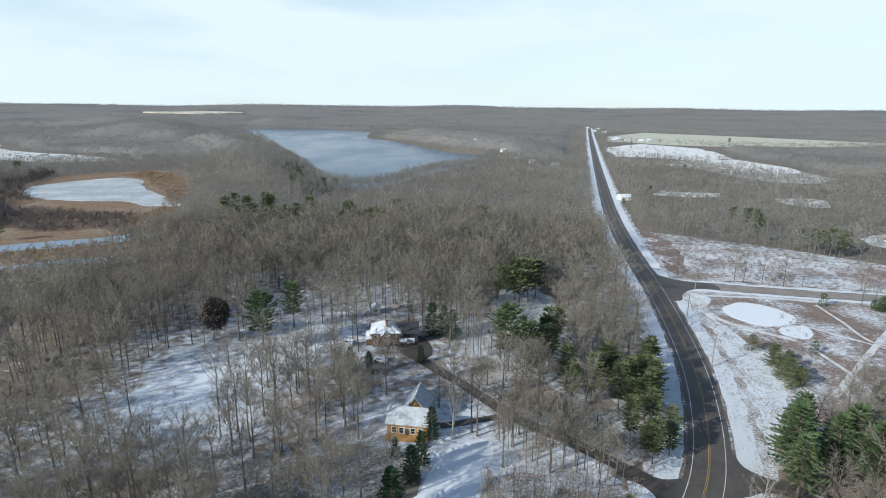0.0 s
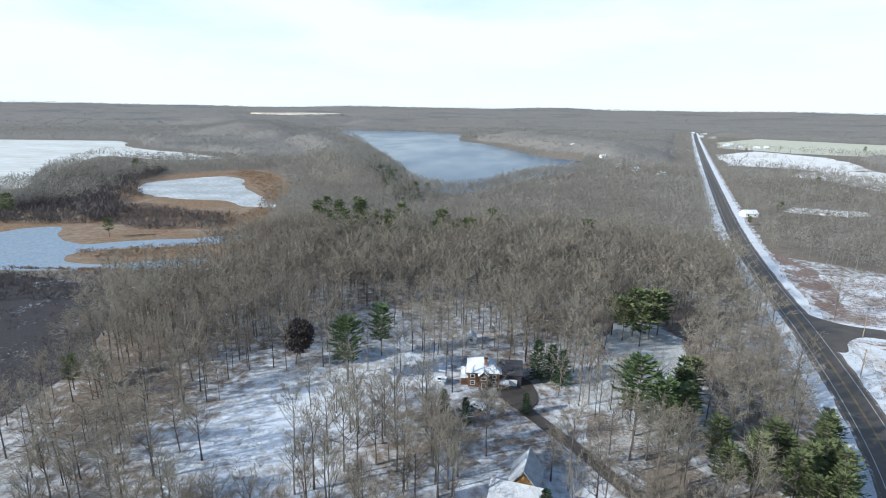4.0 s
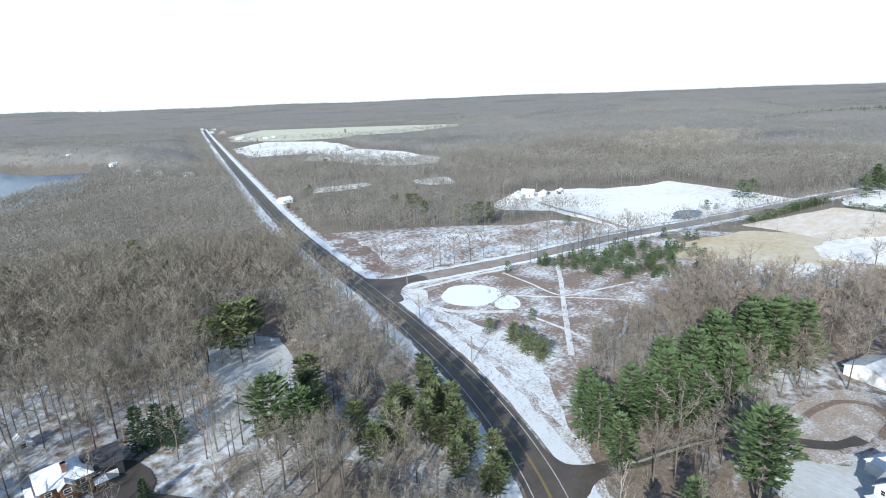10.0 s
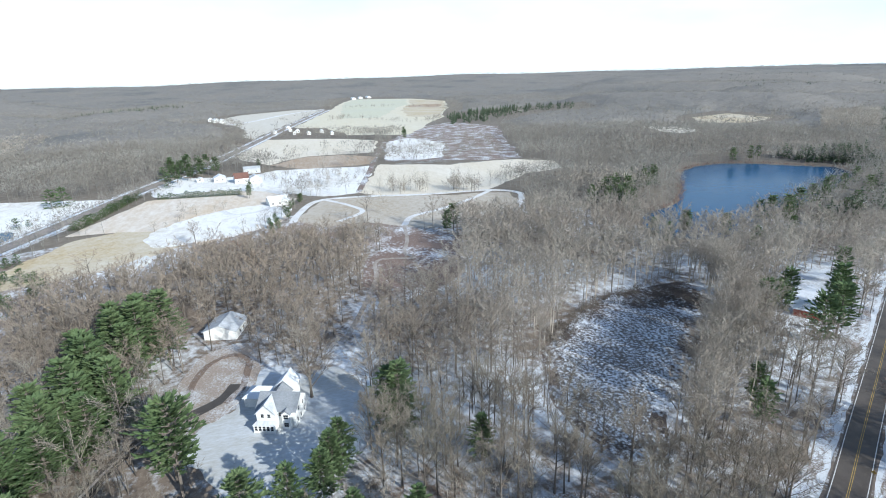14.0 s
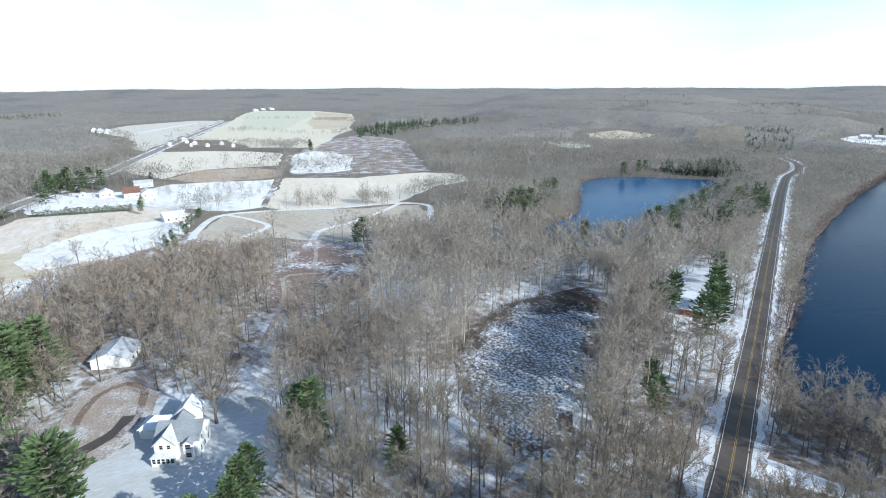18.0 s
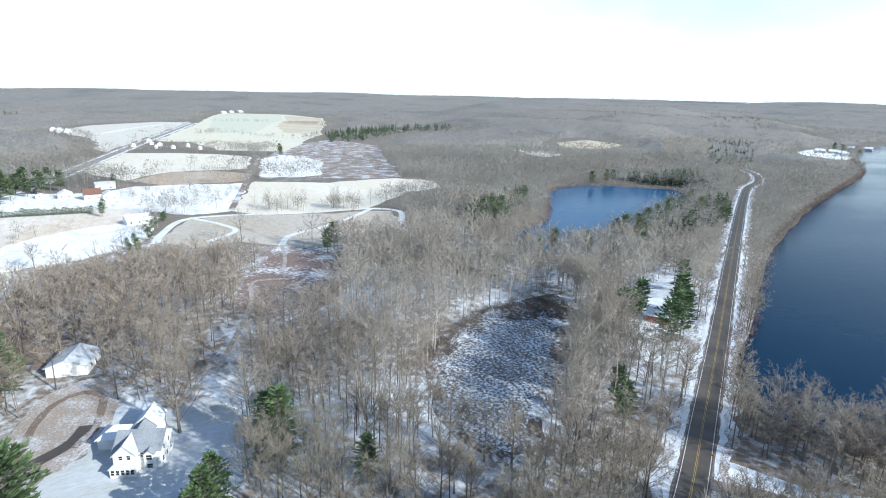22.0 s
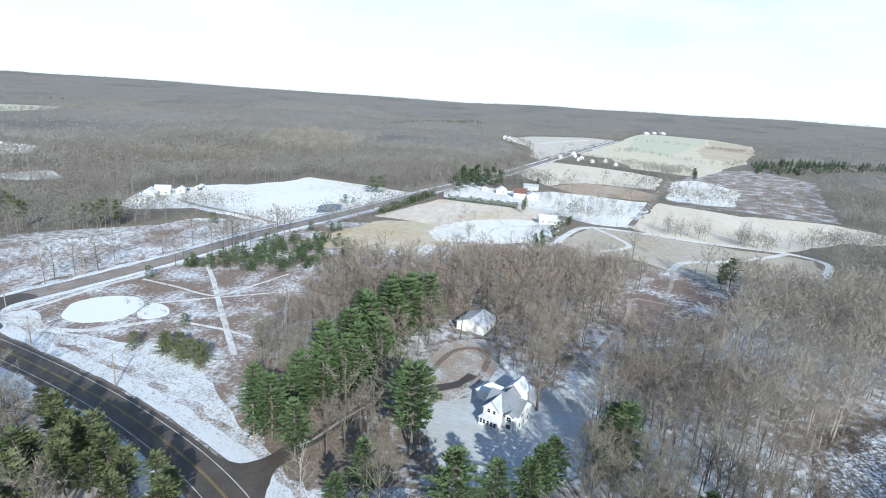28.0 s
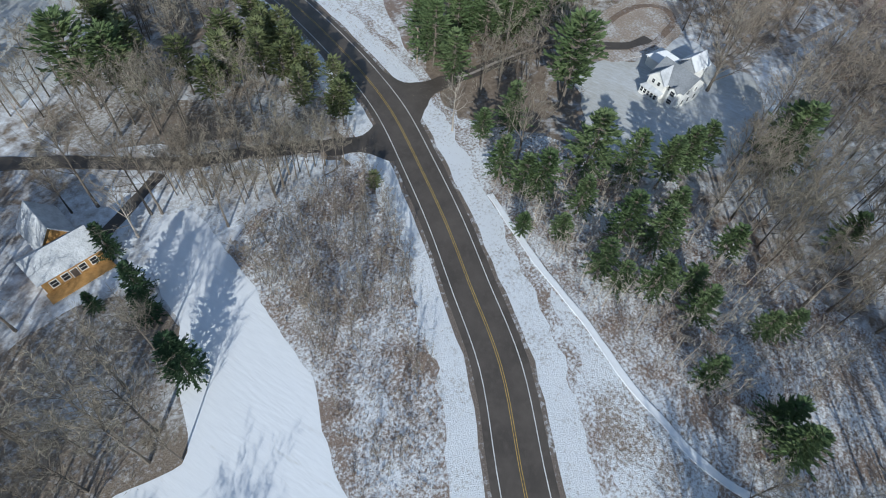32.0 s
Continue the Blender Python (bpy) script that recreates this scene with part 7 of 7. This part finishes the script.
# ---------------------------------------------------------------- vehicles
def car(label, x, y, turn, paint, long=4.5):
    e = tagged(new("car"), label, "car")
    e.matrix_basis = pose(x, y, 0.1, 0, 0, turn)
    bm = bmesh.new()
    h = long / 2
    prof = [(-h, 0.35), (-h, 0.8), (-h * 0.9, 0.95), (-h * 0.55, 1.0), (-h * 0.32, 1.45), (h * 0.35, 1.48), (h * 0.78, 0.98), (h, 0.9), (h, 0.35)]
    a = [bm.verts.new((px, -0.88, pz)) for px, pz in prof]
    b = [bm.verts.new((px, 0.88, pz)) for px, pz in prof]
    bm.faces.new(a)
    bm.faces.new(b[::-1])
    for i in range(len(prof)):
        bm.faces.new((a[i], b[i], b[(i + 1) % len(prof)], a[(i + 1) % len(prof)]))
    bmesh.ops.recalc_face_normals(bm, faces=bm.faces)
    bmesh.ops.bevel(bm, geom=list(bm.edges), offset=0.06, segments=1, affect="EDGES")
    part("body", bm, paint, e)
    bm = bmesh.new()
    for s in (-1, 1):
        box(bm, -h * 0.34, h * 0.4, s * 0.885 - 0.01, s * 0.885 + 0.01, 1.02, 1.36)
    part("side_windows", bm, M_glass, e)
    for px in (-h * 0.62, h * 0.62):
        for s in (-1, 1):
            bm = bmesh.new()
            bmesh.ops.create_cone(bm, cap_ends=True, segments=14, radius1=0.33, radius2=0.33, depth=0.22, matrix=Matrix.Translation((px, s * 0.82, 0.33)) @ Matrix.Rotation(math.pi / 2, 4, "X"))
            part("wheel", bm, M_rubber, e)
    return e


car("pale car parked on the gravel drive", 111.5, 80.5, 30, M_carwhite)
car("dark car parked beside the lake cabin", 103, -104, 40, M_carblue)
car("pale snow-dusted car by the log house drive", -18.5, 151.5, -30, M_carwhite)
car("dark car on the farm yard", 322, 322, 20, M_carblue)
car("dark car on the farm yard", 328, 316, 60, M_carblue)


# ---------------------------------------------------------------- poles and wires
def utility_pole(x, y, turn, h=9.5):
    e = tagged(new("utility_pole"), "weathered wooden utility pole with crossarm", "pole", "utility poles")
    e.matrix_basis = pose(x, y, -0.1, 0, 0, turn)
    bm = bmesh.new()
    bmesh.ops.create_cone(bm, cap_ends=True, segments=10, radius1=0.19, radius2=0.12, depth=h, matrix=Matrix.Translation((0, 0, h / 2)))
    part("post", bm, M_pole, e)
    bm = bmesh.new()
    box(bm, -1.15, 1.15, -0.06, 0.06, h - 0.75, h - 0.60)
    part("crossarm", bm, M_pole, e)
    for u in (-1.0, 0.0, 1.0):
        bm = bmesh.new()
        bmesh.ops.create_cone(bm, cap_ends=True, segments=8, radius1=0.07, radius2=0.04, depth=0.2, matrix=Matrix.Translation((u, 0, h - 0.5 + (0.5 if u == 0 else 0))))
        part("insulator", bm, M_siding, e)


POLES = [(75, 104, 60), (83, 150, 75), (93, 190, 80), (111, 223, 45), (147, 228.5, 10), (183, 220.5, 10), (222, 213, 10), (262, 206, 10)]
for p in POLES:
    utility_pole(*p)
for (xa, ya, _), (xb, yb, _) in zip(POLES, POLES[1:]):
    d = unit(np.array([xb - xa, yb - ya]))
    s = np.array([d[1], -d[0]])
    e = tagged(new("power_line"), "thin sagging power wires between poles", "wire", "power lines")
    for off in (-1.0, 1.0):
        st = Sticks(1)
        pts = [np.array([xa + (xb - xa) * u + s[0] * off, ya + (yb - ya) * u + s[1] * off, 8.95 - 0.9 * 4 * u * (1 - u)]) for u in np.linspace(0, 1, 9)]
        st.limb(np.array(pts), [0.018] * 9, 4)
        v, f = st.arrays()
        w = new("wire", mesh_from("wire", v, f, [M_wire]))
        w.parent = e


def sign_post(x, y, turn, label):
    e = tagged(new("road_sign"), label, "sign", "road signs")
    e.matrix_basis = pose(x, y, 0, 0, 0, turn)
    bm = bmesh.new()
    box(bm, -0.03, 0.03, -0.03, 0.03, 0, 2.4)
    part("post", bm, M_pole, e)
    bm = bmesh.new()
    bmesh.ops.create_cone(bm, cap_ends=True, segments=4, radius1=0.5, radius2=0.5, depth=0.02, matrix=Matrix.Translation((0, -0.05, 2.1)) @ Matrix.Rotation(math.pi / 2, 4, "X"))
    part("plate", bm, M_yellow, e)


sign_post(47, -62, 30, "small roadside sign by the lake lane")
sign_post(104, 246, 10, "small roadside sign at the junction")

# small pond on the farm field
patch("field_pond", [(302, 204), (311, 210), (325, 214), (335, 206), (331, 201), (314, 197)], M_pond, 0.13, "small blue pond in the snowy field", "pond", 1)
